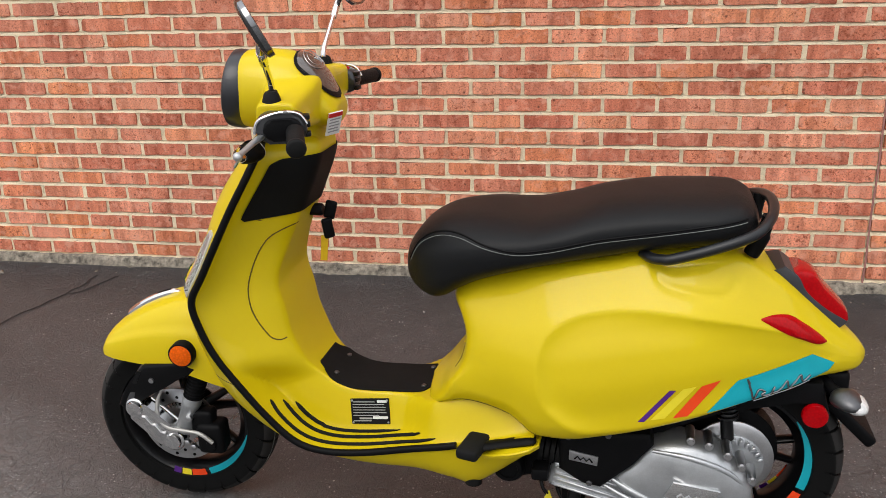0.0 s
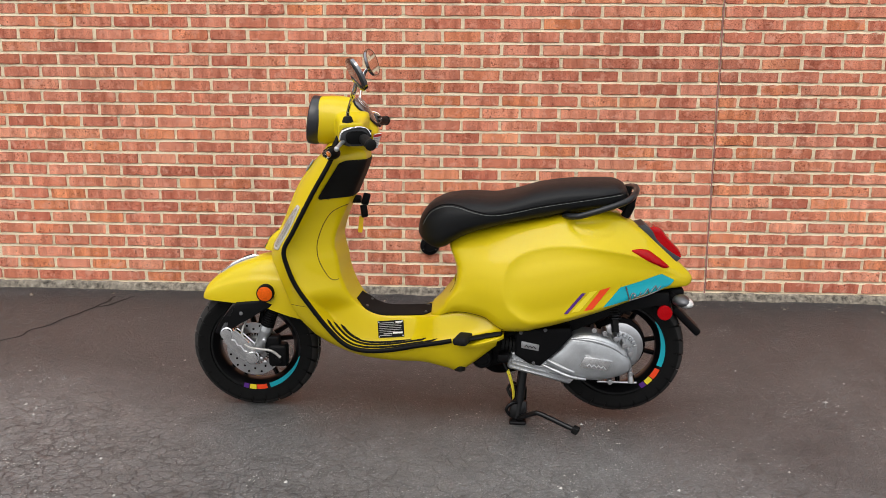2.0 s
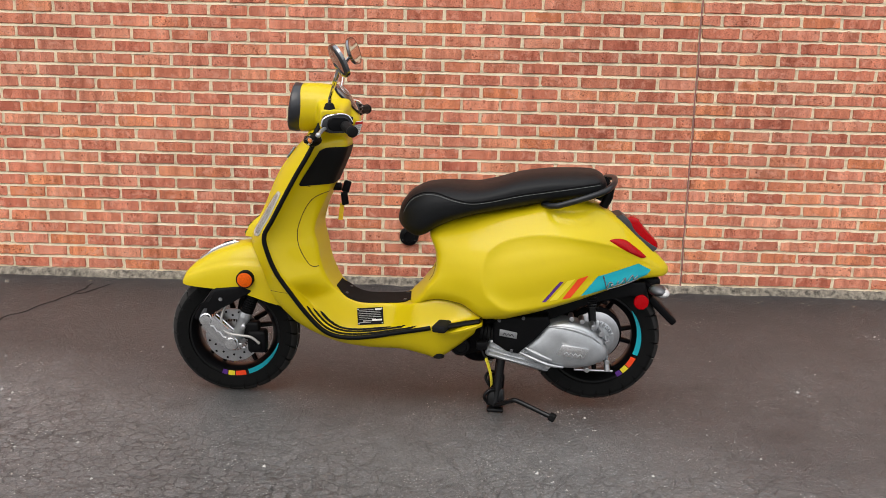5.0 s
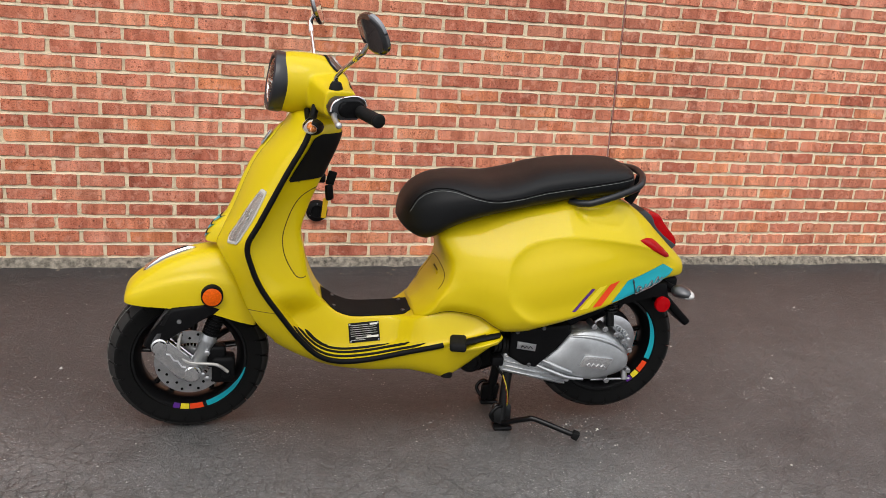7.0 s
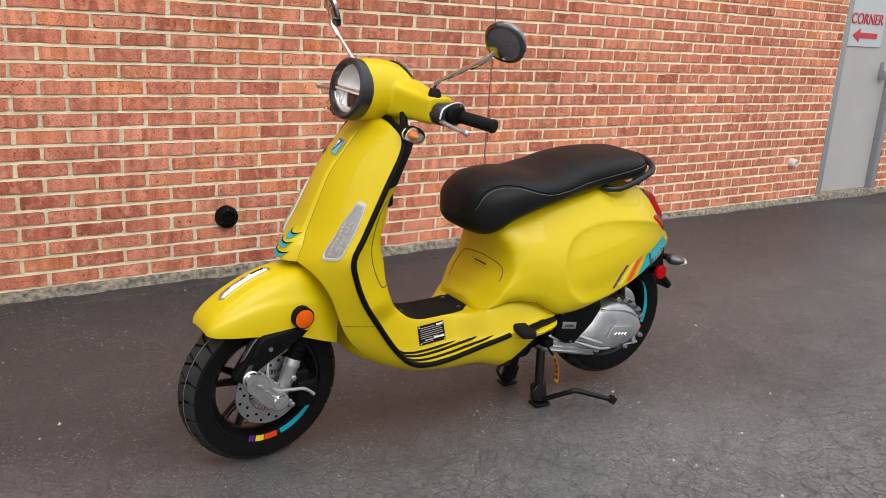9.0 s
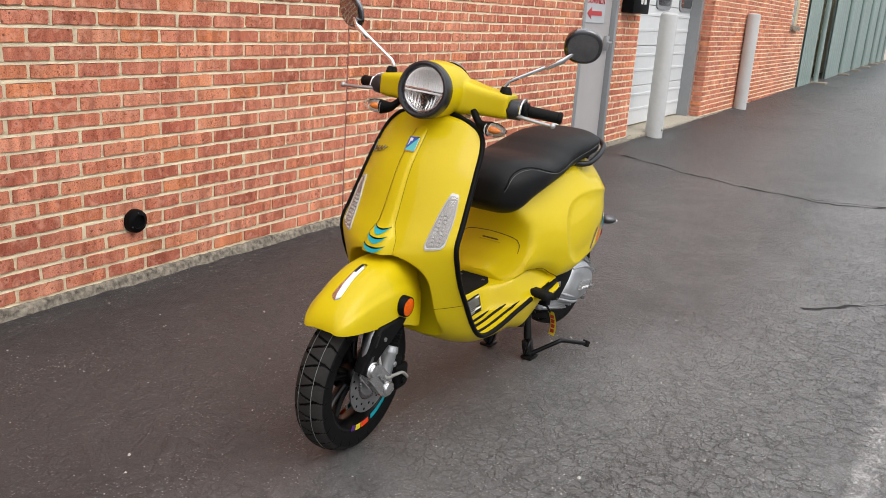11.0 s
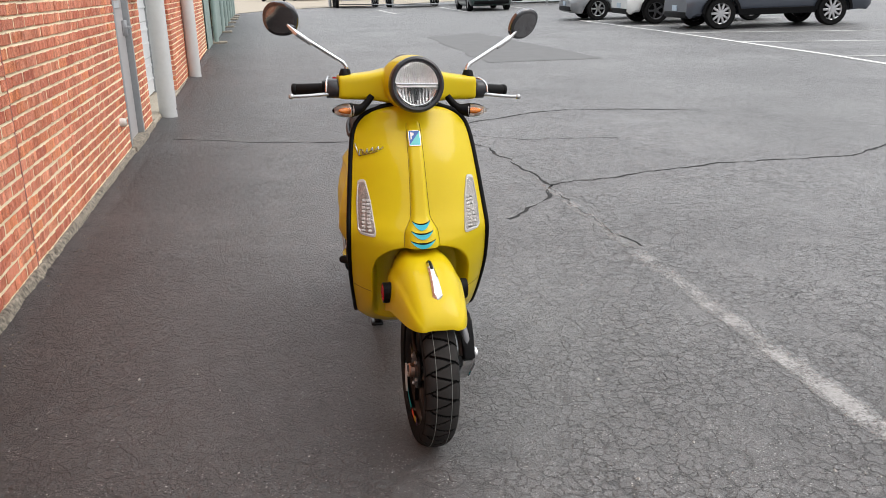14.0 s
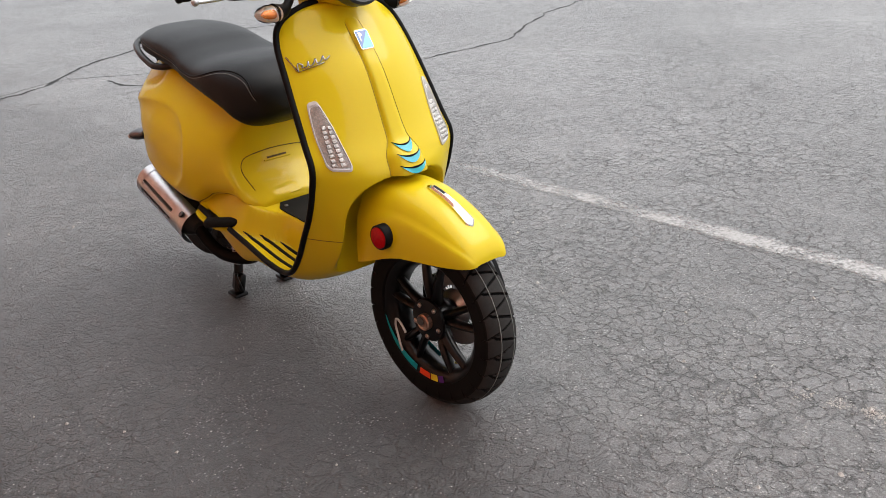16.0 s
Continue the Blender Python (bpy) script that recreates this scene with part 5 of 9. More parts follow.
# -- apron, floor and knee box: one shell, from stations of edge, width, outer and inner line --
ST = [
    (-0.335, 0.958, 0.050, -0.360, 0.962, -0.300, 0.955),
    (-0.330, 0.946, 0.118, -0.372, 0.947, -0.262, 0.943),
    (-0.326, 0.920, 0.157, -0.388, 0.920, -0.235, 0.922),
    (-0.342, 0.880, 0.178, -0.420, 0.880, -0.240, 0.880),
    (-0.385, 0.803, 0.190, -0.485, 0.803, -0.272, 0.803),
    (-0.450, 0.676, 0.203, -0.568, 0.676, -0.320, 0.690),
    (-0.480, 0.615, 0.208, -0.607, 0.615, -0.338, 0.625),
    (-0.468, 0.555, 0.209, -0.622, 0.568, -0.326, 0.565),
    (-0.440, 0.491, 0.208, -0.575, 0.465, -0.313, 0.500),
    (-0.393, 0.422, 0.204, -0.513, 0.380, -0.282, 0.432),
    (-0.340, 0.351, 0.197, -0.440, 0.320, -0.238, 0.390),
    (-0.285, 0.297, 0.192, -0.350, 0.270, -0.200, 0.372),
    (-0.225, 0.277, 0.188, -0.255, 0.236, -0.165, 0.366),
    (-0.140, 0.281, 0.186, -0.150, 0.226, -0.120, 0.367),
    (-0.031, 0.302, 0.184, -0.030, 0.224, -0.030, 0.374),
    (0.050, 0.317, 0.183, 0.050, 0.206, 0.040, 0.401),
    (0.130, 0.337, 0.183, 0.105, 0.200, 0.130, 0.414),
    (0.235, 0.367, 0.190, 0.215, 0.290, 0.235, 0.400),
]


# the front line of the leg shield lies back towards its foot
ST = [(ex, ez, w, px + 0.050 * smooth01((0.90 - pz) / 0.30) * smooth01((pz - 0.40) / 0.15), pz, bx, bz) for ex, ez, w, px, pz, bx, bz in ST]


def stations(per):
    out = []
    for i in range(len(ST) - 1):
        p0, p1, p2, p3 = (ST[max(0, i - 1)], ST[i], ST[i + 1], ST[min(len(ST) - 1, i + 2)])
        for k in range(per):
            t = k / per
            out.append([0.5 * ((2 * b) + (c - a) * t + (2 * a - 5 * b + 4 * c - d) * t * t + (3 * b - a - 3 * c + d) * t ** 3) for a, b, c, d in zip(p0, p1, p2, p3)])
    out.append(list(ST[-1]))
    return out


def apron_point(s, v):
    ex, ez, w, px, pz, bx, bz = s
    p = 2.3 if ez > 0.5 else 2.3 + 2.2 * smooth01((0.5 - ez) / 0.2) + 5.0 * smooth01((ex + 0.27) / 0.2)
    g = 1 - abs(v) ** p
    x, y, z = ex + (px - ex) * g, w * v, ez + (pz - ez) * g
    if z < 0.60 and ex < -0.2:
        q = ((abs(y) / 0.142) ** 2.6 + (max(0.0, z - 0.47) / 0.104) ** 2.6) ** (1 / 2.6)
        k = smooth01((1.05 - q) / 0.17)
        x += (max(x, -0.405) - x) * k
    return Vector((x, y, z))


def inner_point(s, v):
    ex, ez, w, px, pz, bx, bz = s
    low = smooth01((0.47 - ez) / 0.10)
    top = smooth01((ez - 0.60) / 0.12)
    back = smooth01((ex + 0.09) / 0.13)
    c0, c1 = 0.965 - 0.445 * low + 0.44 * back, 0.66 - 0.30 * low - 0.14 * top + 0.36 * back - 0.26 * (1 - low) * (1 - back)
    g = smooth01((c0 - abs(v)) / (c0 - c1))
    return Vector((ex + (bx - ex) * g, w * v, ez + (bz - ez) * g))


SS = stations(7)
NV = 150
SF = stations(18)
bm = bmesh.new()
vs = [-1 + 2 * k / NV for k in range(NV + 1)]
vs = [math.copysign(abs(v) ** 0.9, v) for v in vs]
grid_faces(bm, [[apron_point(s, v) for v in vs] for s in SF])
front_body = part("front_apron", bm, YELLOW, scooter, "glossy yellow steel leg shield and floor", 75)
atree = tree_of(front_body)
bm = bmesh.new()
grid_faces(bm, [[inner_point(s, v) for v in vs] for s in SS], flip=True)
knee = part("knee_panel", bm, YELLOW, scooter, "yellow inner leg shield with glove box", 48)
ktree = tree_of(knee)

# black rubber edging round the leg shield
bm = bmesh.new()
edge = [Vector((s[0], -s[2], s[1])) for s in SS[6:-12]]
line = edge[::-1] + [Vector((-0.331, y, 0.951 + 0.014 * (1 - (y / 0.115) ** 2))) for y in (-0.085, -0.045, 0, 0.045, 0.085)] + [Vector((p.x, -p.y, p.z)) for p in edge]
tube(bm, [p + Vector((0, 0.0, 0)) for p in line], 0.0078, 10)
part("edge_trim", bm, BLACKP, scooter, "black rubber edging of the leg shield")
# glove box lid outline, on the knee panel's flank and face
for s in (-1, 1):
    bm = bmesh.new()
    pts = [(-0.292, 0.752), (-0.315, 0.745), (-0.340, 0.731), (-0.359, 0.707), (-0.376, 0.670), (-0.388, 0.625), (-0.386, 0.585), (-0.374, 0.549), (-0.354, 0.513), (-0.343, 0.502), (-0.332, 0.498), (-0.322, 0.500)]
    tube(bm, side_line(ktree, pts, s, 0.0), 0.0016, 6)
    part("glove_box_gap", bm, SEAM, knee, "panel gap round the glove box lid")
# black upper panel behind the leg shield, wrapped round the column
def wrap_panel(z1, z0, front, n=16, m=28, lift=0.003):
    bm = bmesh.new()
    rows = []
    use = [s for s in SF if z0 <= s[6] <= z1 and s[1] > 0.5]
    for s in use:
        t = (s[6] - z0) / (z1 - z0)
        vm = front(t)
        vm -= 0.10 * max(0.0, abs(2 * t - 1) - 0.80) ** 2 / 0.04
        row = []
        for j in range(m + 1):
            v = vm * (-1 + 2 * j / m)
            p = inner_point(s, v)
            hit, nor, _, _ = ktree.find_nearest(p)
            nor = nor if nor.x > 0 or nor.y * p.y > 0 else -nor
            row.append(p + nor * lift)
        rows.append(row)
    grid_faces(bm, rows)
    return bm


bm = wrap_panel(0.905, 0.775, lambda t: 0.80 - 0.05 * t)
part("upper_panel", bm, plain("gloss_black_panel", (0.004, 0.004, 0.0045), 0.6, vary=0.2, spec=0.15), scooter, "gloss black upper panel behind the leg shield", 70)
# rubber tunnel mat
bm = bmesh.new()
rows = []
for i in range(31):
    x = -0.270 + 0.262 * i / 30
    hw = 0.050 + 0.022 * smooth01((x + 0.27) / 0.03) - 0.006 * smooth01((x + 0.24) / 0.12) - 0.014 * smooth01((x + 0.03) / 0.02)
    row = []
    for j in range(17):
        y = (-1 + 2 * j / 16) * hw
        hit, nor, _, _ = ktree.ray_cast(Vector((x, y, 0.60)), Vector((0, 0, -1)))
        row.append((hit or Vector((x, y, 0.37))) + Vector((0, 0, 0.004)))
    rows.append(row)
grid_faces(bm, rows)
r = bmesh.ops.extrude_face_region(bm, geom=bm.faces[:])
bmesh.ops.translate(bm, vec=(0, 0, -0.008), verts=[v for v in r["geom"] if isinstance(v, bmesh.types.BMVert)])
mat_ = part("tunnel_mat", bm, RUBBER, scooter, "black rubber mat on the centre tunnel")
for x, y in ((-0.235, -0.045), (-0.235, 0.045), (-0.03, -0.045), (-0.03, 0.045)):
    hit, nor, _, _ = ktree.ray_cast(Vector((x, y, 0.60)), Vector((0, 0, -1)))
    bm = bmesh.new()
    lathe(bm, [(0.006, 0.003), (0.006, 0.006), (0.0045, 0.0075), (0.0, 0.0075)], axis="z", at=hit, seg=14)
    part("screw", bm, DARKST, mat_, "dark screw")


# floor strips
for s in (-1, 1):
    for line in (
        [(-0.354, 0.150, 0.368), (-0.337, 0.159, 0.347), (-0.323, 0.161, 0.332), (-0.290, 0.160, 0.301), (-0.228, 0.156, 0.277), (-0.160, 0.154, 0.279), (-0.060, 0.155, 0.296), (0.026, 0.160, 0.319)],
        [(-0.340, 0.117, 0.351), (-0.310, 0.123, 0.318), (-0.272, 0.125, 0.290), (-0.225, 0.125, 0.277), (-0.148, 0.124, 0.280), (-0.069, 0.125, 0.294), (-0.013, 0.132, 0.311)],
        [(-0.318, 0.098, 0.338), (-0.291, 0.100, 0.309), (-0.261, 0.100, 0.290), (-0.221, 0.100, 0.279), (-0.158, 0.100, 0.280), (-0.072, 0.102, 0.296)],
    ):
        bm = bmesh.new()
        pts = []
        for p in spline([(x, s * y, z) for x, y, z in line], 7):
            h, nr, _, _ = ktree.find_nearest(p)
            pts.append(h + nr * (0.001 if nr.z > 0 else -0.001))
        n = len(pts)
        tube(bm, pts, [0.0046 * min(1, (k + 1) / 4, (n - k) / 5) for k in range(n)], 8)
        part("floor_strip", bm, RUBBER, scooter, "narrow black rubber strip on the floor board")
    # passenger foot peg on the yellow wing of the floor board
    bm = bmesh.new()
    # the pad on one flank is swung out, the other lies along the edge
    turn = radians(44 if s > 0 else -12)
    long, wide = (0.056, 0.017) if s > 0 else (0.024, 0.044)
    box(bm, (-long, -wide, -0.012), (long, wide, 0.013), 0.009, 3, m=Matrix.Translation((0.105 if s > 0 else 0.112, s * (0.183 if s > 0 else 0.196), 0.334)) @ Matrix.Rotation(turn, 4, "Z"))
    peg = part("foot_peg", bm, RUBBER, scooter, "black rubber passenger foot peg")
    bm = bmesh.new()
    tube(bm, spline([(0.130, s * 0.196, 0.335), (0.165, s * 0.188, 0.340), (0.205, s * 0.186, 0.349), (0.238, s * 0.183, 0.356)], 4), [0.015] * 6 + [0.016] * 6 + [0.009], 10, flat=0.55)
    part("peg_bracket", bm, BLACKP, peg, "black peg bracket")
    bm = bmesh.new()
    top = [(0.060, 0.172, 0.316), (0.142, 0.199, 0.317), (0.180, 0.212, 0.331), (0.206, 0.216, 0.341), (0.228, 0.210, 0.347), (0.245, 0.190, 0.350), (0.245, 0.150, 0.350), (0.100, 0.140, 0.330)]
    if s > 0:
        top = top[::-1]
    rings = [[Vector((x, s * y, z)) + Vector((0, -s * inn, dz)) for x, y, z in top] for dz, inn in ((-0.012, 0.004), (-0.003, 0.0), (0.0, 0.002))]
    grid_faces(bm, rings, closed=True, caps=(True, True))
    part("floor_wing", bm, YELLOW, scooter, "yellow rear wing of the floor board", 30)

# -- rear body --
ZT = [(0.0, 0.402), (0.030, 0.425), (0.052, 0.455), (0.066, 0.510), (0.074, 0.570), (0.090, 0.635), (0.120, 0.668), (0.245, 0.702), (0.360, 0.724), (0.435, 0.742), (0.550, 0.748), (0.610, 0.733), (0.680, 0.692), (0.740, 0.640), (0.810, 0.580), (0.845, 0.551), (0.860, 0.536), (0.867, 0.525), (0.869, 0.518)]
ZB = [(0.0, 0.365), (0.030, 0.385), (0.054, 0.398), (0.110, 0.407), (0.174, 0.398), (0.245, 0.361), (0.300, 0.364), (0.370, 0.381), (0.520, 0.427), (0.700, 0.483), (0.774, 0.499), (0.840, 0.500), (0.860, 0.505), (0.867, 0.511), (0.869, 0.516)]
WD = [(0.0, 0.098), (0.030, 0.136), (0.070, 0.158), (0.120, 0.176), (0.200, 0.202), (0.300, 0.219), (0.420, 0.224), (0.520, 0.213), (0.620, 0.181), (0.700, 0.143), (0.780, 0.094), (0.830, 0.062), (0.852, 0.040), (0.863, 0.020), (0.867, 0.010), (0.869, 0.002)]
SEC = [(0.0, 0.80), (0.05, 0.92), (0.16, 0.985), (0.32, 1.0), (0.50, 0.965), (0.66, 0.875), (0.80, 0.735), (0.91, 0.60), (0.97, 0.52), (1.0, 0.45)]


OVAL = [(p.x, p.z) for p in spline([(x, 0, z) for x, z in ((0.276, 0.432), (0.250, 0.462), (0.239, 0.516), (0.248, 0.575), (0.284, 0.616), (0.344, 0.640), (0.420, 0.653), (0.503, 0.650), (0.585, 0.638), (0.660, 0.620), (0.740, 0.590), (0.800, 0.560), (0.815, 0.540), (0.760, 0.512), (0.660, 0.489), (0.520, 0.447), (0.420, 0.419), (0.330, 0.404))], 5, True)]


def bulge(x, z):
    """How far a spot lies inside the oval side panel: 0 on its crisp rim, 1 well inside."""
    inside, best = False, 1e9
    for (ax, az), (bx, bz) in zip(OVAL, OVAL[1:] + OVAL[:1]):
        if (az > z) != (bz > z) and x < ax + (z - az) / (bz - az) * (bx - ax):
            inside = not inside
        dx, dz = bx - ax, bz - az
        t = min(1.0, max(0.0, ((x - ax) * dx + (z - az) * dz) / (dx * dx + dz * dz)))
        best = min(best, (x - ax - t * dx) ** 2 + (z - az - t * dz) ** 2)
    d = math.sqrt(best)
    if not inside:
        return -math.exp(-d / 0.020) * 0.22
    t = min(1.0, d / 0.050)
    return 1 - (1 - t) ** 2.2 - 0.22 * (1 - t) ** 4


GRIPHOLE = [(0.452, 0.722), (0.456, 0.706), (0.475, 0.692), (0.502, 0.687), (0.545, 0.681), (0.575, 0.679), (0.592, 0.686), (0.600, 0.700)]


def groove(x, z):
    """The pressed groove under the grab rail."""
    best = 1e9
    for (ax, az), (bx, bz) in zip(GRIPHOLE, GRIPHOLE[1:]):
        dx, dz = bx - ax, bz - az
        t = min(1.0, max(0.0, ((x - ax) * dx + (z - az) * dz) / (dx * dx + dz * dz)))
        best = min(best, (x - ax - t * dx) ** 2 + (z - az - t * dz) ** 2)
    return smooth01(1 - math.sqrt(best) / 0.011)


WAIST = [(0.36, 0.0), (0.40, -0.008), (0.443, -0.014), (0.477, 0.0), (0.510, 0.010), (0.549, 0.007), (0.587, -0.011), (0.624, -0.035), (0.660, -0.040), (0.720, -0.040)]


def rear_ring(x):
    zt, zb, w = curve_at(ZT, x), curve_at(ZB, x), curve_at(WD, x)
    half = []
    for k in range(61):
        h = k / 60
        h = h + 0.25 * math.sin(2 * math.pi * h) / (2 * math.pi)
        z = zb + (zt - zb) * h
        y = w * curve_at(SEC, h)
        if 0.18 < x < 0.84:
            y += (0.006 - 0.0120 * bulge(x, z)) * smooth01((0.83 - x) / 0.12) * smooth01((x - 0.17) / 0.08)
        if 0.43 < x < 0.62 and z > 0.66:
            y -= 0.0045 * groove(x, z)
        half.append((y, z))
    top = [(half[-1][0] * t, zt + 0.004 * (1 - t) * smooth01((0.86 - x) / 0.05)) for t in (0.6, 0.2, -0.2, -0.6)]
    bot = [(half[0][0] * t, zb + min(0.03, 0.4 * (zt - zb))) for t in (-0.8, -0.4, 0.4, 0.8)]
    ring = [(y, z) for y, z in half] + top + [(-y, z) for y, z in half[::-1]] + bot
    # the front of the body is hollowed under the seat and flares to the floor
    near = smooth01((0.17 - x) / 0.10)
    return [Vector((x + near * curve_at(WAIST, z), y, z)) for y, z in ring]


bm = bmesh.new()
xs = [0.0, 0.008, 0.016, 0.024, 0.032, 0.040, 0.047, 0.053, 0.058, 0.062, 0.066, 0.070, 0.074, 0.080, 0.086, 0.093, 0.10, 0.11, 0.12] + [0.13 + 0.00625 * i for i in range(112)] + [0.838, 0.844, 0.849, 0.853, 0.857, 0.860, 0.863, 0.8655, 0.867, 0.868, 0.869]
grid_faces(bm, [rear_ring(x) for x in xs], closed=True, caps=(True, True))
rear = part("rear_body", bm, YELLOW, scooter, "glossy yellow rear bodywork with pressed oval side panels", 60)
rtree = tree_of(rear)

# seams and film on the flanks
for s in (-1, 1):
    bm = bmesh.new()
    pts = [(x, curve_at(ZB, x) + 0.006) for x in (0.015, 0.03, 0.06, 0.10, 0.14, 0.175, 0.21, 0.243)]
    tube(bm, side_line(rtree, pts, s, -0.0004), 0.0018, 6)
    part("panel_gap", bm, SEAM, rear, "gap between rear body and floor")
for corners, mat, lab in (
    (((0.435, 0.438), (0.447, 0.439), (0.502, 0.508), (0.490, 0.508)), PURPLE, "purple stripe"),
    (((0.458, 0.443), (0.484, 0.448), (0.539, 0.517), (0.514, 0.511)), LEMON, "pale yellow stripe"),
    (((0.499, 0.449), (0.526, 0.454), (0.582, 0.527), (0.548, 0.517)), REDF, "orange red stripe"),
    (((0.560, 0.460), (0.750, 0.506), (0.750, 0.556), (0.613, 0.523)), TEAL, "teal stripe"),
    (((0.750, 0.506), (0.784, 0.517), (0.796, 0.531), (0.750, 0.556)), TEAL, "tip of the teal stripe"),
):
    bm = bmesh.new()
    side_patch(bm, rtree, corners, 16, 8)
    part("stripe", bm, mat, rear, lab + " on the flank")
# side script in metal, a plain wavy mark
bm = bmesh.new()
pts = [(0.617, 0.505), (0.612, 0.515), (0.620, 0.492), (0.626, 0.474), (0.634, 0.492), (0.646, 0.487), (0.640, 0.482), (0.655, 0.481), (0.664, 0.495), (0.660, 0.485), (0.675, 0.489), (0.686, 0.503), (0.690, 0.490), (0.700, 0.497), (0.712, 0.510), (0.716, 0.498), (0.730, 0.507)]
tube(bm, side_line(rtree, [(x + 0.018, z + 0.009) for x, z in pts], -1, 0.003, 4), 0.0020, 6)
tube(bm, side_line(rtree, [(0.644, 0.479), (0.678, 0.485), (0.718, 0.496), (0.748, 0.507)], -1, 0.003, 4), 0.0014, 6)
part("side_script", bm, DCHROME, rear, "wavy metal mark on the teal stripe")
for s in (-1, 1):
    bm = bmesh.new()
    rows = []
    for k in range(19):
        t = k / 18
        x = 0.646 + 0.131 * t
        top = curve_at(((0.0, 0.645), (0.15, 0.647), (0.36, 0.643), (0.69, 0.616), (0.93, 0.590), (1.0, 0.581)), t)
        bot = curve_at(((0.0, 0.643), (0.17, 0.629), (0.38, 0.612), (0.62, 0.595), (0.93, 0.578), (1.0, 0.579)), t)
        top = max(top, bot + 0.0015)
        row = []
        for j in range(7):
            q = j / 6
            p, nr = on_side(rtree, x, bot + (top - bot) * q - 0.006, s, 0.0)
            row.append(p + nr * (0.001 + 0.005 * (4 * q * (1 - q)) ** 0.5 * math.sin(math.pi * min(1, max(0, t))) ** 0.4))
        rows.append(row)
    grid_faces(bm, rows)
    r = bmesh.ops.extrude_face_region(bm, geom=bm.faces[:])
    bmesh.ops.translate(bm, vec=(0, -s * 0.004, 0), verts=[v for v in r["geom"] if isinstance(v, bmesh.types.BMVert)])
    part("rear_side_reflector", bm, RED, rear, "long red reflector on the tail")

# -- seat --
SZT = [(-0.060, 0.668), (-0.056, 0.690), (-0.046, 0.722), (-0.008, 0.764), (0.047, 0.787), (0.112, 0.793), (0.195, 0.791), (0.275, 0.806), (0.353, 0.830), (0.472, 0.846), (0.587, 0.849), (0.622, 0.838), (0.636, 0.815), (0.641, 0.795)]
SZB = [(-0.060, 0.660), (-0.052, 0.646), (-0.025, 0.622), (0.012, 0.609), (0.040, 0.618), (0.065, 0.636), (0.127, 0.669), (0.243, 0.704), (0.359, 0.726), (0.434, 0.743), (0.550, 0.758), (0.617, 0.765), (0.641, 0.785)]
SWD = [(-0.060, 0.020), (-0.055, 0.050), (-0.040, 0.088), (-0.008, 0.122), (0.050, 0.149), (0.150, 0.166), (0.250, 0.164), (0.350, 0.153), (0.450, 0.154), (0.550, 0.148), (0.600, 0.130), (0.628, 0.095), (0.641, 0.050)]


def seat_ring(x):
    zt, zb, w = curve_at(SZT, x), curve_at(SZB, x), curve_at(SWD, x)
    h = zt - zb
    out = []
    for k in range(64):
        a = 2 * math.pi * k / 64
        ca, sa = math.cos(a), math.sin(a)
        y = w * math.copysign(abs(ca) ** 0.55, ca)
        z = zb + h * (0.5 + 0.5 * math.copysign(abs(sa) ** (0.62 if sa > 0 else 0.45), sa))
        if sa > 0:
            y *= 1 - 0.20 * abs(sa) ** 1.6
        else:
            y *= 1 - 0.10 * abs(sa)
        out.append(Vector((x, y, z)))
    return out


bm = bmesh.new()
xs = [-0.060, -0.0585, -0.056, -0.052, -0.047, -0.040, -0.030, -0.020, -0.008] + [0.004 + 0.0125 * i for i in range(48)] + [0.600, 0.610, 0.618, 0.625, 0.631, 0.636, 0.639, 0.641]
grid_faces(bm, [seat_ring(x) for x in xs], closed=True, caps=(True, True))
seat = part("seat", bm, LEATHER, scooter, "long black vinyl saddle with stitched seams", 60)
stree = tree_of(seat)
for s in (-1, 1):
    pts = [(-0.035, 0.700), (-0.012, 0.740), (0.030, 0.764), (0.080, 0.768), (0.140, 0.755), (0.195, 0.748), (0.260, 0.757), (0.350, 0.777), (0.450, 0.795), (0.550, 0.812), (0.610, 0.820)]
    for off, mat, rad, lab in ((0.0, BLACKP, 0.0022, "raised seam"), (-0.006, STITCH, 0.0008, "grey stitching")):
        bm = bmesh.new()
        tube(bm, side_line(stree, [(x, z + off) for x, z in pts], s, 0.0003), rad, 6)
        part("seam", bm, mat, seat, lab + " of the saddle")
# grab rail
bm = bmesh.new()
half = [(0.428, -0.118, 0.745), (0.444, -0.140, 0.743), (0.462, -0.152, 0.745), (0.482, -0.158, 0.749), (0.550, -0.158, 0.771), (0.620, -0.140, 0.795), (0.652, -0.095, 0.812), (0.664, -0.040, 0.820), (0.666, 0, 0.822)]
tube(bm, spline(half + [(x, -y, z) for x, y, z in half[-2::-1]], 8), 0.0102, 14)
rail = part("grab_rail", bm, plain("satin_black_rail", (0.014, 0.015, 0.017), 0.35, metal=0.3), scooter, "satin black tubular grab rail")
for s in (-1, 1):
    bm = bmesh.new()
    tube(bm, spline([(0.652, s * 0.075, 0.815), (0.645, s * 0.070, 0.775), (0.628, s * 0.066, 0.735)], 6), [0.012] * 6 + [0.015] * 7, 10)
    part("rail_bracket", bm, BLACKP, rail, "black rail bracket")

# the bar itself is turned a little further than the wheel
STEER = Matrix.Translation(TOPJ) @ Matrix.Rotation(radians(6.2), 4, AXIS) @ Matrix.Translation(-TOPJ)

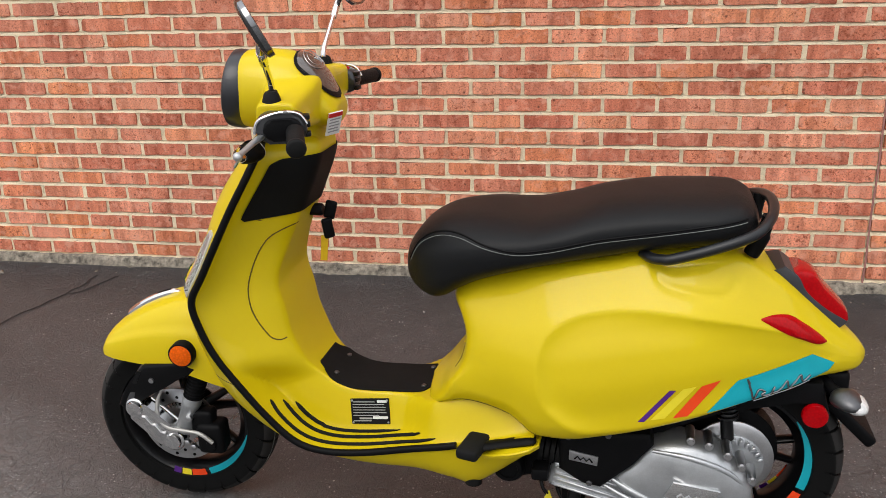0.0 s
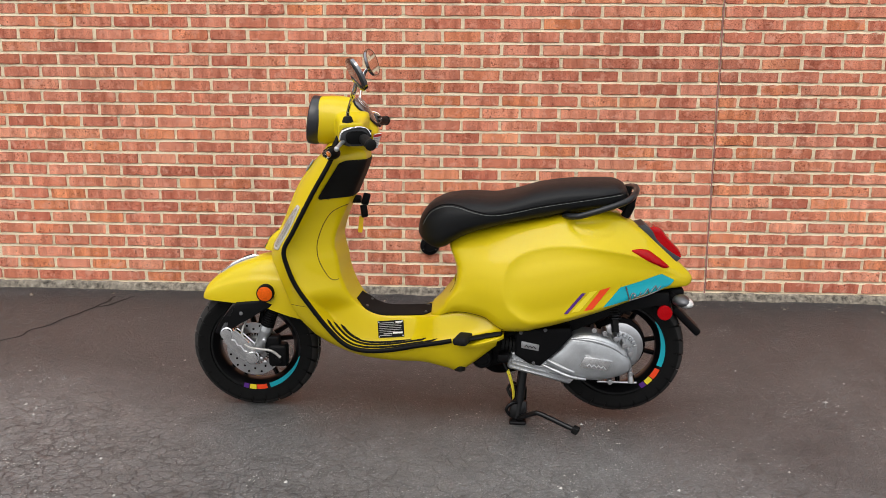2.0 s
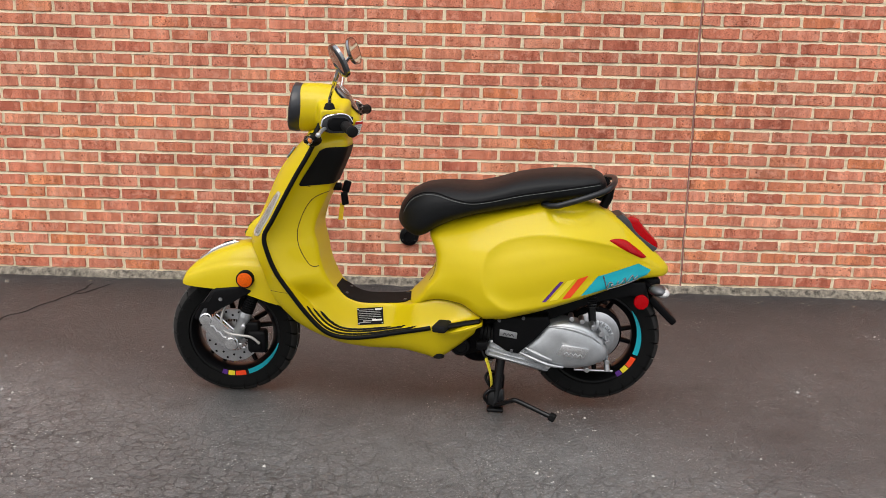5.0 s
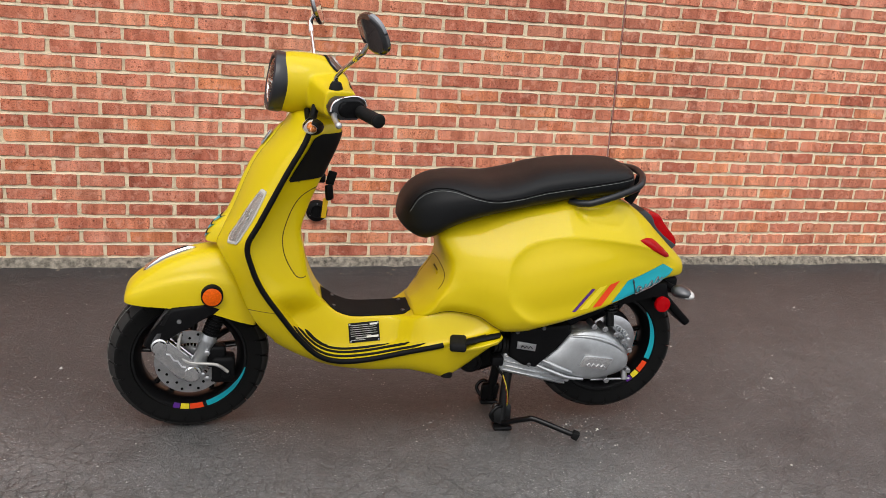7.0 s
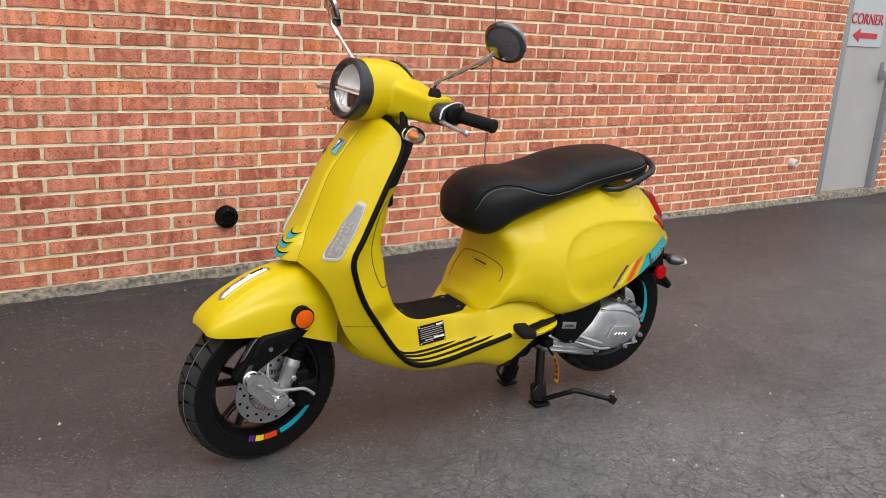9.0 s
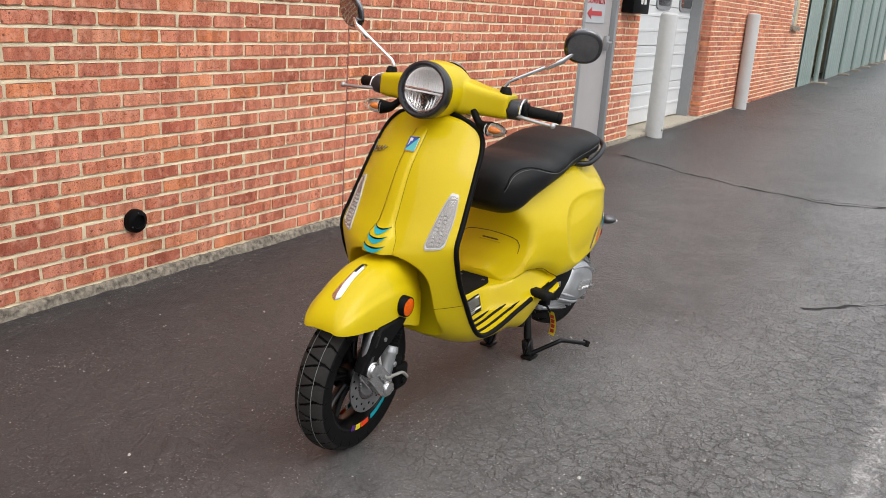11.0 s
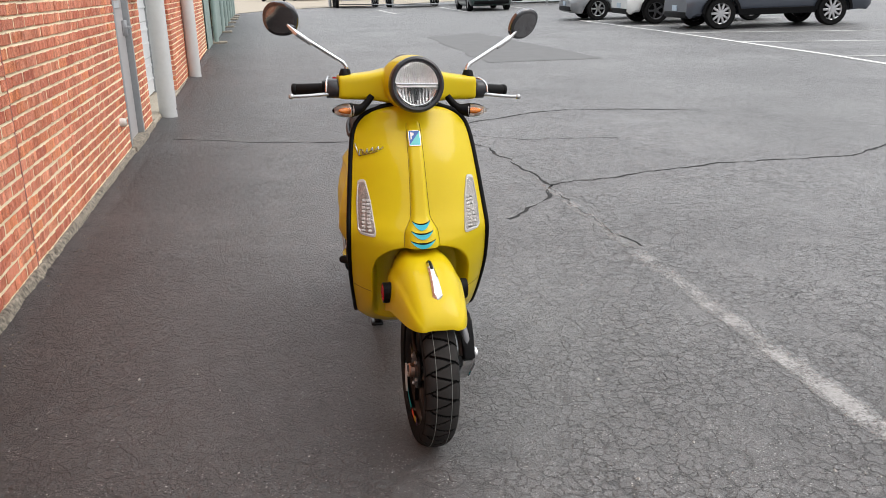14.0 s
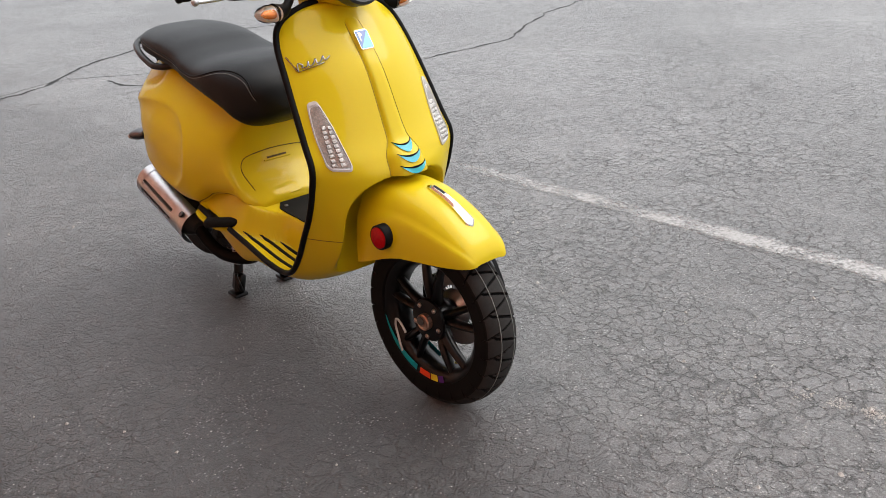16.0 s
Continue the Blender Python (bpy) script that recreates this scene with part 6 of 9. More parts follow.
# -- headset: lamp housing, bar arms and neck, fused into one smooth cover --
HX = [(-0.412, 1.030, 0.0730, 0.0745), (-0.400, 1.030, 0.0775, 0.0785), (-0.370, 1.028, 0.0820, 0.0820), (-0.330, 1.028, 0.0845, 0.0810), (-0.280, 1.026, 0.0830, 0.0740), (-0.240, 1.008, 0.0780, 0.0560), (-0.212, 0.988, 0.0660, 0.0330), (-0.200, 0.980, 0.0520, 0.0200)]


def ellipse_ring(fn, n=40, power=0.85):
    out = []
    for k in range(n):
        a = 2 * math.pi * k / n
        out.append(fn(math.copysign(abs(math.cos(a)) ** power, math.cos(a)), math.copysign(abs(math.sin(a)) ** power, math.sin(a))))
    return out


bm = bmesh.new()
rows = []
for i in range(29):
    x = -0.412 + 0.212 * i / 28
    z, ry, rz = curve_at(HX, x)
    rows.append(ellipse_ring(lambda c, s: Vector((x + (z + s * rz - 1.030) * 0.14 * smooth01((-0.30 - x) / 0.1), c * ry, z + s * rz)), 44, 0.92))
hole = [ellipse_ring(lambda c, s: Vector((x + s * r * 0.14, c * r, 1.030 + s * r)), 44, 1.0) for x, r in ((-0.345, 0.055), (-0.352, 0.0685), (-0.412, 0.0700))]
grid_faces(bm, hole + rows, closed=True, caps=(True, True))
for s in (-1, 1):
    AR = [(0.0, -0.285, 1.014, 0.060, 0.056), (0.07, -0.284, 1.014, 0.057, 0.050), (0.11, -0.281, 1.012, 0.050, 0.043), (0.15, -0.278, 1.010, 0.045, 0.039), (0.205, -0.274, 1.008, 0.041, 0.036), (0.214, -0.274, 1.008, 0.039, 0.034)]
    rows = []
    for i in range(24):
        y = 0.214 * i / 23
        cx, cz, rx, rz = curve_at(AR, y)
        rows.append(ellipse_ring(lambda c, q: Vector((cx + c * rx, s * y, cz + q * rz)), 32, 0.42))
    grid_faces(bm, rows, closed=True, caps=(True, True))
rows = []
for i in range(9):
    t = i / 8
    rows.append(ellipse_ring(lambda c, q: Vector((-0.305 + 0.025 * t + c * (0.062 - 0.016 * t), q * (0.070 - 0.008 * t), 0.985 - 0.068 * t)), 32, 0.9))
grid_faces(bm, rows, closed=True, caps=(True, True))
headset = steered(part("headset", bm, YELLOW, scooter, "glossy yellow handlebar cover with round headlamp"))
fuse = headset.modifiers.new("fuse", "REMESH")
fuse.mode, fuse.voxel_size, fuse.use_smooth_shade = "VOXEL", 0.0035, True
ease = headset.modifiers.new("ease", "SMOOTH")
ease.factor, ease.iterations = 0.5, 9

HEAD = pose(-0.417, 0, 1.029, 0, 8, 0)
bm = bmesh.new()
lathe(bm, [(0.078, 0.026), (0.0815, 0.018), (0.0820, -0.004), (0.0800, -0.012), (0.0740, -0.016), (0.0680, -0.014), (0.0655, -0.006), (0.0655, 0.030)], axis="x", seg=72)
ring = part("headlamp_ring", bm, plain("satin_dark_blue_black", (0.012, 0.013, 0.018), 0.38, coat=0.2), scooter, "satin black headlamp ring")
ring.matrix_local = STEER @ HEAD
LAMPR = 0.0650


def lamp_half(bm, up, depth, waves):
    """One half of the fluted reflector: flutes run up and down."""
    rows = []
    for i in range(97):
        y = LAMPR * 0.995 * (-1 + 2 * i / 96)
        h = math.sqrt(max(0.0, LAMPR ** 2 - y * y))
        row = []
        for j in range(13):
            z = (0.002 + (h - 0.002) * j / 12) if h > 0.003 else h * j / 12
            q = (y * y + z * z) / LAMPR ** 2
            flute = 0.0034 * abs(math.sin(y * waves * (1 + 0.25 * z / LAMPR))) * max(0.0, 1 - q ** 3)
            row.append((0.002 + depth * max(0.0, 1 - q) ** 0.7 - flute, y, up * z))
        rows.append(row)
    grid_faces(bm, rows)


bm = bmesh.new()
lamp_half(bm, 1, 0.024, 420)
part("upper_reflector", bm, REFLECT, ring, "fluted silver upper reflector", 25)
bm = bmesh.new()
lamp_half(bm, -1, 0.030, 300)
part("lower_reflector", bm, plain("dark_lamp_reflector", (0.70, 0.70, 0.69), 0.22, metal=0.9, vary=0.3, scale=60), ring, "darker fluted lower reflector", 25)
bm = bmesh.new()
box(bm, (-0.008, -0.0640, -0.0005), (0.026, 0.0640, 0.0035), 0.001, 2)
bar = part("divider", bm, CHROME, ring, "bright bar across the headlamp")
bm = bmesh.new()
box(bm, (-0.006, -0.060, -0.0080), (0.020, 0.060, -0.0025), 0.001, 2)
part("light_bar", bm, plain("white_light_guide", (0.82, 0.82, 0.80), 0.25), ring, "white light guide below the bar")
for s in (-1, 1):
    bm = bmesh.new()
    tube(bm, [(0.004 + 0.004 * math.cos(math.pi * k / 20), s * (0.020 + 0.034 * k / 20), -0.010 - 0.044 * math.sin(math.pi * (k / 20 * 0.5 + 0.5)) if k > 0 else -0.052) for k in range(21)], 0.0016, 8)
    part("cup_edge", bm, CHROME, ring, "bright edge of the lower cup")
bm = bmesh.new()
prism(bm, [(-0.010, -0.006), (0.010, -0.006), (0.004, -0.046), (-0.004, -0.046)], 0.02, pose(0, 0, 0) @ Matrix.Rotation(radians(90), 4, "Z") @ Matrix.Translation((0, -0.022, 0)), 0.002, 2)
part("centre_web", bm, BLACKG, ring, "dark web between the lower cups")
bm = bmesh.new()
tube(bm, [(-0.004, 0.0605 * math.sin(radians(a)), -0.0605 * math.cos(radians(a))) for a in range(-75, 76, 5)], 0.0028, 8)
part("rim_reflector", bm, CHROME, ring, "bright lower rim of the reflector")
bm = bmesh.new()
lathe(bm, [(0.0660, -0.005), (0.064, -0.010), (0.050, -0.015), (0.028, -0.018), (0.0, -0.019)], axis="x", seg=64)
lens = part("headlamp_glass", bm, CLEAR, ring, "clear headlamp glass")
lens.visible_shadow = False
for y in (0.150,):
    bm = bmesh.new()
    lathe(bm, [(0.0065, 0.01), (0.0065, -0.0015), (0.0, -0.001)], axis="x", at=(-0.3155, y, 1.022), seg=16)
    steered(part("bolt_hole", bm, BLACKP, scooter, "small dark bolt hole in the headset"))

# instrument glass let into the sloping back of the headset
def on_head(x, a, lift):
    z, ry, rz = curve_at(HX, x)
    slope = (curve_at(HX, x + 0.002)[0] + curve_at(HX, x + 0.002)[2] - curve_at(HX, x - 0.002)[0] - curve_at(HX, x - 0.002)[2]) / 0.004
    up = Vector((-slope * math.cos(a), math.sin(a), math.cos(a))).normalized()
    return Vector((x, ry * math.sin(a), z + rz * math.cos(a))) + up * lift


def dash_spot(t, q, size, lift):
    """t runs from the dial end to the lower end, q across."""
    x = -0.246 + 0.040 * size * math.copysign(abs(2 * t - 1) ** 0.8, 2 * t - 1)
    half = radians(50 - 12 * t) * size * max(0.0, 1 - abs(2 * t - 1) ** 2.6) ** 0.5
    return on_head(x, q * half, lift)


def dash_patch(size, edge, crown):
    bm = bmesh.new()
    grid_faces(bm, [[dash_spot(i / 22, -1 + j / 7, size, edge + crown * (1 - (j / 7 - 1) ** 2) * math.sin(math.pi * i / 22)) for j in range(15)] for i in range(23)])
    return bm


dash = steered(part("instrument_bezel", dash_patch(1.05, 0.0030, 0.0055), BLACKP, scooter, "dark instrument panel on the headset", 70))
part("instrument_glass", dash_patch(0.95, 0.0038, 0.0062), plain("tinted_instrument_glass", (0.075, 0.058, 0.050), 0.10, coat=1.0, vary=0.6, scale=30), dash, "tinted instrument glass", 70)
for r, rad in ((0.30, 0.0010), (0.21, 0.0006)):
    bm = bmesh.new()
    tube(bm, [on_head(-0.258 + 0.056 * r * math.cos(k * 0.2), 1.5 * r * math.sin(k * 0.2), 0.0105) for k in range(33)], rad, 6)
    part("dial_ring", bm, STEEL, dash, "silver ring of the dial")
bm = bmesh.new()
tube(bm, [on_head(-0.258, 0.0, 0.0106), on_head(-0.249, 0.25, 0.0106)], 0.0010, 6)
part("needle", bm, WHITEL, dash, "white needle")
# warning label on the headset
bm = bmesh.new()
box(bm, (-0.0015, -0.018, -0.026), (0.0015, 0.018, 0.026), m=pose(-0.207, -0.052, 0.966, 0, 20, -35))
lab = steered(part("warning_label", bm, WHITEL, scooter, "white warning label with a red band"))
bm = bmesh.new()
box(bm, (-0.0022, -0.018, 0.016), (0.0022, 0.018, 0.025), m=pose(-0.207, -0.052, 0.966, 0, 20, -35))
part("red_band", bm, plain("label_red", (0.55, 0.02, 0.02), 0.5), lab, "red band of the label")
for k in range(5):
    bm = bmesh.new()
    box(bm, (-0.0020, -0.014, 0.009 - 0.007 * k), (0.0020, 0.014 - 0.003 * (k % 2), 0.0115 - 0.007 * k), m=pose(-0.207, -0.052, 0.966, 0, 20, -35))
    part("text_bar", bm, plain("label_grey", (0.3, 0.3, 0.3), 0.6), lab, "line of unreadable print")

PALELENS = glass("clear_signal_plastic", (1.0, 0.93, 0.86), 0.03, 1.12)
AMBER = lens_plastic("amber_inner_lens", (0.75, 0.24, 0.04), 0.2)
# grips, switches, levers, mirrors, front turn signals


def spline_xz(pts):
    return [(p.x, p.z) for p in spline([(x, 0, z) for x, z in pts], 5)]


for s in (-1, 1):
    a, b = Vector((-0.236, s * 0.226, 0.999)), Vector((-0.198, s * 0.345, 0.991))
    bm = bmesh.new()
    tube(bm, [a.lerp(b, t) for t in (0, 0.02, 0.08, 0.10, 0.86, 0.88, 0.90, 0.96, 0.985, 1.0)], [0.016, 0.0195, 0.0195, 0.0165, 0.0165, 0.0155, 0.0175, 0.0180, 0.0165, 0.013], 24)
    steered(part("grip", bm, GRIPR, scooter, "black rubber handlebar grip"))
    bm = bmesh.new()
    c = Vector((-0.262, s * 0.216, 1.004))
    base = Matrix.Translation(c) @ Matrix.Rotation(radians(-12 * s), 4, "Z")
    prism(bm, round_rect(0.094, 0.056, 0.024), 0.040, base @ Matrix.Translation((0, -0.012 if s > 0 else -0.028, -0.002)), 0.010, 3)
    sw = steered(part("switch_box", bm, plain("satin_gunmetal", (0.045, 0.046, 0.050), 0.32, metal=0.5, vary=0.1), scooter, "dark satin switch housing"))
    bm = bmesh.new()
    rim = [base @ Vector((x, s * 0.027, z + 0.001)) for x, z in spline_xz([(-0.049, -0.010), (-0.042, 0.012), (-0.020, 0.023), (0.012, 0.028), (0.036, 0.022), (0.048, 0.004)])]
    tube(bm, rim, 0.0032, 8)
    part("bright_edge", bm, CHROME, sw, "chrome line along the housing")
    bm = bmesh.new()
    prism(bm, round_rect(0.070, 0.040, 0.017), 0.016, base @ Matrix.Translation((0.004, 0.026 if s > 0 else -0.042, -0.002)), 0.006, 3)
    part("switch_block", bm, BLACKP, sw, "black switch block")
    for k, dz in enumerate((-0.018, 0.0, 0.014)):
        bm = bmesh.new()
        box(bm, (0.038, s * 0.010 - 0.010, dz - 0.005), (0.052, s * 0.010 + 0.010, dz + 0.005), 0.003, 2, m=Matrix.Translation(c) @ Matrix.Rotation(radians(-18 * s), 4, "Z"))
        part("switch", bm, BLACKG, sw, "black switch button")
    if s > 0:
        bm = bmesh.new()
        box(bm, (0.012, -0.008, 0.018), (0.030, 0.010, 0.030), 0.004, 2, m=Matrix.Translation(c))
        part("kill_switch", bm, RED, sw, "red engine stop switch")
    bm = bmesh.new()
    lv = spline([(-0.281, s * 0.216, 0.994), (-0.292, s * 0.240, 0.989), (-0.299, s * 0.280, 0.985), (-0.301, s * 0.325, 0.982), (-0.301, s * 0.352, 0.981)], 6)
    tube(bm, lv, [0.0085 - 0.0028 * i / 24 for i in range(25)], 12, flat=0.75)
    lever = steered(part("brake_lever", bm, ALU, scooter, "silver brake lever"))
    bm = bmesh.new()
    bmesh.ops.create_uvsphere(bm, u_segments=16, v_segments=10, radius=0.0085, matrix=Matrix.Translation((-0.301, s * 0.356, 0.981)))
    part("lever_ball", bm, ALU, lever, "ball end of the lever")
    # mirror
    bm = bmesh.new()
    lathe(bm, [(0.0240, 0.998), (0.0250, 1.010), (0.0235, 1.022), (0.0180, 1.046), (0.0140, 1.058), (0.0105, 1.062)], axis="z", at=(-0.284, s * 0.196, 0), seg=20, m=Matrix.Diagonal((1, 0.82, 1, 1)))
    tube(bm, [(-0.284, s * 0.188, 1.044), (-0.284, s * 0.188, 1.052), (-0.284, s * 0.188, 1.062)], [0.0135, 0.012, 0.009], 16)
    boot = steered(part("mirror_boot", bm, GRIPR, scooter, "black rubber boot of the mirror stem"))
    bm = bmesh.new()
    tip = Vector((-0.246, -0.336, 1.158)) if s < 0 else Vector((-0.280, 0.336, 1.164))
    foot = Vector((-0.284, s * 0.189, 1.066))
    bend = foot.lerp(tip, 0.06) + Vector((0, 0, 0.008))
    st = spline([(-0.284, s * 0.188, 1.046), foot, bend], 5) + [bend.lerp(tip, k / 8) for k in range(1, 9)]
    tube(bm, st, [0.0060] * len(st), 14)
    tube(bm, [foot.lerp(tip, q) for q in (0.70, 0.715, 0.95, 0.99)], [0.0065, 0.0080, 0.0085, 0.0085], 16)
    stem_bm = bm
    cen = Vector((-0.233, -0.383, 1.204)) if s < 0 else Vector((-0.252, 0.378, 1.204))
    tube(stem_bm, [foot.lerp(tip, 0.94), tip, tip.lerp(cen, 0.30), tip.lerp(cen, 0.55)], [0.0085, 0.0080, 0.0065, 0.0050], 14)
    stem = steered(part("mirror_stem", stem_bm, CHROME, scooter, "chrome mirror stem"))
    nrm = Vector((-0.92, -0.38, -0.50)).normalized() if s < 0 else Vector((-1.0, 0.30, -0.35)).normalized()
    mm = Matrix.Translation(cen) @ nrm.to_track_quat("Y", "Z").to_matrix().to_4x4()
    bm = bmesh.new()
    rows = []
    for i in range(13):
        t = i / 12
        d, sc = (0.005 - 0.009 * min(1.0, t / 0.7), 1.0 - 0.10 * max(0.0, t - 0.7) / 0.3)
        rows.append(ellipse_ring(lambda c2, q: Vector((c2 * 0.0530 * max(sc, 0.02), d, q * 0.0520 * max(sc, 0.02))), 44, 0.88))
    grid_faces(bm, rows, closed=True)
    bmesh.ops.transform(bm, matrix=mm, verts=bm.verts)
    shell = part("mirror_shell", bm, DCHROME, stem, "chrome mirror housing")
    bm = bmesh.new()
    rows = [ellipse_ring(lambda c2, q: Vector((c2 * 0.0530 * f, -0.0035, q * 0.0520 * f)), 44, 0.88) for f in (0.905, 0.5, 0.02)]
    grid_faces(bm, rows, closed=True, caps=(False, True))
    bmesh.ops.transform(bm, matrix=mm, verts=bm.verts)
    part("mirror_glass", bm, MIRROR, stem, "flat mirror glass")
    bm = bmesh.new()
    rows = [ellipse_ring(lambda c2, q: Vector((c2 * 0.0530 * f, d, q * 0.0520 * f)), 44, 0.88) for f, d in ((1.0, 0.005), (0.985, 0.0070), (0.93, 0.0095), (0.83, 0.0115), (0.80, 0.0120))]
    grid_faces(bm, rows, closed=True)
    bmesh.ops.transform(bm, matrix=mm, verts=bm.verts)
    part("mirror_rim", bm, plain("smoked_chrome", (0.13, 0.13, 0.135), 0.12, metal=1.0, vary=0.05), stem, "bright rounded rim of the mirror", 60)
    bm = bmesh.new()
    rows = [ellipse_ring(lambda c2, q: Vector((c2 * 0.0530 * f, d, q * 0.0520 * f)), 44, 0.88) for f, d in ((0.80, 0.0120), (0.4, 0.0135), (0.02, 0.0140))]
    grid_faces(bm, rows, closed=True, caps=(False, True))
    bmesh.ops.transform(bm, matrix=mm, verts=bm.verts)
    part("mirror_face", bm, plain("dark_mirror", (0.30, 0.30, 0.31), 0.06, metal=1.0, vary=0.1), stem, "dark flat mirror face")
    # turn signal
    bm = bmesh.new()
    tube(bm, spline([(-0.322, s * 0.118, 0.985), (-0.330, s * 0.135, 0.964), (-0.337, s * 0.156, 0.948), (-0.339, s * 0.184, 0.944)], 6), [0.0105] * 8 + [0.0105 + 0.0012 * i for i in range(11)], 14)
    sig = steered(part("turn_signal", bm, BLACKP, scooter, "front turn signal on a black arm"))
    bm = bmesh.new()
    ax = Vector((-0.25, s * 1.0, 0.02)).normalized()
    q = ax.to_track_quat("Y", "Z").to_matrix().to_4x4()
    lathe(bm, [(0.0235, -0.014), (0.0225, 0.010), (0.016, 0.030), (0.007, 0.043), (0.0, 0.046)], at=(0, 0, 0), seg=28, m=Matrix.Diagonal((1.15, 1, 0.82, 1)))
    bmesh.ops.transform(bm, matrix=Matrix.Translation((-0.340, s * 0.196, 0.944)) @ q, verts=bm.verts)
    lz = part("signal_lens", bm, PALELENS, sig, "clear signal lens")
    lz.visible_shadow = False
    bm = bmesh.new()
    lathe(bm, [(0.0, -0.010), (0.0100, -0.009), (0.0105, 0.006), (0.008, 0.016), (0.004, 0.024), (0.0, 0.025)], seg=24, m=Matrix.Diagonal((1.1, 1, 0.72, 1)))
    bmesh.ops.transform(bm, matrix=Matrix.Translation((-0.340, s * 0.196, 0.943)) @ q, verts=bm.verts)
    part("signal_bulb", bm, AMBER, sig, "amber inner lens")
    bm = bmesh.new()
    lathe(bm, [(0.024, -0.014), (0.018, -0.010), (0.0, -0.008)], seg=28, m=Matrix.Diagonal((1.15, 1, 0.82, 1)))
    bmesh.ops.transform(bm, matrix=Matrix.Translation((-0.340, s * 0.196, 0.944)) @ q, verts=bm.verts)
    part("signal_reflector", bm, REFLECT, sig, "silver reflector")
    bm = bmesh.new()
    rings = []
    for d, rr in ((-0.018, 0.0185), (-0.012, 0.0245), (0.006, 0.0245), (0.022, 0.0205), (0.032, 0.0150)):
        rings.append([Vector((1.15 * rr * math.cos(a), d, 0.84 * rr * math.sin(a))) for a in (radians((98 if s < 0 else -82) + 164 * k / 12) for k in range(13))])
    grid_faces(bm, rings)
    cupm = Matrix.Translation((-0.340, s * 0.196, 0.944)) @ q
    bmesh.ops.transform(bm, matrix=cupm, verts=bm.verts)
    r = bmesh.ops.extrude_face_region(bm, geom=bm.faces[:])
    bmesh.ops.translate(bm, vec=(-0.003, 0, 0), verts=[v for v in r["geom"] if isinstance(v, bmesh.types.BMVert)])
    part("signal_shell", bm, BLACKP, sig, "black back shell of the signal")
    bm = bmesh.new()
    rings = [[Vector((1.15 * rr * math.cos(a), d, 0.82 * rr * math.sin(a))) for a in (radians((98 if s < 0 else -82) + 164 * k / 12) for k in range(13))] for d, rr in ((-0.013, 0.0205), (0.006, 0.0205), (0.022, 0.0165), (0.032, 0.0115))]
    grid_faces(bm, rings)
    bmesh.ops.transform(bm, matrix=cupm, verts=bm.verts)
    part("back_reflector", bm, REFLECT, sig, "silver back of the signal")

# -- front of the apron: centre spine, badge, vents, side lamps, script --


def on_apron(y, z, lift=0.0):
    hit, nor, _, _ = atree.ray_cast(Vector((-1.5, y, z)), Vector((1, 0, 0)))
    if hit is None:
        hit, nor, _, _ = atree.find_nearest(Vector((-0.5, y, z)))
    if nor.x > 0:
        nor = -nor
    return hit + nor * lift, nor


SPW = [(0.548, 0.046, 0.004), (0.560, 0.053, 0.022), (0.585, 0.052, 0.030), (0.620, 0.049, 0.028), (0.640, 0.038, 0.017), (0.660, 0.029, 0.011), (0.750, 0.025, 0.009), (0.850, 0.0225, 0.008), (0.905, 0.0210, 0.007), (0.917, 0.0180, 0.004), (0.922, 0.010, 0.0)]
bm = bmesh.new()
rows = []
for i in range(61):
    z = 0.548 + 0.374 * i / 60
    w, h = curve_at(SPW, z)
    row = []
    for k in range(17):
        t = -1 + 2 * k / 16
        y = w * t
        lift = -0.003 + (h + 0.003) * (1 - abs(t) ** 5)
        row.append(on_apron(y, z)[0] + Vector((-lift, 0, 0)))
    rows.append(row)
grid_faces(bm, rows)
spine = part("centre_spine", bm, YELLOW, scooter, "raised yellow centre spine of the leg shield", 60)
sptree = tree_of(spine)


def on_spine(y, z, lift):
    hit, nor, _, _ = sptree.ray_cast(Vector((-1.5, y, z)), Vector((1, 0, 0)))
    return (hit if hit else on_apron(y, z)[0]) + Vector((-lift, 0, 0))


for s in (-1, 1):
    bm = bmesh.new()
    tube(bm, [on_apron(s * curve_at(SPW, z)[0], z, 0.0)[0] for z in (0.552 + 0.36 * k / 40 for k in range(41))], 0.0007, 6)
    part("spine_gap", bm, SEAM, spine, "fine gap beside the spine")
for k, (z, w) in enumerate(((0.640, 0.026), (0.617, 0.031), (0.592, 0.035))):
    bm = bmesh.new()
    rows = []
    for i in range(17):
        t = -1 + 2 * i / 16
        y = w * t
        top = z + 0.008 * t * t + 0.001
        bot = z - 0.012 * (1 - t * t) + 0.008 * t * t
        rows.append([on_spine(y, top, 0.0008), on_spine(y, (top + bot) / 2, 0.0016), on_spine(y, bot, 0.0035)])
    grid_faces(bm, rows)
    part("vent", bm, TEAL, spine, "teal crescent vent")
    # tapered black bar paints the shadow along the vent's upper edge
    bm = bmesh.new()
    tube(bm, [on_spine(w * 1.04 * (-1 + 2 * i / 16), z + 0.008 * (-1 + 2 * i / 16) ** 2 + 0.002, 0.0012) for i in range(17)], [0.0008 + 0.0018 * (1 - abs(-1 + 2 * i / 16)) for i in range(17)], 6)
    part("vent_lip", bm, BLACKP, spine, "black bar painting the shadow in the vent's mouth")
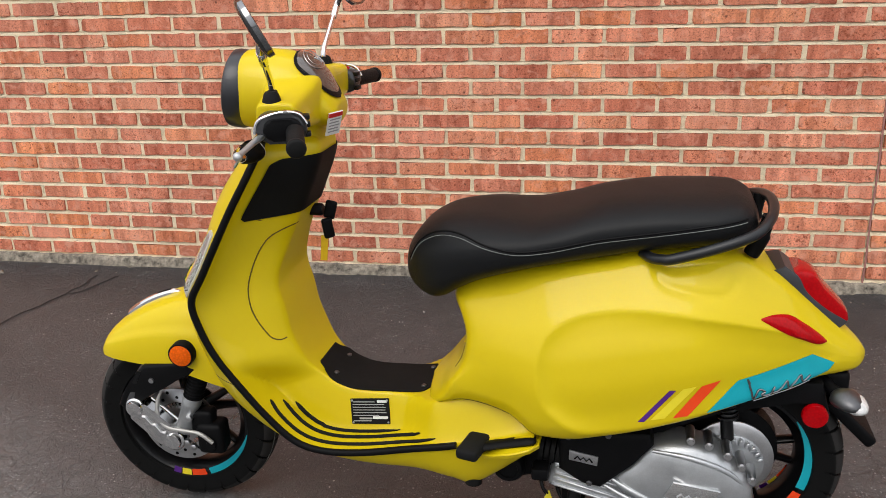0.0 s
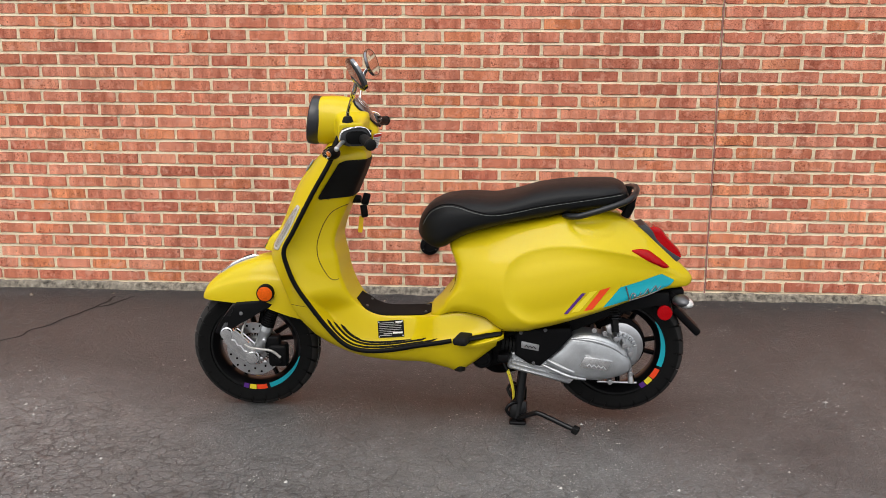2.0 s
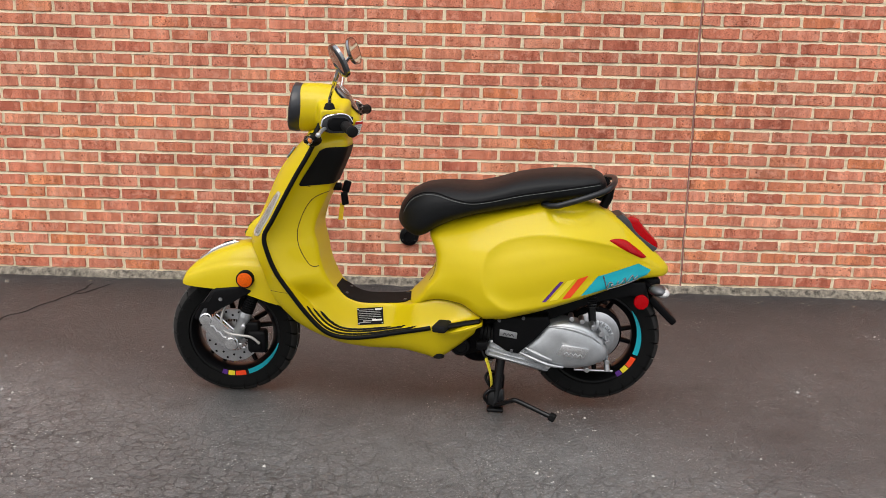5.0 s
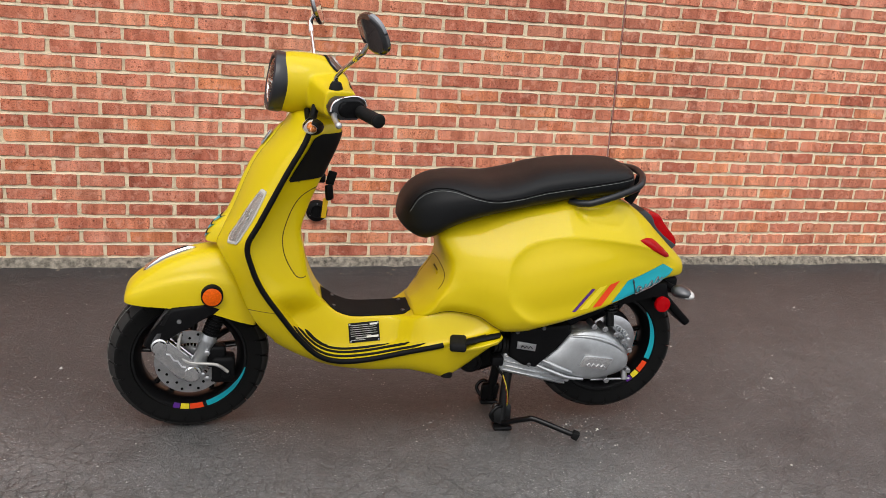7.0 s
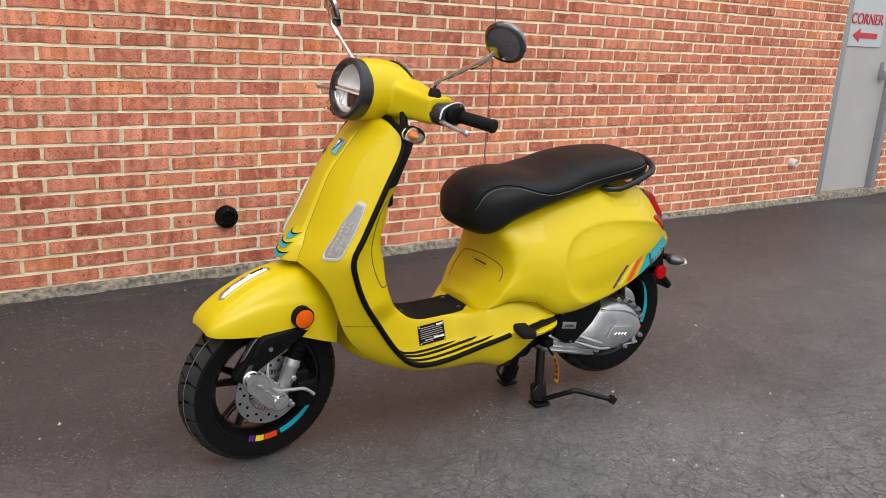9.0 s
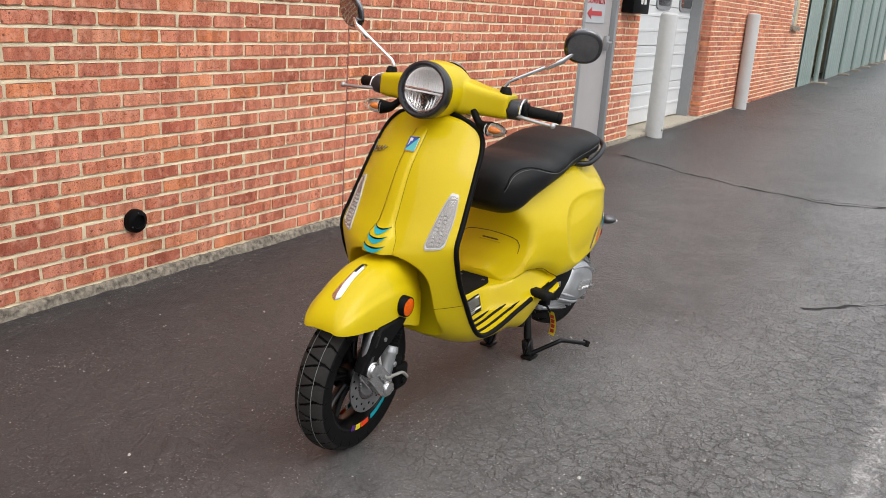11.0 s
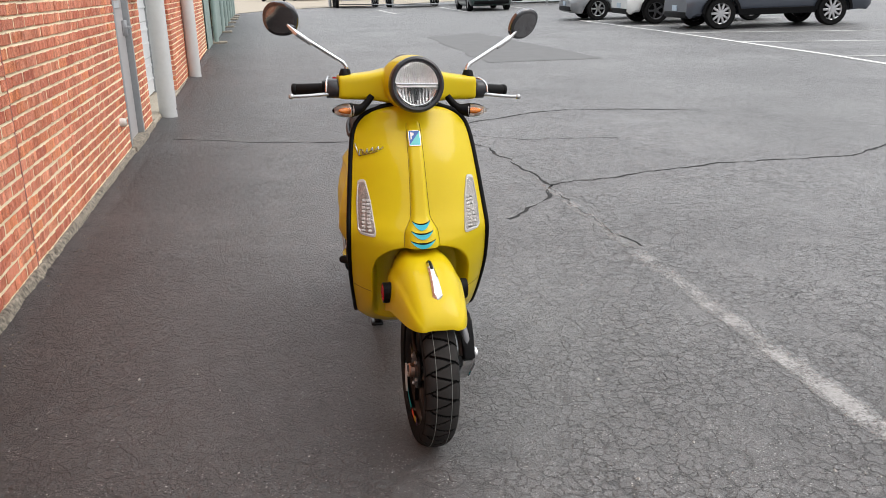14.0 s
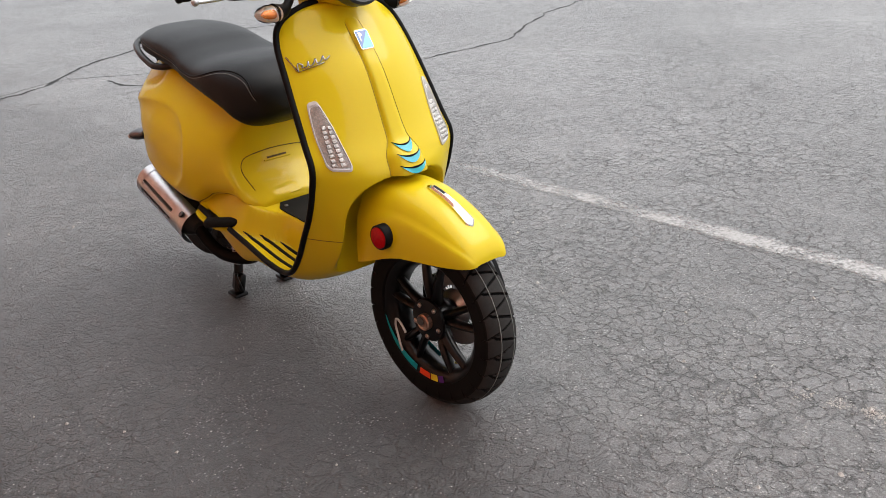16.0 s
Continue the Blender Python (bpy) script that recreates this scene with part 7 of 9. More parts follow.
# badge: a plain two-colour plate with a bright rim
bm = bmesh.new()
bt = Matrix.Translation(on_spine(0, 0.873, 0.0035)) @ Matrix.Rotation(radians(34), 4, "Y") @ Matrix.Rotation(radians(90), 4, "Z")
prism(bm, round_rect(0.036, 0.050, 0.004), 0.003, bt @ Matrix.Translation((0, -0.0005, 0)), 0.0008, 2)
badge = part("badge", bm, CHROME, spine, "rectangular enamel badge in a bright rim")
for outline, mat, lb in ((((0.016, -0.022), (0.016, 0.022), (-0.016, 0.022)), BLUEE, "blue enamel field"), (((0.016, -0.022), (-0.016, 0.022), (-0.016, -0.022)), MINT, "mint enamel field")):
    for f in (-0.0012, 0.0038):
        bm = bmesh.new()
        vsx = [bm.verts.new(bt @ Vector((x, f, z))) for x, z in outline]
        bm.faces.new(vsx)
        part("enamel_field", bm, mat, badge, lb)
bm = bmesh.new()
# a light mark on the blue field
vsx = [bm.verts.new(bt @ Vector((x, 0.0042, z))) for x, z in ((0.012, -0.006), (0.0085, -0.002), (0.0085, 0.006), (0.002, 0.009), (0.002, 0.016), (0.007, 0.018), (0.012, 0.018))]
bm.faces.new(vsx)
part("badge_mark", bm, WHITEL, badge, "small white mark")
for s in (-1, 1):
    C = [(0.152, 0.757), (0.172, 0.752), (0.180, 0.690), (0.181, 0.622), (0.172, 0.610), (0.136, 0.604), (0.131, 0.614), (0.140, 0.700)]
    outl = []
    for i in range(len(C)):
        a, b, c = Vector((0, *C[i - 1])), Vector((0, *C[i])), Vector((0, *C[(i + 1) % len(C)]))
        p0, p2 = b.lerp(a, 0.22), b.lerp(c, 0.22)
        outl += [p0.lerp(b, 0.0), p0.lerp(b, 0.55).lerp(b.lerp(p2, 0.45), 0.5), p2] + [p2.lerp(c.lerp(b, 0.22), k / 4) for k in (1, 2, 3)]
    for q in outl:
        q.y *= s
    cen = sum(outl, Vector()) / len(outl)
    bm = bmesh.new()
    rows = []
    for f, lift in ((1.03, -0.004), (1.03, 0.0035), (0.95, 0.0045), (0.90, 0.002), (0.90, -0.003)):
        rows.append([on_apron(cen.y + (p.y - cen.y) * f, cen.z + (p.z - cen.z) * f, lift)[0] for p in outl])
    grid_faces(bm, rows, closed=True)
    lamp = part("side_lamp", bm, plain("clear_lamp_bezel", (0.50, 0.49, 0.47), 0.25, coat=0.6), scooter, "clear running lamp in a bright bezel", 30)
    bm = bmesh.new()
    rows = []
    for f, lift in ((0.93, 0.0016), (0.6, 0.0016), (0.3, 0.0016), (0.05, 0.0016)):
        rows.append([on_apron(cen.y + (p.y - cen.y) * f, cen.z + (p.z - cen.z) * f, lift)[0] for p in outl])
    grid_faces(bm, rows, closed=True, caps=(False, True))
    part("lamp_back", bm, plain("lamp_inside", (0.27, 0.25, 0.235), 0.3, metal=0.3, vary=0.45, scale=160), lamp, "silver lamp reflector")
    for k in range(18):
        z, off = 0.620 + 0.0100 * (k // 2), 0.0088 * (-1) ** k
        bm = bmesh.new()
        p = on_apron(s * (0.1565 - 0.0006 * (k // 2) + off * (1 - 0.02 * k)), z, 0.0)[0]
        box(bm, (-0.0035, -0.0078, -0.0044), (0.0015, 0.0078, 0.0044), 0.0015, 2, m=Matrix.Translation(p) @ Matrix.Rotation(radians(35), 4, "Y"))
        part("light_cell", bm, plain("lamp_cell", (0.34, 0.33, 0.315), 0.25, vary=0.9, scale=240), lamp, "pale light cell")
    bm = bmesh.new()
    rows = []
    for f, lift in ((0.93, 0.005), (0.8, 0.0085), (0.5, 0.0095), (0.05, 0.0095)):
        rows.append([on_apron(cen.y + (p.y - cen.y) * f, cen.z + (p.z - cen.z) * f, lift)[0] for p in outl])
    grid_faces(bm, rows, closed=True, caps=(False, True))
    gl = part("lamp_glass", bm, CLEAR, lamp, "clear lamp cover")
    gl.visible_shadow = False
# front script as a plain wavy metal mark
bm = bmesh.new()
W = [(0.170, 0.846), (0.173, 0.853), (0.168, 0.838), (0.163, 0.822), (0.158, 0.838), (0.150, 0.834), (0.154, 0.829), (0.144, 0.831), (0.138, 0.842), (0.139, 0.832), (0.130, 0.836), (0.123, 0.846), (0.122, 0.836), (0.113, 0.841), (0.106, 0.850), (0.105, 0.841), (0.092, 0.849)]
tube(bm, [on_apron(p.y, p.z, 0.003)[0] for p in spline([(0, y, z) for y, z in W], 4)], 0.0015, 6)
tube(bm, [on_apron(0.163 - 0.055 * k / 8, 0.821 + 0.016 * k / 8, 0.003)[0] for k in range(9)], 0.0012, 6)
part("front_script", bm, DCHROME, front_body, "wavy metal mark on the leg shield")
for s in (-1, 1):
    bm = bmesh.new()
    tube(bm, [on_apron(s * y, 0.424 - 0.12 * (0.205 - y), 0.0)[0] for y in (0.148, 0.16, 0.17, 0.18, 0.19, 0.20)], 0.0010, 6)
    part("apron_gap", bm, SEAM, front_body, "short panel gap on the apron")

# -- knee side: data plate, key and tag --
FAINT = plain("faint_print", (0.36, 0.36, 0.35), 0.5)
pc, pn = on_side(ktree, -0.146, 0.323, -1, 0.0025)
px = (Vector((1, 0, 0.10)) - pn * Vector((1, 0, 0.10)).dot(pn)).normalized()
pz = px.cross(-pn).normalized()
PM = Matrix((( px.x, -pn.x, pz.x, pc.x), (px.y, -pn.y, pz.y, pc.y), (px.z, -pn.z, pz.z, pc.z), (0, 0, 0, 1)))
if PM.to_3x3().determinant() < 0:
    PM = PM @ Matrix.Diagonal((1, 1, -1, 1))
zs = 1 if (PM.to_3x3() @ Vector((0, 0, 1))).z > 0 else -1
bm = bmesh.new()
box(bm, (-0.045, -0.0012, -0.029), (0.045, 0.004, 0.029), 0.001, 1, m=PM)
plate = part("data_plate", bm, DARKPL, scooter, "black data plate with fine white print")
for k, (x0, x1, hh) in enumerate(((-0.038, 0.012, 0.0016), (-0.040, 0.034, 0.0013), (-0.040, 0.038, 0.0013), (-0.040, 0.036, 0.0013), (-0.040, 0.038, 0.0013), (-0.040, 0.020, 0.0013), (-0.026, 0.004, 0.0032), (-0.040, 0.002, 0.0016))):
    bm = bmesh.new()
    z = zs * (0.0225 - 0.0062 * k)
    box(bm, (x0, -0.0020, z - hh), (x1, -0.0010, z + hh * 0.2), m=PM)
    part("print_bar", bm, FAINT, plate, "line of unreadable print")
for x0, x1, z0, z1 in ((0.018, 0.040, 0.020, 0.0255), (0.006, 0.041, -0.017, -0.011)):
    bm = bmesh.new()
    box(bm, (x0, -0.0020, min(zs * z0, zs * z1)), (x1, -0.0010, max(zs * z0, zs * z1)), m=PM)
    part("blank_bar", bm, WHITEL, plate, "white blanked bar")
for x, z in ((-0.041, 0.025), (0.041, 0.025), (0.041, -0.025), (-0.041, -0.025)):
    bm = bmesh.new()
    lathe(bm, [(0.0026, 0.0), (0.0024, -0.0024), (0.0, -0.0028)], seg=10)
    bmesh.ops.transform(bm, matrix=PM @ Matrix.Translation((x, 0, z)), verts=bm.verts)
    part("rivet", bm, STEEL, plate, "steel rivet")
bm = bmesh.new()
lathe(bm, [(0.014, -0.012), (0.014, 0.018), (0.011, 0.022), (0.0, 0.022)], axis="x", at=(-0.290, 0.030, 0.755), seg=24)
lock = part("ignition_lock", bm, BLACKP, scooter, "black ignition lock")
bm = bmesh.new()
box(bm, (-0.012, -0.005, -0.022), (0.014, 0.005, 0.020), 0.005, 3, m=pose(-0.252, 0.030, 0.757, 0, 15, 10))
box(bm, (-0.011, -0.007, -0.030), (0.013, 0.007, 0.016), 0.005, 3, m=pose(-0.258, 0.020, 0.722, 0, -8, 35))
part("key", bm, BLACKP, lock, "black keys in the lock")
bm = bmesh.new()
box(bm, (-0.008, -0.0012, -0.030), (0.008, 0.0012, 0.030), 0.001, 1, m=pose(-0.268, 0.020, 0.668, 0, 6, 20))
part("key_tag", bm, TAGY, lock, "yellow plastic key tag")

# -- storage lid on the column under the seat --


def on_column(y, z, lift=0.0):
    hit, nor, _, _ = rtree.ray_cast(Vector((-0.6, y, z)), Vector((1, 0, 0)))
    if hit is None:
        hit = Vector((0.07, y, z))
    return hit + Vector((-lift, 0, 0))


bm = bmesh.new()
loop = spline([(0, y, z) for y, z in ((-0.118, 0.470), (-0.112, 0.500), (-0.085, 0.517), (0.0, 0.524), (0.085, 0.517), (0.112, 0.500), (0.118, 0.470), (0.105, 0.428))], 6) 
tube(bm, [on_column(p.y, p.z, -0.0004) for p in loop], 0.0016, 6)
part("storage_gap", bm, SEAM, rear, "panel gap of the storage lid")
bm = bmesh.new()
rows = [[on_column(y, z, l) for y in (-0.032, -0.016, 0.0, 0.016, 0.032)] for z, l in ((0.5025, 0.001), (0.500, 0.0015), (0.4975, 0.001))]
grid_faces(bm, rows)
part("lid_slot", bm, SEAM, rear, "finger slot of the storage lid")
bm = bmesh.new()
tube(bm, [on_column(y, 0.494, 0.002) for y in (-0.042, -0.02, 0, 0.02, 0.042)], 0.003, 8)
part("lid_lip", bm, YELLOW, rear, "yellow lip of the storage lid")

# -- tail: lamp, bracket, flap, signals --
def along(keys, t):
    """A spot on a line of (t, x, z) keys."""
    return curve_at([(k[0], k[1]) for k in keys], t), curve_at([(k[0], k[2]) for k in keys], t)


TAILL = [(0.0, 0.668, 0.700), (0.25, 0.690, 0.672), (0.45, 0.710, 0.646), (0.70, 0.748, 0.613), (1.0, 0.806, 0.580)]
TAILU = [(0.0, 0.694, 0.708), (0.25, 0.722, 0.686), (0.45, 0.738, 0.658), (0.70, 0.775, 0.624), (1.0, 0.822, 0.594)]
TAILK = [(0.0, 0.716, 0.700), (0.25, 0.752, 0.690), (0.45, 0.776, 0.662), (0.70, 0.802, 0.635), (0.9, 0.822, 0.611), (1.0, 0.825, 0.598)]
bm = bmesh.new()
rows = []
for i in range(21):
    t = i / 20
    (x0, z0), (x1, z1) = along(TAILL, t), along(TAILU, t)
    w = 0.056 - 0.020 * t ** 2
    rows.append([Vector(p) for p in ((x0 - 0.012, -w, z0 - 0.020), (x0, -w, z0), (x1 - 0.003, -w * 0.92, z1 - 0.003), (x1, -w * 0.86, z1), (x1, w * 0.86, z1), (x1 - 0.003, w * 0.92, z1 - 0.003), (x0, w, z0), (x0 - 0.012, w, z0 - 0.020))])
grid_faces(bm, rows, closed=True, caps=(True, True))
tail = part("tail_lamp", bm, plain("satin_dark_grey", (0.028, 0.029, 0.034), 0.42, vary=0.1), scooter, "red tail lamp in a dark grey housing", 35)
bm = bmesh.new()
rows = []
for i in range(21):
    t = i / 20
    (x0, z0), (x1, z1) = along(TAILU, 0.14 + 0.85 * t), along(TAILK, 0.10 + 0.90 * t)
    x0, z0 = x0 - 0.004, z0 - 0.004
    w = 0.045 - 0.015 * t ** 2
    rows.append([Vector((x0 + (x1 - x0) * q, c * w, z0 + (z1 - z0) * q)) for c, q in ((-1, 0), (-0.97, 0.6), (-0.86, 0.9), (-0.5, 1.0), (0.5, 1.0), (0.86, 0.9), (0.97, 0.6), (1, 0))])
grid_faces(bm, rows, closed=True, caps=(True, True))
part("tail_lens", bm, RED, tail, "ribbed red lens", 50)
bm = bmesh.new()
box(bm, (-0.013, -0.052, -0.066), (0.012, 0.052, 0.062), 0.008, 3, m=pose(0.850, 0, 0.382, 0, -46, 0))
box(bm, (0.742, -0.055, 0.440), (0.838, 0.055, 0.495), 0.012, 3)
box(bm, (0.700, -0.040, 0.420), (0.800, 0.040, 0.500), 0.010, 3)
flap = part("plate_bracket", bm, BLACKP, scooter, "black plate bracket and mud flap")
for s in (-1, 1):
    bm = bmesh.new()
    tube(bm, [(0.785, s * 0.045, 0.478), (0.797, s * 0.080, 0.474), (0.812, s * 0.098, 0.470)], [0.012, 0.010, 0.012], 12)
    rs = part("rear_turn_signal", bm, BLACKP, scooter, "rear turn signal on a black arm")
    bm = bmesh.new()
    ax = Vector((0.35, s * 1.0, -0.05)).normalized().to_track_quat("Y", "Z").to_matrix().to_4x4()
    lathe(bm, [(0.0, -0.012), (0.016, -0.012), (0.0235, 0.0), (0.0235, 0.012), (0.016, 0.035), (0.0075, 0.046), (0.0, 0.048)], seg=26, m=Matrix.Diagonal((1.25, 1, 0.85, 1)))
    bmesh.ops.transform(bm, matrix=Matrix.Translation((0.816, s * 0.106, 0.469)) @ ax, verts=bm.verts)
    part("signal_body", bm, DARKST, rs, "dark grey signal shell")
    bm = bmesh.new()
    lathe(bm, [(0.022, 0.0), (0.0225, 0.012), (0.016, 0.034), (0.0065, 0.045), (0.0, 0.047)], seg=26, m=Matrix.Diagonal((1.15, 1, 0.80, 1)))
    bmesh.ops.transform(bm, matrix=Matrix.Translation((0.828, s * 0.108, 0.464)) @ ax, verts=bm.verts)
    part("signal_lens", bm, plain("clear_grey_lens", (0.55, 0.55, 0.54), 0.15, coat=0.8, vary=0.3, scale=120), rs, "clear grey lens")
    bm = bmesh.new()
    lathe(bm, [(0.0245, s * -0.004), (0.0245, s * 0.006), (0.023, s * 0.008), (0.0, s * 0.010)], at=(0.770, s * 0.104, 0.423), seg=36)
    part("rear_reflector", bm, RED, flap, "round red side reflector")
bm = bmesh.new()
tube(bm, [(0.770, -0.102, 0.423), (0.770, 0.102, 0.423)], 0.012, 12)
part("reflector_bar", bm, BLACKP, flap, "black bar between the reflectors")

# -- engine, air box, swing arm, shock, exhaust, stand --
bm = bmesh.new()
CO = [(p.x, p.z) for p in spline([(x, 0, z) for x, z in ((0.372, 0.243), (0.431, 0.303), (0.470, 0.346), (0.533, 0.357), (0.598, 0.337), (0.648, 0.296), (0.668, 0.254), (0.655, 0.222), (0.595, 0.197), (0.524, 0.190), (0.442, 0.209))], 7, True)]
cc = Vector((0.535, 0, 0.268))
rows = []
for f, y in ((1.0, -0.080), (1.0, -0.128), (0.985, -0.138), (0.95, -0.146), (0.88, -0.153), (0.75, -0.158), (0.55, -0.161), (0.30, -0.1625), (0.05, -0.163)):
    rows.append([Vector((cc.x + (x - cc.x) * f, y - 0.006 * smooth01((x - 0.42) / 0.12) * (1 - f) + 0.022 * smooth01((0.46 - (cc.x + (x - cc.x) * f)) / 0.10), cc.z + (z - cc.z) * f)) for x, z in CO])
grid_faces(bm, rows, closed=True, caps=(True, True))
engine = part("engine_cover", bm, ALU, scooter, "smooth cast aluminium drive cover", 50)
for line in (((0.372, -0.138, 0.238), (0.420, -0.152, 0.222), (0.470, -0.160, 0.206), (0.520, -0.158, 0.199)), ((0.385, -0.140, 0.258), (0.430, -0.154, 0.240), (0.480, -0.161, 0.222)), ((0.468, -0.150, 0.336), (0.540, -0.160, 0.334), (0.610, -0.156, 0.310), (0.648, -0.148, 0.275))):
    bm = bmesh.new()
    pts = spline(line, 6)
    tube(bm, pts, [0.0015 + 0.0045 * math.sin(math.pi * (0.15 + 0.7 * k / (len(pts) - 1))) for k in range(len(pts))], 10)
    part("flowing_rib", bm, ALU, engine, "flowing cast rib")
bm = bmesh.new()
prism(bm, [(0.511, 0.282), (0.602, 0.271), (0.586, 0.235), (0.494, 0.247)], 0.008, pose(0, -0.1735, 0), 0.0015, 2)
bpl = part("cover_plate", bm, CHROME, engine, "polished plate with a raised mark")
bm = bmesh.new()
tube(bm, [(0.520 + 0.0075 * k, -0.1745, 0.254 + (0.005 if k % 2 else -0.003) - 0.001 * k) for k in range(9)], 0.0018, 6)
part("raised_mark", bm, STEEL, bpl, "raised wavy mark")
for x, z in ((0.540, 0.366), (0.575, 0.358), (0.612, 0.340), (0.640, 0.318), (0.662, 0.290), (0.666, 0.222), (0.600, 0.190), (0.470, 0.196)):
    bm = bmesh.new()
    tube(bm, [(x, -0.100, z), (x, -0.150, z)], [0.010, 0.0085], 12)
    lathe(bm, [(0.0062, -0.150), (0.0062, -0.156), (0.0, -0.156)], at=(x, 0, z), seg=6)
    part("cover_bolt", bm, STEEL, engine, "cover bolt in its boss")
bm = bmesh.new()
prism(bm, [(0.281, 0.344), (0.300, 0.362), (0.462, 0.372), (0.470, 0.345), (0.430, 0.300), (0.368, 0.234), (0.330, 0.240), (0.281, 0.270)], 0.070, pose(0, -0.152, 0), 0.012, 3)
airbox = part("air_box", bm, BLACKP, scooter, "black plastic air box", 30)
bm = bmesh.new()
prism(bm, [(0.303, 0.321), (0.362, 0.311), (0.360, 0.289), (0.302, 0.298)], 0.004, pose(0, -0.1545, 0), 0.0015, 2)
ap = part("air_box_plate", bm, STEEL, airbox, "small pale plate with a dark mark")
bm = bmesh.new()
tube(bm, [(0.314 + 0.006 * k, -0.1556, 0.3055 + (0.004 if k % 2 else -0.003) - 0.0008 * k) for k in range(7)], 0.0016, 6)
part("dark_mark", bm, BLACKP, ap, "dark wavy mark")
for x, z in ((0.300, 0.350), (0.380, 0.362), (0.345, 0.246)):
    bm = bmesh.new()
    lathe(bm, [(0.006, -0.150), (0.006, -0.155), (0.004, -0.156), (0.0, -0.155)], at=(x, 0, z), seg=12)
    part("screw", bm, DARKST, airbox, "air box screw")
bm = bmesh.new()
for k in range(5):
    tube(bm, [(0.238 + 0.012 * k, -0.115, 0.300 - 0.002 * k), (0.247 + 0.012 * k, -0.115, 0.299 - 0.002 * k)], 0.030 - 0.003 * (k % 2), 18)
part("intake_bellows", bm, GRIPR, scooter, "black ribbed intake bellows")
bm = bmesh.new()
box(bm, (0.215, -0.135, 0.195), (0.440, -0.020, 0.262), 0.014, 3, m=pose(0, 0, 0.075, 0, 0, 0) @ Matrix.Rotation(radians(13), 4, "Y"))
for k in range(4):
    box(bm, (0.225, -0.140, 0.203 + 0.014 * k), (0.435, -0.130, 0.209 + 0.014 * k), 0.002, 1, m=pose(0, 0, 0.075, 0, 0, 0) @ Matrix.Rotation(radians(13), 4, "Y"))
part("crankcase", bm, ALU, scooter, "ribbed aluminium crankcase")
bm = bmesh.new()
lathe(bm, [(0.028, -0.05), (0.035, -0.10), (0.036, -0.125), (0.030, -0.134), (0.022, -0.136), (0.020, -0.132), (0.0, -0.132)], at=(0.172, 0, 0.246), seg=32)
part("pivot_cap", bm, BLACKP, scooter, "round black cap under the floor")
bm = bmesh.new()
tube(bm, [(0.098, -0.135, 0.205), (0.098, -0.135, 0.240), (0.098, -0.135, 0.252)], [0.019, 0.019, 0.012], 18)
part("bump_stop", bm, GRIPR, scooter, "black rubber stop")
bm = bmesh.new()
prism(bm, [(0.10, 0.235), (0.30, 0.360), (0.52, 0.430), (0.72, 0.490), (0.78, 0.490), (0.80, 0.420), (0.74, 0.455), (0.60, 0.420), (0.50, 0.360), (0.42, 0.300), (0.30, 0.24), (0.18, 0.20)], 0.20, pose(0, -0.10, 0), 0.01, 2)
part("inner_frame", bm, BLACKP, scooter, "dark inner frame and rear mudguard")
bm = bmesh.new()
lathe(bm, [(0.030, -0.02), (0.050, -0.050), (0.064, -0.062), (0.064, -0.074), (0.052, -0.080), (0.020, -0.082), (0.0, -0.082)], at=(0.628, 0, 0.280), seg=48)
hub = part("rear_hub", bm, ALU, scooter, "aluminium rear hub plate")
# black disc added inside the rim to darken the view through the spokes
bm = bmesh.new()
lathe(bm, [(0.085, -0.020), (0.098, -0.012), (0.100, 0.030), (0.080, 0.042), (0.0, 0.044)], at=(0.628, 0, 0.280), seg=40)
part("brake_drum", bm, BLACKP, scooter, "black backing disc added behind the rear spokes")
bm = bmesh.new()
lathe(bm, [(0.066, -0.030), (0.082, -0.058), (0.084, -0.066), (0.078, -0.070), (0.050, -0.072)], at=(0.628, 0, 0.288), seg=48)
part("clutch_rim", bm, STEEL, hub, "bright machined rim behind the cover")
bm = bmesh.new()
tube(bm, [(0.660, -0.100, 0.250), (0.668, -0.112, 0.215), (0.672, -0.116, 0.180)], [0.010, 0.008, 0.011], 10)
tube(bm, [(0.690, -0.116, 0.180), (0.560, -0.120, 0.180)], 0.004, 8)
part("brake_arm", bm, STEEL, hub, "rear brake arm and rod")
bm = bmesh.new()
for k in range(9):
    a = radians(20 + 14 * k)
    box(bm, (0.050, -0.090, -0.004), (0.064, -0.078, 0.004), 0.002, 1, m=Matrix.Translation((0.628, 0, 0.280)) @ Matrix.Rotation(-a, 4, "Y"))
part("hub_fins", bm, ALU, hub, "small cooling fins")
bm = bmesh.new()
tube(bm, [(0.615, -0.088, 0.345), (0.600, -0.084, 0.470)], 0.013, 14)
part("rear_shock", bm, BLACKG, scooter, "black rear shock with coil spring")
bm = bmesh.new()
tube(bm, [(0.612 - 0.0108 * k / 108 + 0.019 * math.cos(k * 0.52), -0.086 + 0.019 * math.sin(k * 0.52), 0.390 + 0.080 * k / 108) for k in range(109)], 0.0035, 8)
part("coil_spring", bm, BLACKG, scooter, "black coil spring of the rear shock")
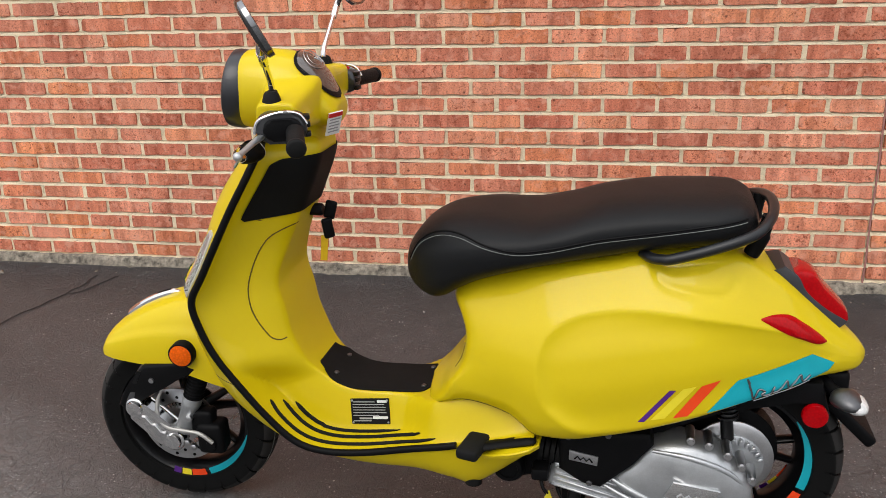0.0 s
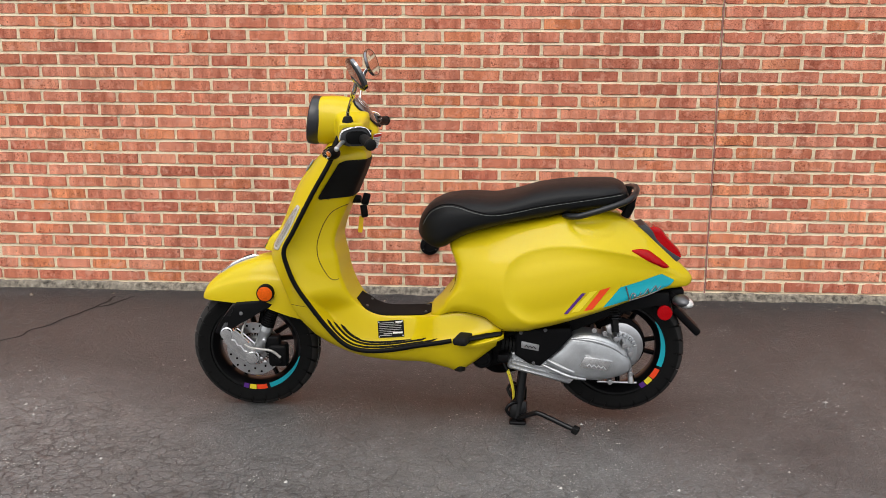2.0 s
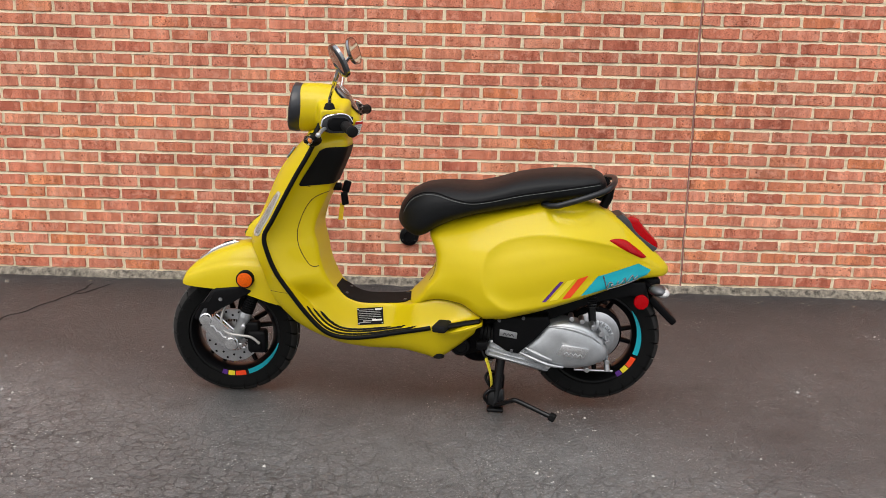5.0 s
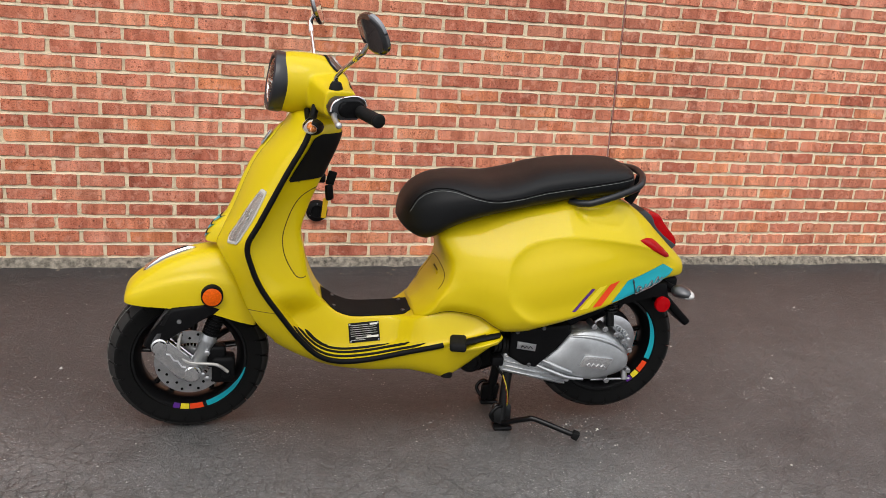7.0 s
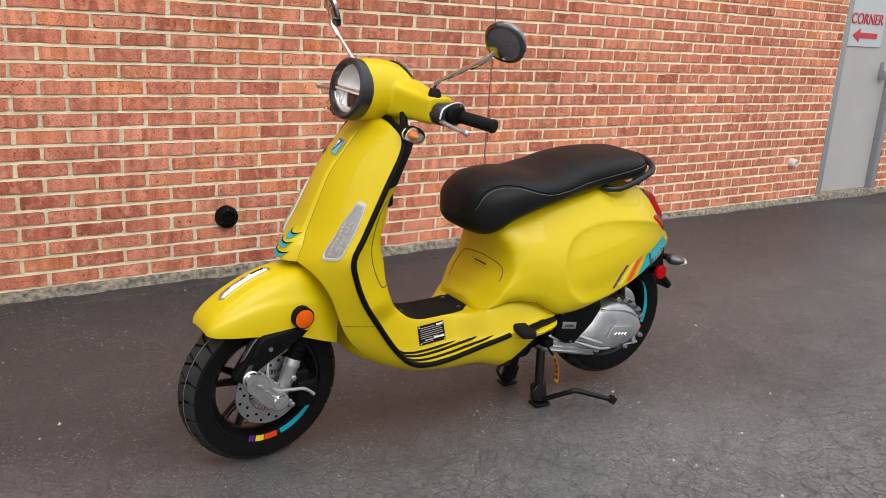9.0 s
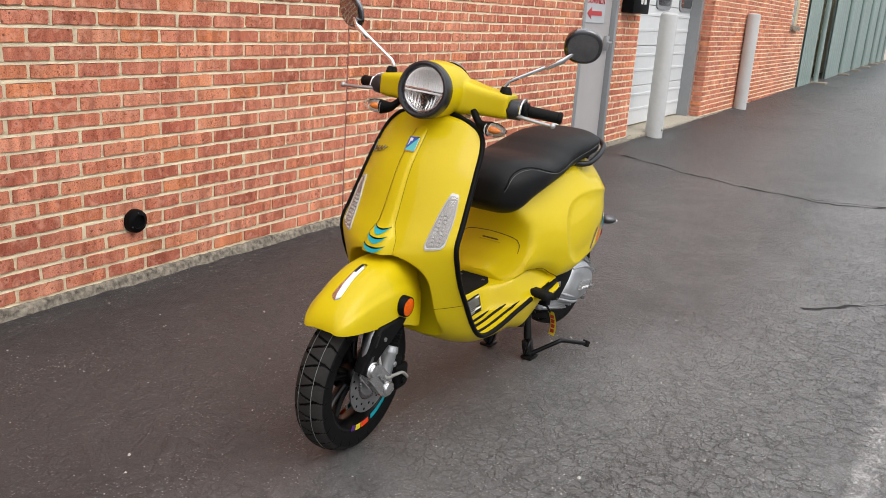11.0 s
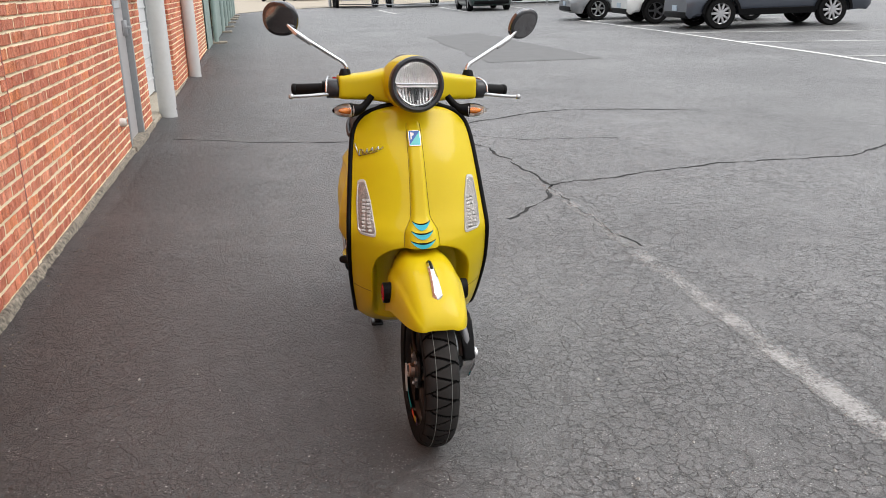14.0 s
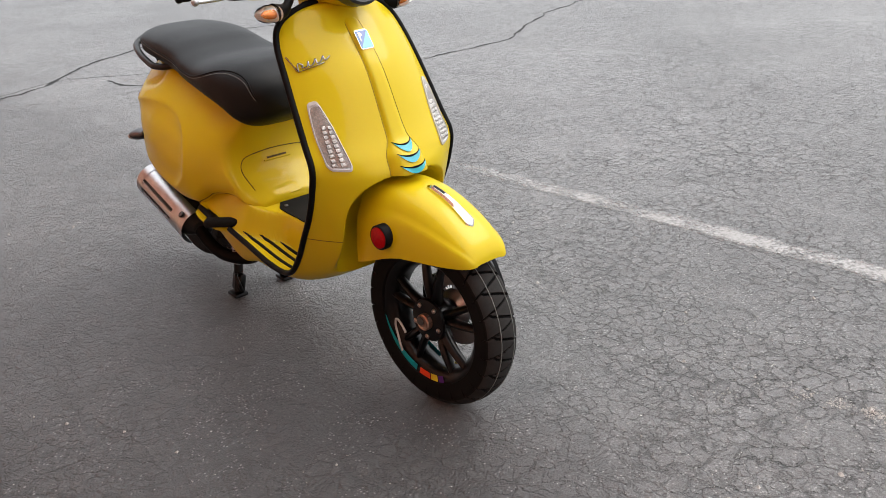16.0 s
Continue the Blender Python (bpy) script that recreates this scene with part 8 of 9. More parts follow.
# exhaust on the right
bm = bmesh.new()
tube(bm, spline([(0.18, 0.02, 0.185), (0.22, 0.06, 0.150), (0.30, 0.105, 0.150), (0.36, 0.128, 0.185), (0.41, 0.140, 0.240)], 8), 0.020, 18)
exh = part("exhaust", bm, BLACKP, scooter, "black exhaust with a polished heat shield")
bm = bmesh.new()
e0, e1 = Vector((0.400, 0.142, 0.240)), Vector((0.700, 0.147, 0.343))
tube(bm, [e0.lerp(e1, t) for t in (-0.05, 0.0, 0.06, 0.12, 0.9, 0.97, 1.0)], [0.022, 0.038, 0.050, 0.056, 0.056, 0.048, 0.030], 30)
part("muffler", bm, plain("matt_black_muffler", (0.02, 0.02, 0.02), 0.6, vary=0.2), exh, "matt black muffler")
d = (e1 - e0).normalized()
up = Vector((0, 0, 1)) - d * d.z
up.normalize()
sd = up.cross(d)
for slot in range(3):
    bm = bmesh.new()
    rows = []
    lo, hi = ((-66, -4), (6, 24), (36, 84))[slot]
    for i in range(15):
        t = 0.12 + 0.80 * i / 14
        rows.append([e0.lerp(e1, t) + (sd * math.cos(radians(a)) + up * math.sin(radians(a))) * 0.061 for a in [lo + (hi - lo) * k / 6 for k in range(7)]])
    grid_faces(bm, rows)
    r = bmesh.ops.extrude_face_region(bm, geom=bm.faces[:])
    bmesh.ops.scale(bm, vec=(0.995, 0.98, 0.995), verts=[v for v in r["geom"] if isinstance(v, bmesh.types.BMVert)])
    part("heat_shield_band", bm, STEEL, exh, "polished heat shield band")
for t in (0.06, 0.90):
    bm = bmesh.new()
    rows = []
    for dt in ((-0.10, 0.15) if t < 0.5 else (-0.06, 0.05)):
        rows.append([e0.lerp(e1, t + dt) + (sd * math.cos(radians(a)) + up * math.sin(radians(a))) * 0.0625 for a in range(-66, 87, 8)])
    grid_faces(bm, rows)
    part("heat_shield_end", bm, STEEL, exh, "polished end of the heat shield")
bm = bmesh.new()
lathe(bm, [(0.010, 0.0), (0.010, 0.006), (0.006, 0.008), (0.0, 0.006)], m=Matrix.Translation(e0.lerp(e1, 0.05) + (sd * 0.7 + up * 0.714) * 0.0625) @ Matrix.Rotation(radians(45), 4, "X"), seg=16)
part("shield_bolt", bm, DARKST, exh, "shield bolt")
# centre stand
bm = bmesh.new()
for s in (-1, 1):
    tube(bm, spline([(0.315, s * 0.050, 0.205), (0.308, s * 0.062, 0.140), (0.302, s * 0.076, 0.065), (0.298, s * 0.086, 0.018)], 6), 0.0150, 14)
    box(bm, (-0.030, -0.012, -0.030), (0.030, 0.012, 0.034), 0.010, 2, m=pose(0.298, s * 0.080, 0.048, s * 14, 0, 0))
    box(bm, (0.268, s * 0.090 - 0.024, 0.004), (0.328, s * 0.090 + 0.024, 0.018), 0.006, 2)
    tube(bm, spline([(0.272, s * 0.086, 0.028), (0.258, s * 0.098, 0.056), (0.278, s * 0.096, 0.080), (0.300, s * 0.078, 0.072)], 6), 0.006, 10)
tube(bm, [(0.315, -0.06, 0.19), (0.315, 0.06, 0.19)], 0.012, 12)
stand = part("centre_stand", bm, BLACKG, scooter, "black tubular centre stand")
bm = bmesh.new()
tube(bm, spline([(0.300, -0.096, 0.024), (0.325, -0.134, 0.050), (0.353, -0.172, 0.076), (0.374, -0.184, 0.080), (0.464, -0.224, 0.056), (0.483, -0.231, 0.051)], 6), 0.0085, 12)
lev = part("stand_lever", bm, BLACKG, stand, "foot lever of the stand")
bm = bmesh.new()
box(bm, (-0.010, -0.012, -0.012), (0.012, 0.012, 0.012), 0.004, 2, m=pose(0.487, -0.232, 0.050, 0, 20, -20))
part("lever_pad", bm, GRIPR, lev, "black rubber pad")
bm = bmesh.new()
tube(bm, [(0.275 + 0.009 * math.cos(k * 1.3), 0.085 + 0.009 * math.sin(k * 1.3), 0.190 - 0.0022 * k) for k in range(34)], 0.0022, 6)
part("stand_spring", bm, STEEL, stand, "steel return spring")
# yellow hang tag on a lock below the air box
bm = bmesh.new()
box(bm, (-0.018, -0.020, -0.014), (0.018, 0.020, 0.014), 0.006, 2, m=pose(0.268, -0.150, 0.262))
tube(bm, spline([(0.268, -0.155, 0.255), (0.275, -0.168, 0.235), (0.285, -0.172, 0.222)], 5), 0.004, 8)
hold = part("tag_holder", bm, BLACKP, scooter, "black clip holding a hang tag")
bm = bmesh.new()
rows = []
for i in range(13):
    t = i / 12
    c = Vector((0.284 + 0.012 * math.sin(2.2 * t) + 0.012 * t, -0.176 - 0.006 * math.sin(3 * t), 0.225 - 0.098 * t))
    rows.append([c + Vector((0.0030, 0.0130, 0)), c - Vector((0.0030, 0.0130, 0))])
grid_faces(bm, rows)
r = bmesh.ops.extrude_face_region(bm, geom=bm.faces[:])
bmesh.ops.translate(bm, vec=(0.001, 0.001, 0), verts=[v for v in r["geom"] if isinstance(v, bmesh.types.BMVert)])
tag = part("hang_tag", bm, plain("lime_tag", (0.72, 0.62, 0.03), 0.45), hold, "yellow paper hang tag with red print")
for k in range(4):
    bm = bmesh.new()
    z = 0.205 - 0.020 * k
    t = (0.225 - z) / 0.098
    c = Vector((0.284 + 0.012 * math.sin(2.2 * t) + 0.012 * t - 0.0016, -0.176 - 0.006 * math.sin(3 * t) + 0.0008, z))
    box(bm, (-0.0005, -0.008, -0.007), (0.0005, 0.008, 0.007), m=Matrix.Translation(c) @ Matrix.Rotation(radians(-13), 4, "Z"))
    part("print_bar", bm, plain("tag_print", (0.45, 0.03, 0.02), 0.5), hold, "red unreadable print")

hold.location.x -= 0.024

# ---- the far lot: parking lines, vehicles, trailers, fences, trees ----
WHITEPT = plain("white_line_paint", (0.62, 0.62, 0.60), 0.7, vary=0.15, scale=6)
ground_strip("parking_line", [(3.7, -9.35), (6.04, -9.7), (9.86, -10.15), (16.0, -10.5), (24.0, -10.7)], 0.11, WHITEPT, "white painted parking line", 0.006)
for x, y in ((6.6, -9.78), (9.7, -10.13), (13.1, -10.36), (16.2, -10.51), (19.5, -10.61), (22.7, -10.68)):
    ground_strip("parking_line", [(x, y), (x - 2.5, y - 5.0)], 0.10, WHITEPT, "white painted parking line", 0.005, per=0.4)
for a, b in (((41.0, -6.8), (33.8, -6.7)), ((41.8, -10.1), (33.4, -9.5)), ((37.9, -12.7), (33.0, -12.3))):
    ground_strip("parking_line", [a, b], 0.12, WHITEPT, "white painted parking line", 0.008, per=0.5)
GRAVEL = mortar_mat("pale_gravel", (0.40, 0.35, 0.28))
bm = bmesh.new()
grid_faces(bm, [[(x0 + (118 - x0) * k / 8, y, ground_z(x0 + (118 - x0) * k / 8, y) + 0.02) for k in range(9)] for y, x0 in ((6, 36), (0, 36.5), (-1, 40), (-2, 43), (-4, 47), (-7, 49), (-12, 53), (-20, 56), (-30, 60))])
thing("gravel_yard", bm, GRAVEL, "pale gravel yard beyond the asphalt", "gravel", kind="structure")

PATCHM = plain("darker_asphalt_patch", (0.098, 0.096, 0.094), 0.5, vary=0.25, scale=3, fine=60, relief=0.4)
bm = bmesh.new()
rows = []
for i in range(25):
    t = i / 24
    a = Vector((19.2 - 7.9 * t, -6.57 - 0.24 * t + 0.12 * noise.noise((t * 6, 1, 0)), 0))
    b = Vector((18.5 - 7.0 * t, -5.06 + 0.22 * t + 0.15 * noise.noise((t * 7, 4, 0)), 0))
    rows.append([Vector((p.x, p.y, ground_z(p.x, p.y) + 0.004)) for p in (a.lerp(b, k / 6) for k in range(7))])
grid_faces(bm, rows)
thing("repair_patch", bm, PATCHM, "darker repair patch in the asphalt lot", "asphalt patch", kind="structure")

CARGLASS = plain("car_window", (0.030, 0.036, 0.037), 0.05, coat=1.0, vary=0.15, scale=2)
CARPLATE = plain("plate_blank", (0.42, 0.50, 0.58), 0.5)


def car_paint(name, color, rough=0.3):
    return plain(name, color, rough, metal=0.1, coat=0.45, vary=0.05, scale=2)


def car_wheel(parent, x, y, r, w, rimmat, spokes):
    bm = bmesh.new()
    lathe(bm, [(r * 0.66, -w / 2), (r * 0.93, -w / 2), (r, -w * 0.36), (r, w * 0.36), (r * 0.93, w / 2), (r * 0.66, w / 2)], at=(x, y, r), seg=36, closed=True)
    ty = part("wheel", bm, RUBBER, parent, "black car tyre")
    bm = bmesh.new()
    s = -1 if y > 0 else 1
    lathe(bm, [(r * 0.67, -w * 0.4), (r * 0.67, w * 0.4), (r * 0.60, w * 0.30), (r * 0.60, -w * 0.30)], at=(x, y, r), seg=36, closed=True)
    side = math.copysign(w * 0.34, y)
    for k in range(spokes):
        a = 2 * math.pi * k / spokes
        box(bm, (0.0, -0.02, -r * 0.075), (r * 0.66, 0.02, r * 0.075), 0.008, 1, m=Matrix.Translation((x, y + side, r)) @ Matrix.Rotation(a, 4, "Y"))
    lathe(bm, [(r * 0.16, -0.03), (r * 0.16, 0.03)], at=(x, y + side, r), seg=16)
    part("rim", bm, rimmat, ty, "alloy rim")
    bm = bmesh.new()
    lathe(bm, [(r * 0.6, -0.01), (r * 0.6, 0.01)], at=(x, y, r), seg=28)
    part("wheel_well", bm, BLACKP, ty, "dark brake behind the rim")


def car(at, yaw, L, W, H, belt, hood, paint, label, category, sill=0.22, nose=0.62, ws=(0.27, 0.42), rear=(0.80, 0.97), r=0.33, front_ax=0.175, rear_ax=0.775, clad=None, rimmat=None, spokes=5, grille=BLACKP, lampmat=None, plate=True, name="parked_car", group="parked cars"):
    """A car with its nose at +x; belt: height of the window line, hood: height of the bonnet's rear edge."""
    e = new(name)
    z = ground_z(at[0], at[1])
    e.matrix_world = pose(at[0], at[1], z, 0, 0, yaw)
    tagged(e, label, category, group)
    rimmat = rimmat or STEEL
    # lower body: sections from nose to tail
    key = [(0.0, nose - 0.07, 0.30, 0.84), (0.012, nose + 0.01, 0.24, 0.92), (0.05, nose + 0.09, sill, 0.975), (0.16, (nose + hood) / 2 + 0.07, sill - 0.01, 0.995), (ws[0], hood, sill, 1.0), (0.5, belt, sill, 1.0), (0.82, belt + 0.02, sill, 0.995), (0.95, belt, sill + 0.04, 0.96), (0.99, belt - 0.08, 0.32, 0.90), (1.0, belt - 0.18, 0.40, 0.84)]
    bm = bmesh.new()
    rows = []
    for i in range(41):
        t = i / 40
        zt, zb, wf = curve_at(key, t)
        hw = W / 2 * wf
        x = L / 2 - L * t
        ring = []
        for yy, hh in ((0.0, 1.0), (0.62, 0.99), (0.84, 0.95), (0.95, 0.86), (1.0, 0.62), (0.99, 0.35), (0.95, 0.10), (0.88, 0.0)):
            zz = zb + (zt - zb) * hh
            # wheel arches
            for ax in (front_ax, rear_ax):
                dx = x - (L / 2 - L * ax)
                ra = r * 1.16
                if yy > 0.6 and hh < 0.7 and abs(dx) < ra:
                    zz = max(zz, r + math.sqrt(ra * ra - dx * dx) * 0.96)
            ring.append((yy * hw, zz))
        pts = [Vector((x, y, zz)) for y, zz in ring] + [Vector((x, -y, zz)) for y, zz in ring[:0:-1]]
        rows.append(pts)
    grid_faces(bm, rows, closed=True, caps=(True, True))
    body = part("body", bm, paint, e, "", 32)
    # cabin
    bm = bmesh.new()
    rows = []
    ck = [(ws[0], 0.0, 0.93), (ws[0] + 0.03, 0.22, 0.90), (ws[1], 0.92, 0.74), (ws[1] + 0.10, 1.0, 0.72), (rear[0] - 0.12, 0.985, 0.72), (rear[0], 0.90, 0.72), (rear[1], 0.0, 0.88)]
    for i in range(31):
        t = ws[0] + (rear[1] - ws[0]) * i / 30
        f, wt = curve_at(ck, t)
        bz = curve_at(key, t)[0] - 0.04
        zt = bz + (H - bz) * max(0.02, f)
        wb = W / 2 * 0.92
        x = L / 2 - L * t
        wtop = W / 2 * (0.92 - (0.92 - wt) * f)
        rows.append([Vector((x, y, zz)) for y, zz in ((-wb, bz), (-(wb * 0.35 + wtop * 0.65), bz + (zt - bz) * 0.62), (-wtop, bz + (zt - bz) * 0.90), (-wtop * 0.82, zt), (0, zt + 0.012), (wtop * 0.82, zt), (wtop, bz + (zt - bz) * 0.90), (wb * 0.35 + wtop * 0.65, bz + (zt - bz) * 0.62), (wb, bz))])
    grid_faces(bm, rows, caps=(True, True))
    part("cabin", bm, paint, e, "", 32)
    # windows
    def glasspane(nm, pts):
        bm = bmesh.new()
        bm.faces.new([bm.verts.new(p) for p in pts])
        r2 = bmesh.ops.extrude_face_region(bm, geom=bm.faces[:])
        part(nm, bm, CARGLASS, e, "tinted window glass")
    def cab(t, v, out=0.012):
        f, wt = curve_at(ck, t)
        bz = curve_at(key, t)[0] - 0.04
        zt = bz + (H - bz) * max(0.02, f)
        wb = W / 2 * 0.92
        wtop = W / 2 * (0.92 - (0.92 - wt) * f)
        return Vector((L / 2 - L * t, (wb + (wtop - wb) * v * 1.05) + out, bz + (zt - bz) * v))
    bm = bmesh.new()
    rows = []
    for i in range(7):
        t = ws[0] + 0.012 + (ws[1] - 0.004 - ws[0] - 0.012) * i / 6
        f, wt = curve_at(ck, t)
        bz = curve_at(key, t)[0] - 0.04
        zt = bz + (H - bz) * max(0.02, f)
        wtop = W / 2 * (0.92 - (0.92 - wt) * f) * 0.80
        rows.append([Vector((L / 2 - L * t + 0.012, -wtop, zt + 0.012)), Vector((L / 2 - L * t + 0.014, 0, zt + 0.026)), Vector((L / 2 - L * t + 0.012, wtop, zt + 0.012))])
    grid_faces(bm, rows)
    part("windscreen", bm, CARGLASS, e, "tinted windscreen")
    mid = (ws[1] + rear[0]) / 2 + 0.01
    for s in (-1, 1):
        for a, b in ((ws[1] - 0.045, mid - 0.008), (mid + 0.008, rear[0] - 0.01)):
            bm = bmesh.new()
            q = [cab(a, 0.30), cab(b, 0.30), cab(b - (0.0 if b < mid else 0.015), 0.84), cab(a + (0.045 if a < mid else 0), 0.84)]
            for p in q:
                p.y *= s
            bm.faces.new([bm.verts.new(p) for p in q])
            r2 = bmesh.ops.extrude_face_region(bm, geom=bm.faces[:])
            bmesh.ops.translate(bm, vec=(0, -s * 0.02, 0), verts=[v for v in r2["geom"] if isinstance(v, bmesh.types.BMVert)])
            part("side_window", bm, CARGLASS, e, "tinted side window")
        bm = bmesh.new()
        box(bm, (-0.10, -0.09, -0.06), (0.06, 0.09, 0.07), 0.03, 2, m=Matrix.Translation((L / 2 - L * (ws[0] + 0.075), s * (W / 2 + 0.07), belt + 0.06)))
        part("wing_mirror", bm, paint, e, "")
        bm = bmesh.new()
        box(bm, (-0.16, -0.20, -0.055), (0.05, 0.14, 0.055), 0.03, 2, m=pose(L / 2 - 0.20, s * (W / 2 - 0.25), nose + 0.015, 0, 0, -s * 24))
        part("headlight", bm, lampmat or plain("car_headlight", (0.62, 0.63, 0.62), 0.15, coat=1.0, vary=0.3, scale=12), e, "clear headlight")
        for ax in (front_ax, rear_ax):
            car_wheel(e, L / 2 - L * ax, s * (W / 2 - 0.13), r, 0.22, rimmat, spokes)
            if clad:
                bm = bmesh.new()
                x0 = L / 2 - L * ax
                pts = arc(x0, r, r * 1.30, 0, 180, 14) + arc(x0, r, r * 1.12, 180, 0, 14)
                prism(bm, pts, 0.03, pose(0, s * (W / 2 + 0.004) - 0.015, 0))
                part("arch_cladding", bm, clad, e, "dark wheel arch cladding")
        if clad:
            bm = bmesh.new()
            box(bm, (-L * (rear_ax - 0.5) + r * 1.2, s * W / 2 - 0.02, sill - 0.01), (L * (0.5 - front_ax) - r * 1.2, s * W / 2 + 0.012, sill + 0.14), 0.01, 1)
            part("sill_cladding", bm, clad, e, "dark sill cladding")
    bm = bmesh.new()
    box(bm, (L / 2 - 0.06, -W * 0.21, nose - 0.15), (L / 2 - 0.008, W * 0.21, nose + 0.01), 0.02, 2)
    gr = part("grille", bm, grille, e, "dark grille")
    bm = bmesh.new()
    box(bm, (L / 2 - 0.10, -W * 0.40, 0.27), (L / 2 + 0.012, W * 0.40, 0.42), 0.03, 2)
    part("bumper_intake", bm, clad or BLACKP, e, "dark lower bumper")
    if plate:
        bm = bmesh.new()
        box(bm, (L / 2 - 0.02, -0.15, 0.43), (L / 2 + 0.025, 0.15, 0.56), 0.005, 1)
        part("number_plate", bm, CARPLATE, e, "blank pale plate")
    for t in (0.44, 0.62):
        for s in (-1, 1):
            bm = bmesh.new()
            box(bm, (-0.09, -0.012, -0.012), (0.09, 0.022, 0.012), 0.006, 1, m=Matrix.Translation((L / 2 - L * (t + 0.06), s * (W / 2 + 0.005), belt - 0.14)))
            part("door_handle", bm, paint, e, "")
    return e


YAWP = 84.0
car((17.40, -13.44), YAWP, 4.6, 1.86, 1.70, 1.08, 1.06, car_paint("dark_grey_blue_paint", (0.055, 0.065, 0.085)), "dark blue-grey compact SUV parked in a bay", "SUV", sill=0.32, nose=0.80, ws=(0.25, 0.38), rear=(0.86, 0.985), r=0.365, clad=BLACKP, spokes=10)
car((20.53, -13.21), YAWP, 4.46, 1.80, 1.60, 1.02, 0.99, car_paint("white_car_paint", (0.70, 0.71, 0.70)), "white crossover with black cladding parked in a bay", "crossover", sill=0.32, nose=0.76, ws=(0.25, 0.39), rear=(0.86, 0.985), r=0.345, clad=BLACKP, rimmat=DARKST, spokes=5)
car((23.55, -12.80), YAWP, 4.70, 1.83, 1.43, 0.92, 0.90, car_paint("mid_grey_paint", (0.20, 0.21, 0.22)), "grey sedan parked in a bay", "sedan", sill=0.20, nose=0.66, ws=(0.27, 0.44), rear=(0.76, 0.94), r=0.33, spokes=6)
car((35.91, -10.81), 176, 4.98, 1.85, 1.43, 0.92, 0.90, car_paint("dark_green_paint", (0.018, 0.040, 0.036)), "dark green sedan standing before the fence", "sedan", sill=0.20, nose=0.68, ws=(0.28, 0.44), rear=(0.74, 0.92), r=0.325, spokes=7)
car((39.27, -17.44), 165, 5.6, 1.95, 1.85, 1.15, 1.12, car_paint("black_truck_paint", (0.012, 0.013, 0.016)), "black pickup truck parked beyond the other cars", "pickup truck", sill=0.40, nose=0.85, ws=(0.27, 0.37), rear=(0.55, 0.62), r=0.39, spokes=6, name="pickup_truck")

TRAILW = plain("white_trailer_paint", (0.66, 0.67, 0.67), 0.35, vary=0.06, scale=1.5)
TRAILS = plain("silver_trailer_paint", (0.44, 0.46, 0.49), 0.4, vary=0.06, scale=1.5)
TRAILB = plain("black_trailer_paint", (0.035, 0.036, 0.042), 0.35, coat=0.5, vary=0.1, scale=1.5)
TRAILR = plain("red_trailer_paint", (0.50, 0.02, 0.03), 0.35, coat=0.5, vary=0.06)


def trailer(at, yaw, L, W, H, skin, label, door=None, bulge_roof=0.0, frame_mat=STEEL):
    """A box trailer seen from its rear end, which faces -x."""
    e = new("box_trailer")
    e.matrix_world = pose(at[0], at[1], ground_z(*at), 0, 0, yaw)
    tagged(e, label, "trailer", "trailers in the yard")
    bm = bmesh.new()
    rows = []
    for x in (0.0, 0.03, L - 0.03, L):
        k = 0.02 if x in (0.0, L) else 0.0
        sec = [(-W / 2 + k, 0.48), (-W / 2 + k, H - 0.16), (-W / 2 + 0.10, H - 0.03 - k)]
        sec += [(-W / 2 + 0.10 + (W - 0.2) * j / 8, H - 0.03 - k + bulge_roof * math.sin(math.pi * j / 8)) for j in range(1, 8)]
        sec += [(W / 2 - 0.10, H - 0.03 - k), (W / 2 - k, H - 0.16), (W / 2 - k, 0.48)]
        rows.append([Vector((x, y, z)) for y, z in sec])
    grid_faces(bm, rows, closed=True, caps=(True, True))
    part("box", bm, skin, e, "", 30)
    bm = bmesh.new()
    box(bm, (-0.02, -W / 2 + 0.12, 0.52), (0.02, W / 2 - 0.12, H - 0.22), 0.01, 1)
    dr = part("rear_door", bm, door or skin, e, "flat rear ramp door")
    for y, z in ((-W / 2 + 0.25, H * 0.62), (W / 2 - 0.25, H * 0.62), (0, H * 0.72)):
        bm = bmesh.new()
        box(bm, (-0.05, y - 0.16, z - 0.02), (-0.02, y + 0.16, z + 0.02), 0.008, 1)
        part("latch", bm, DARKST, dr, "dark door latch")
    bm = bmesh.new()
    box(bm, (-0.06, -W / 2, 0.40), (L, W / 2, 0.49), 0.01, 1)
    tube(bm, [(L, 0, 0.45), (L + 1.2, 0, 0.45)], 0.05, 8)
    part("chassis", bm, frame_mat, e, "steel chassis and drawbar")
    for s in (-1, 1):
        for dx in (L * 0.42, L * 0.42 + 0.75):
            bm = bmesh.new()
            lathe(bm, [(0.20, -0.09), (0.32, -0.09), (0.34, -0.05), (0.34, 0.05), (0.32, 0.09), (0.20, 0.09)], at=(dx, s * (W / 2 + 0.10), 0.34), seg=28, closed=True)
            lathe(bm, [(0.20, -0.03), (0.20, 0.03)], at=(dx, s * (W / 2 + 0.10), 0.34), seg=24)
            part("wheel", bm, RUBBER, e, "trailer wheel")
        bm = bmesh.new()
        box(bm, (L * 0.42 - 0.45, s * (W / 2 + 0.10) - 0.12, 0.70), (L * 0.42 + 1.2, s * (W / 2 + 0.10) + 0.12, 0.78), 0.03, 2)
        part("mudguard", bm, skin, e, "")
        bm = bmesh.new()
        box(bm, (-0.03, s * (W / 2 - 0.08) - 0.04, 0.56), (0.0, s * (W / 2 - 0.08) + 0.04, 0.72), 0.01, 1)
        part("tail_light", bm, RED, e, "small red tail light")
    return e


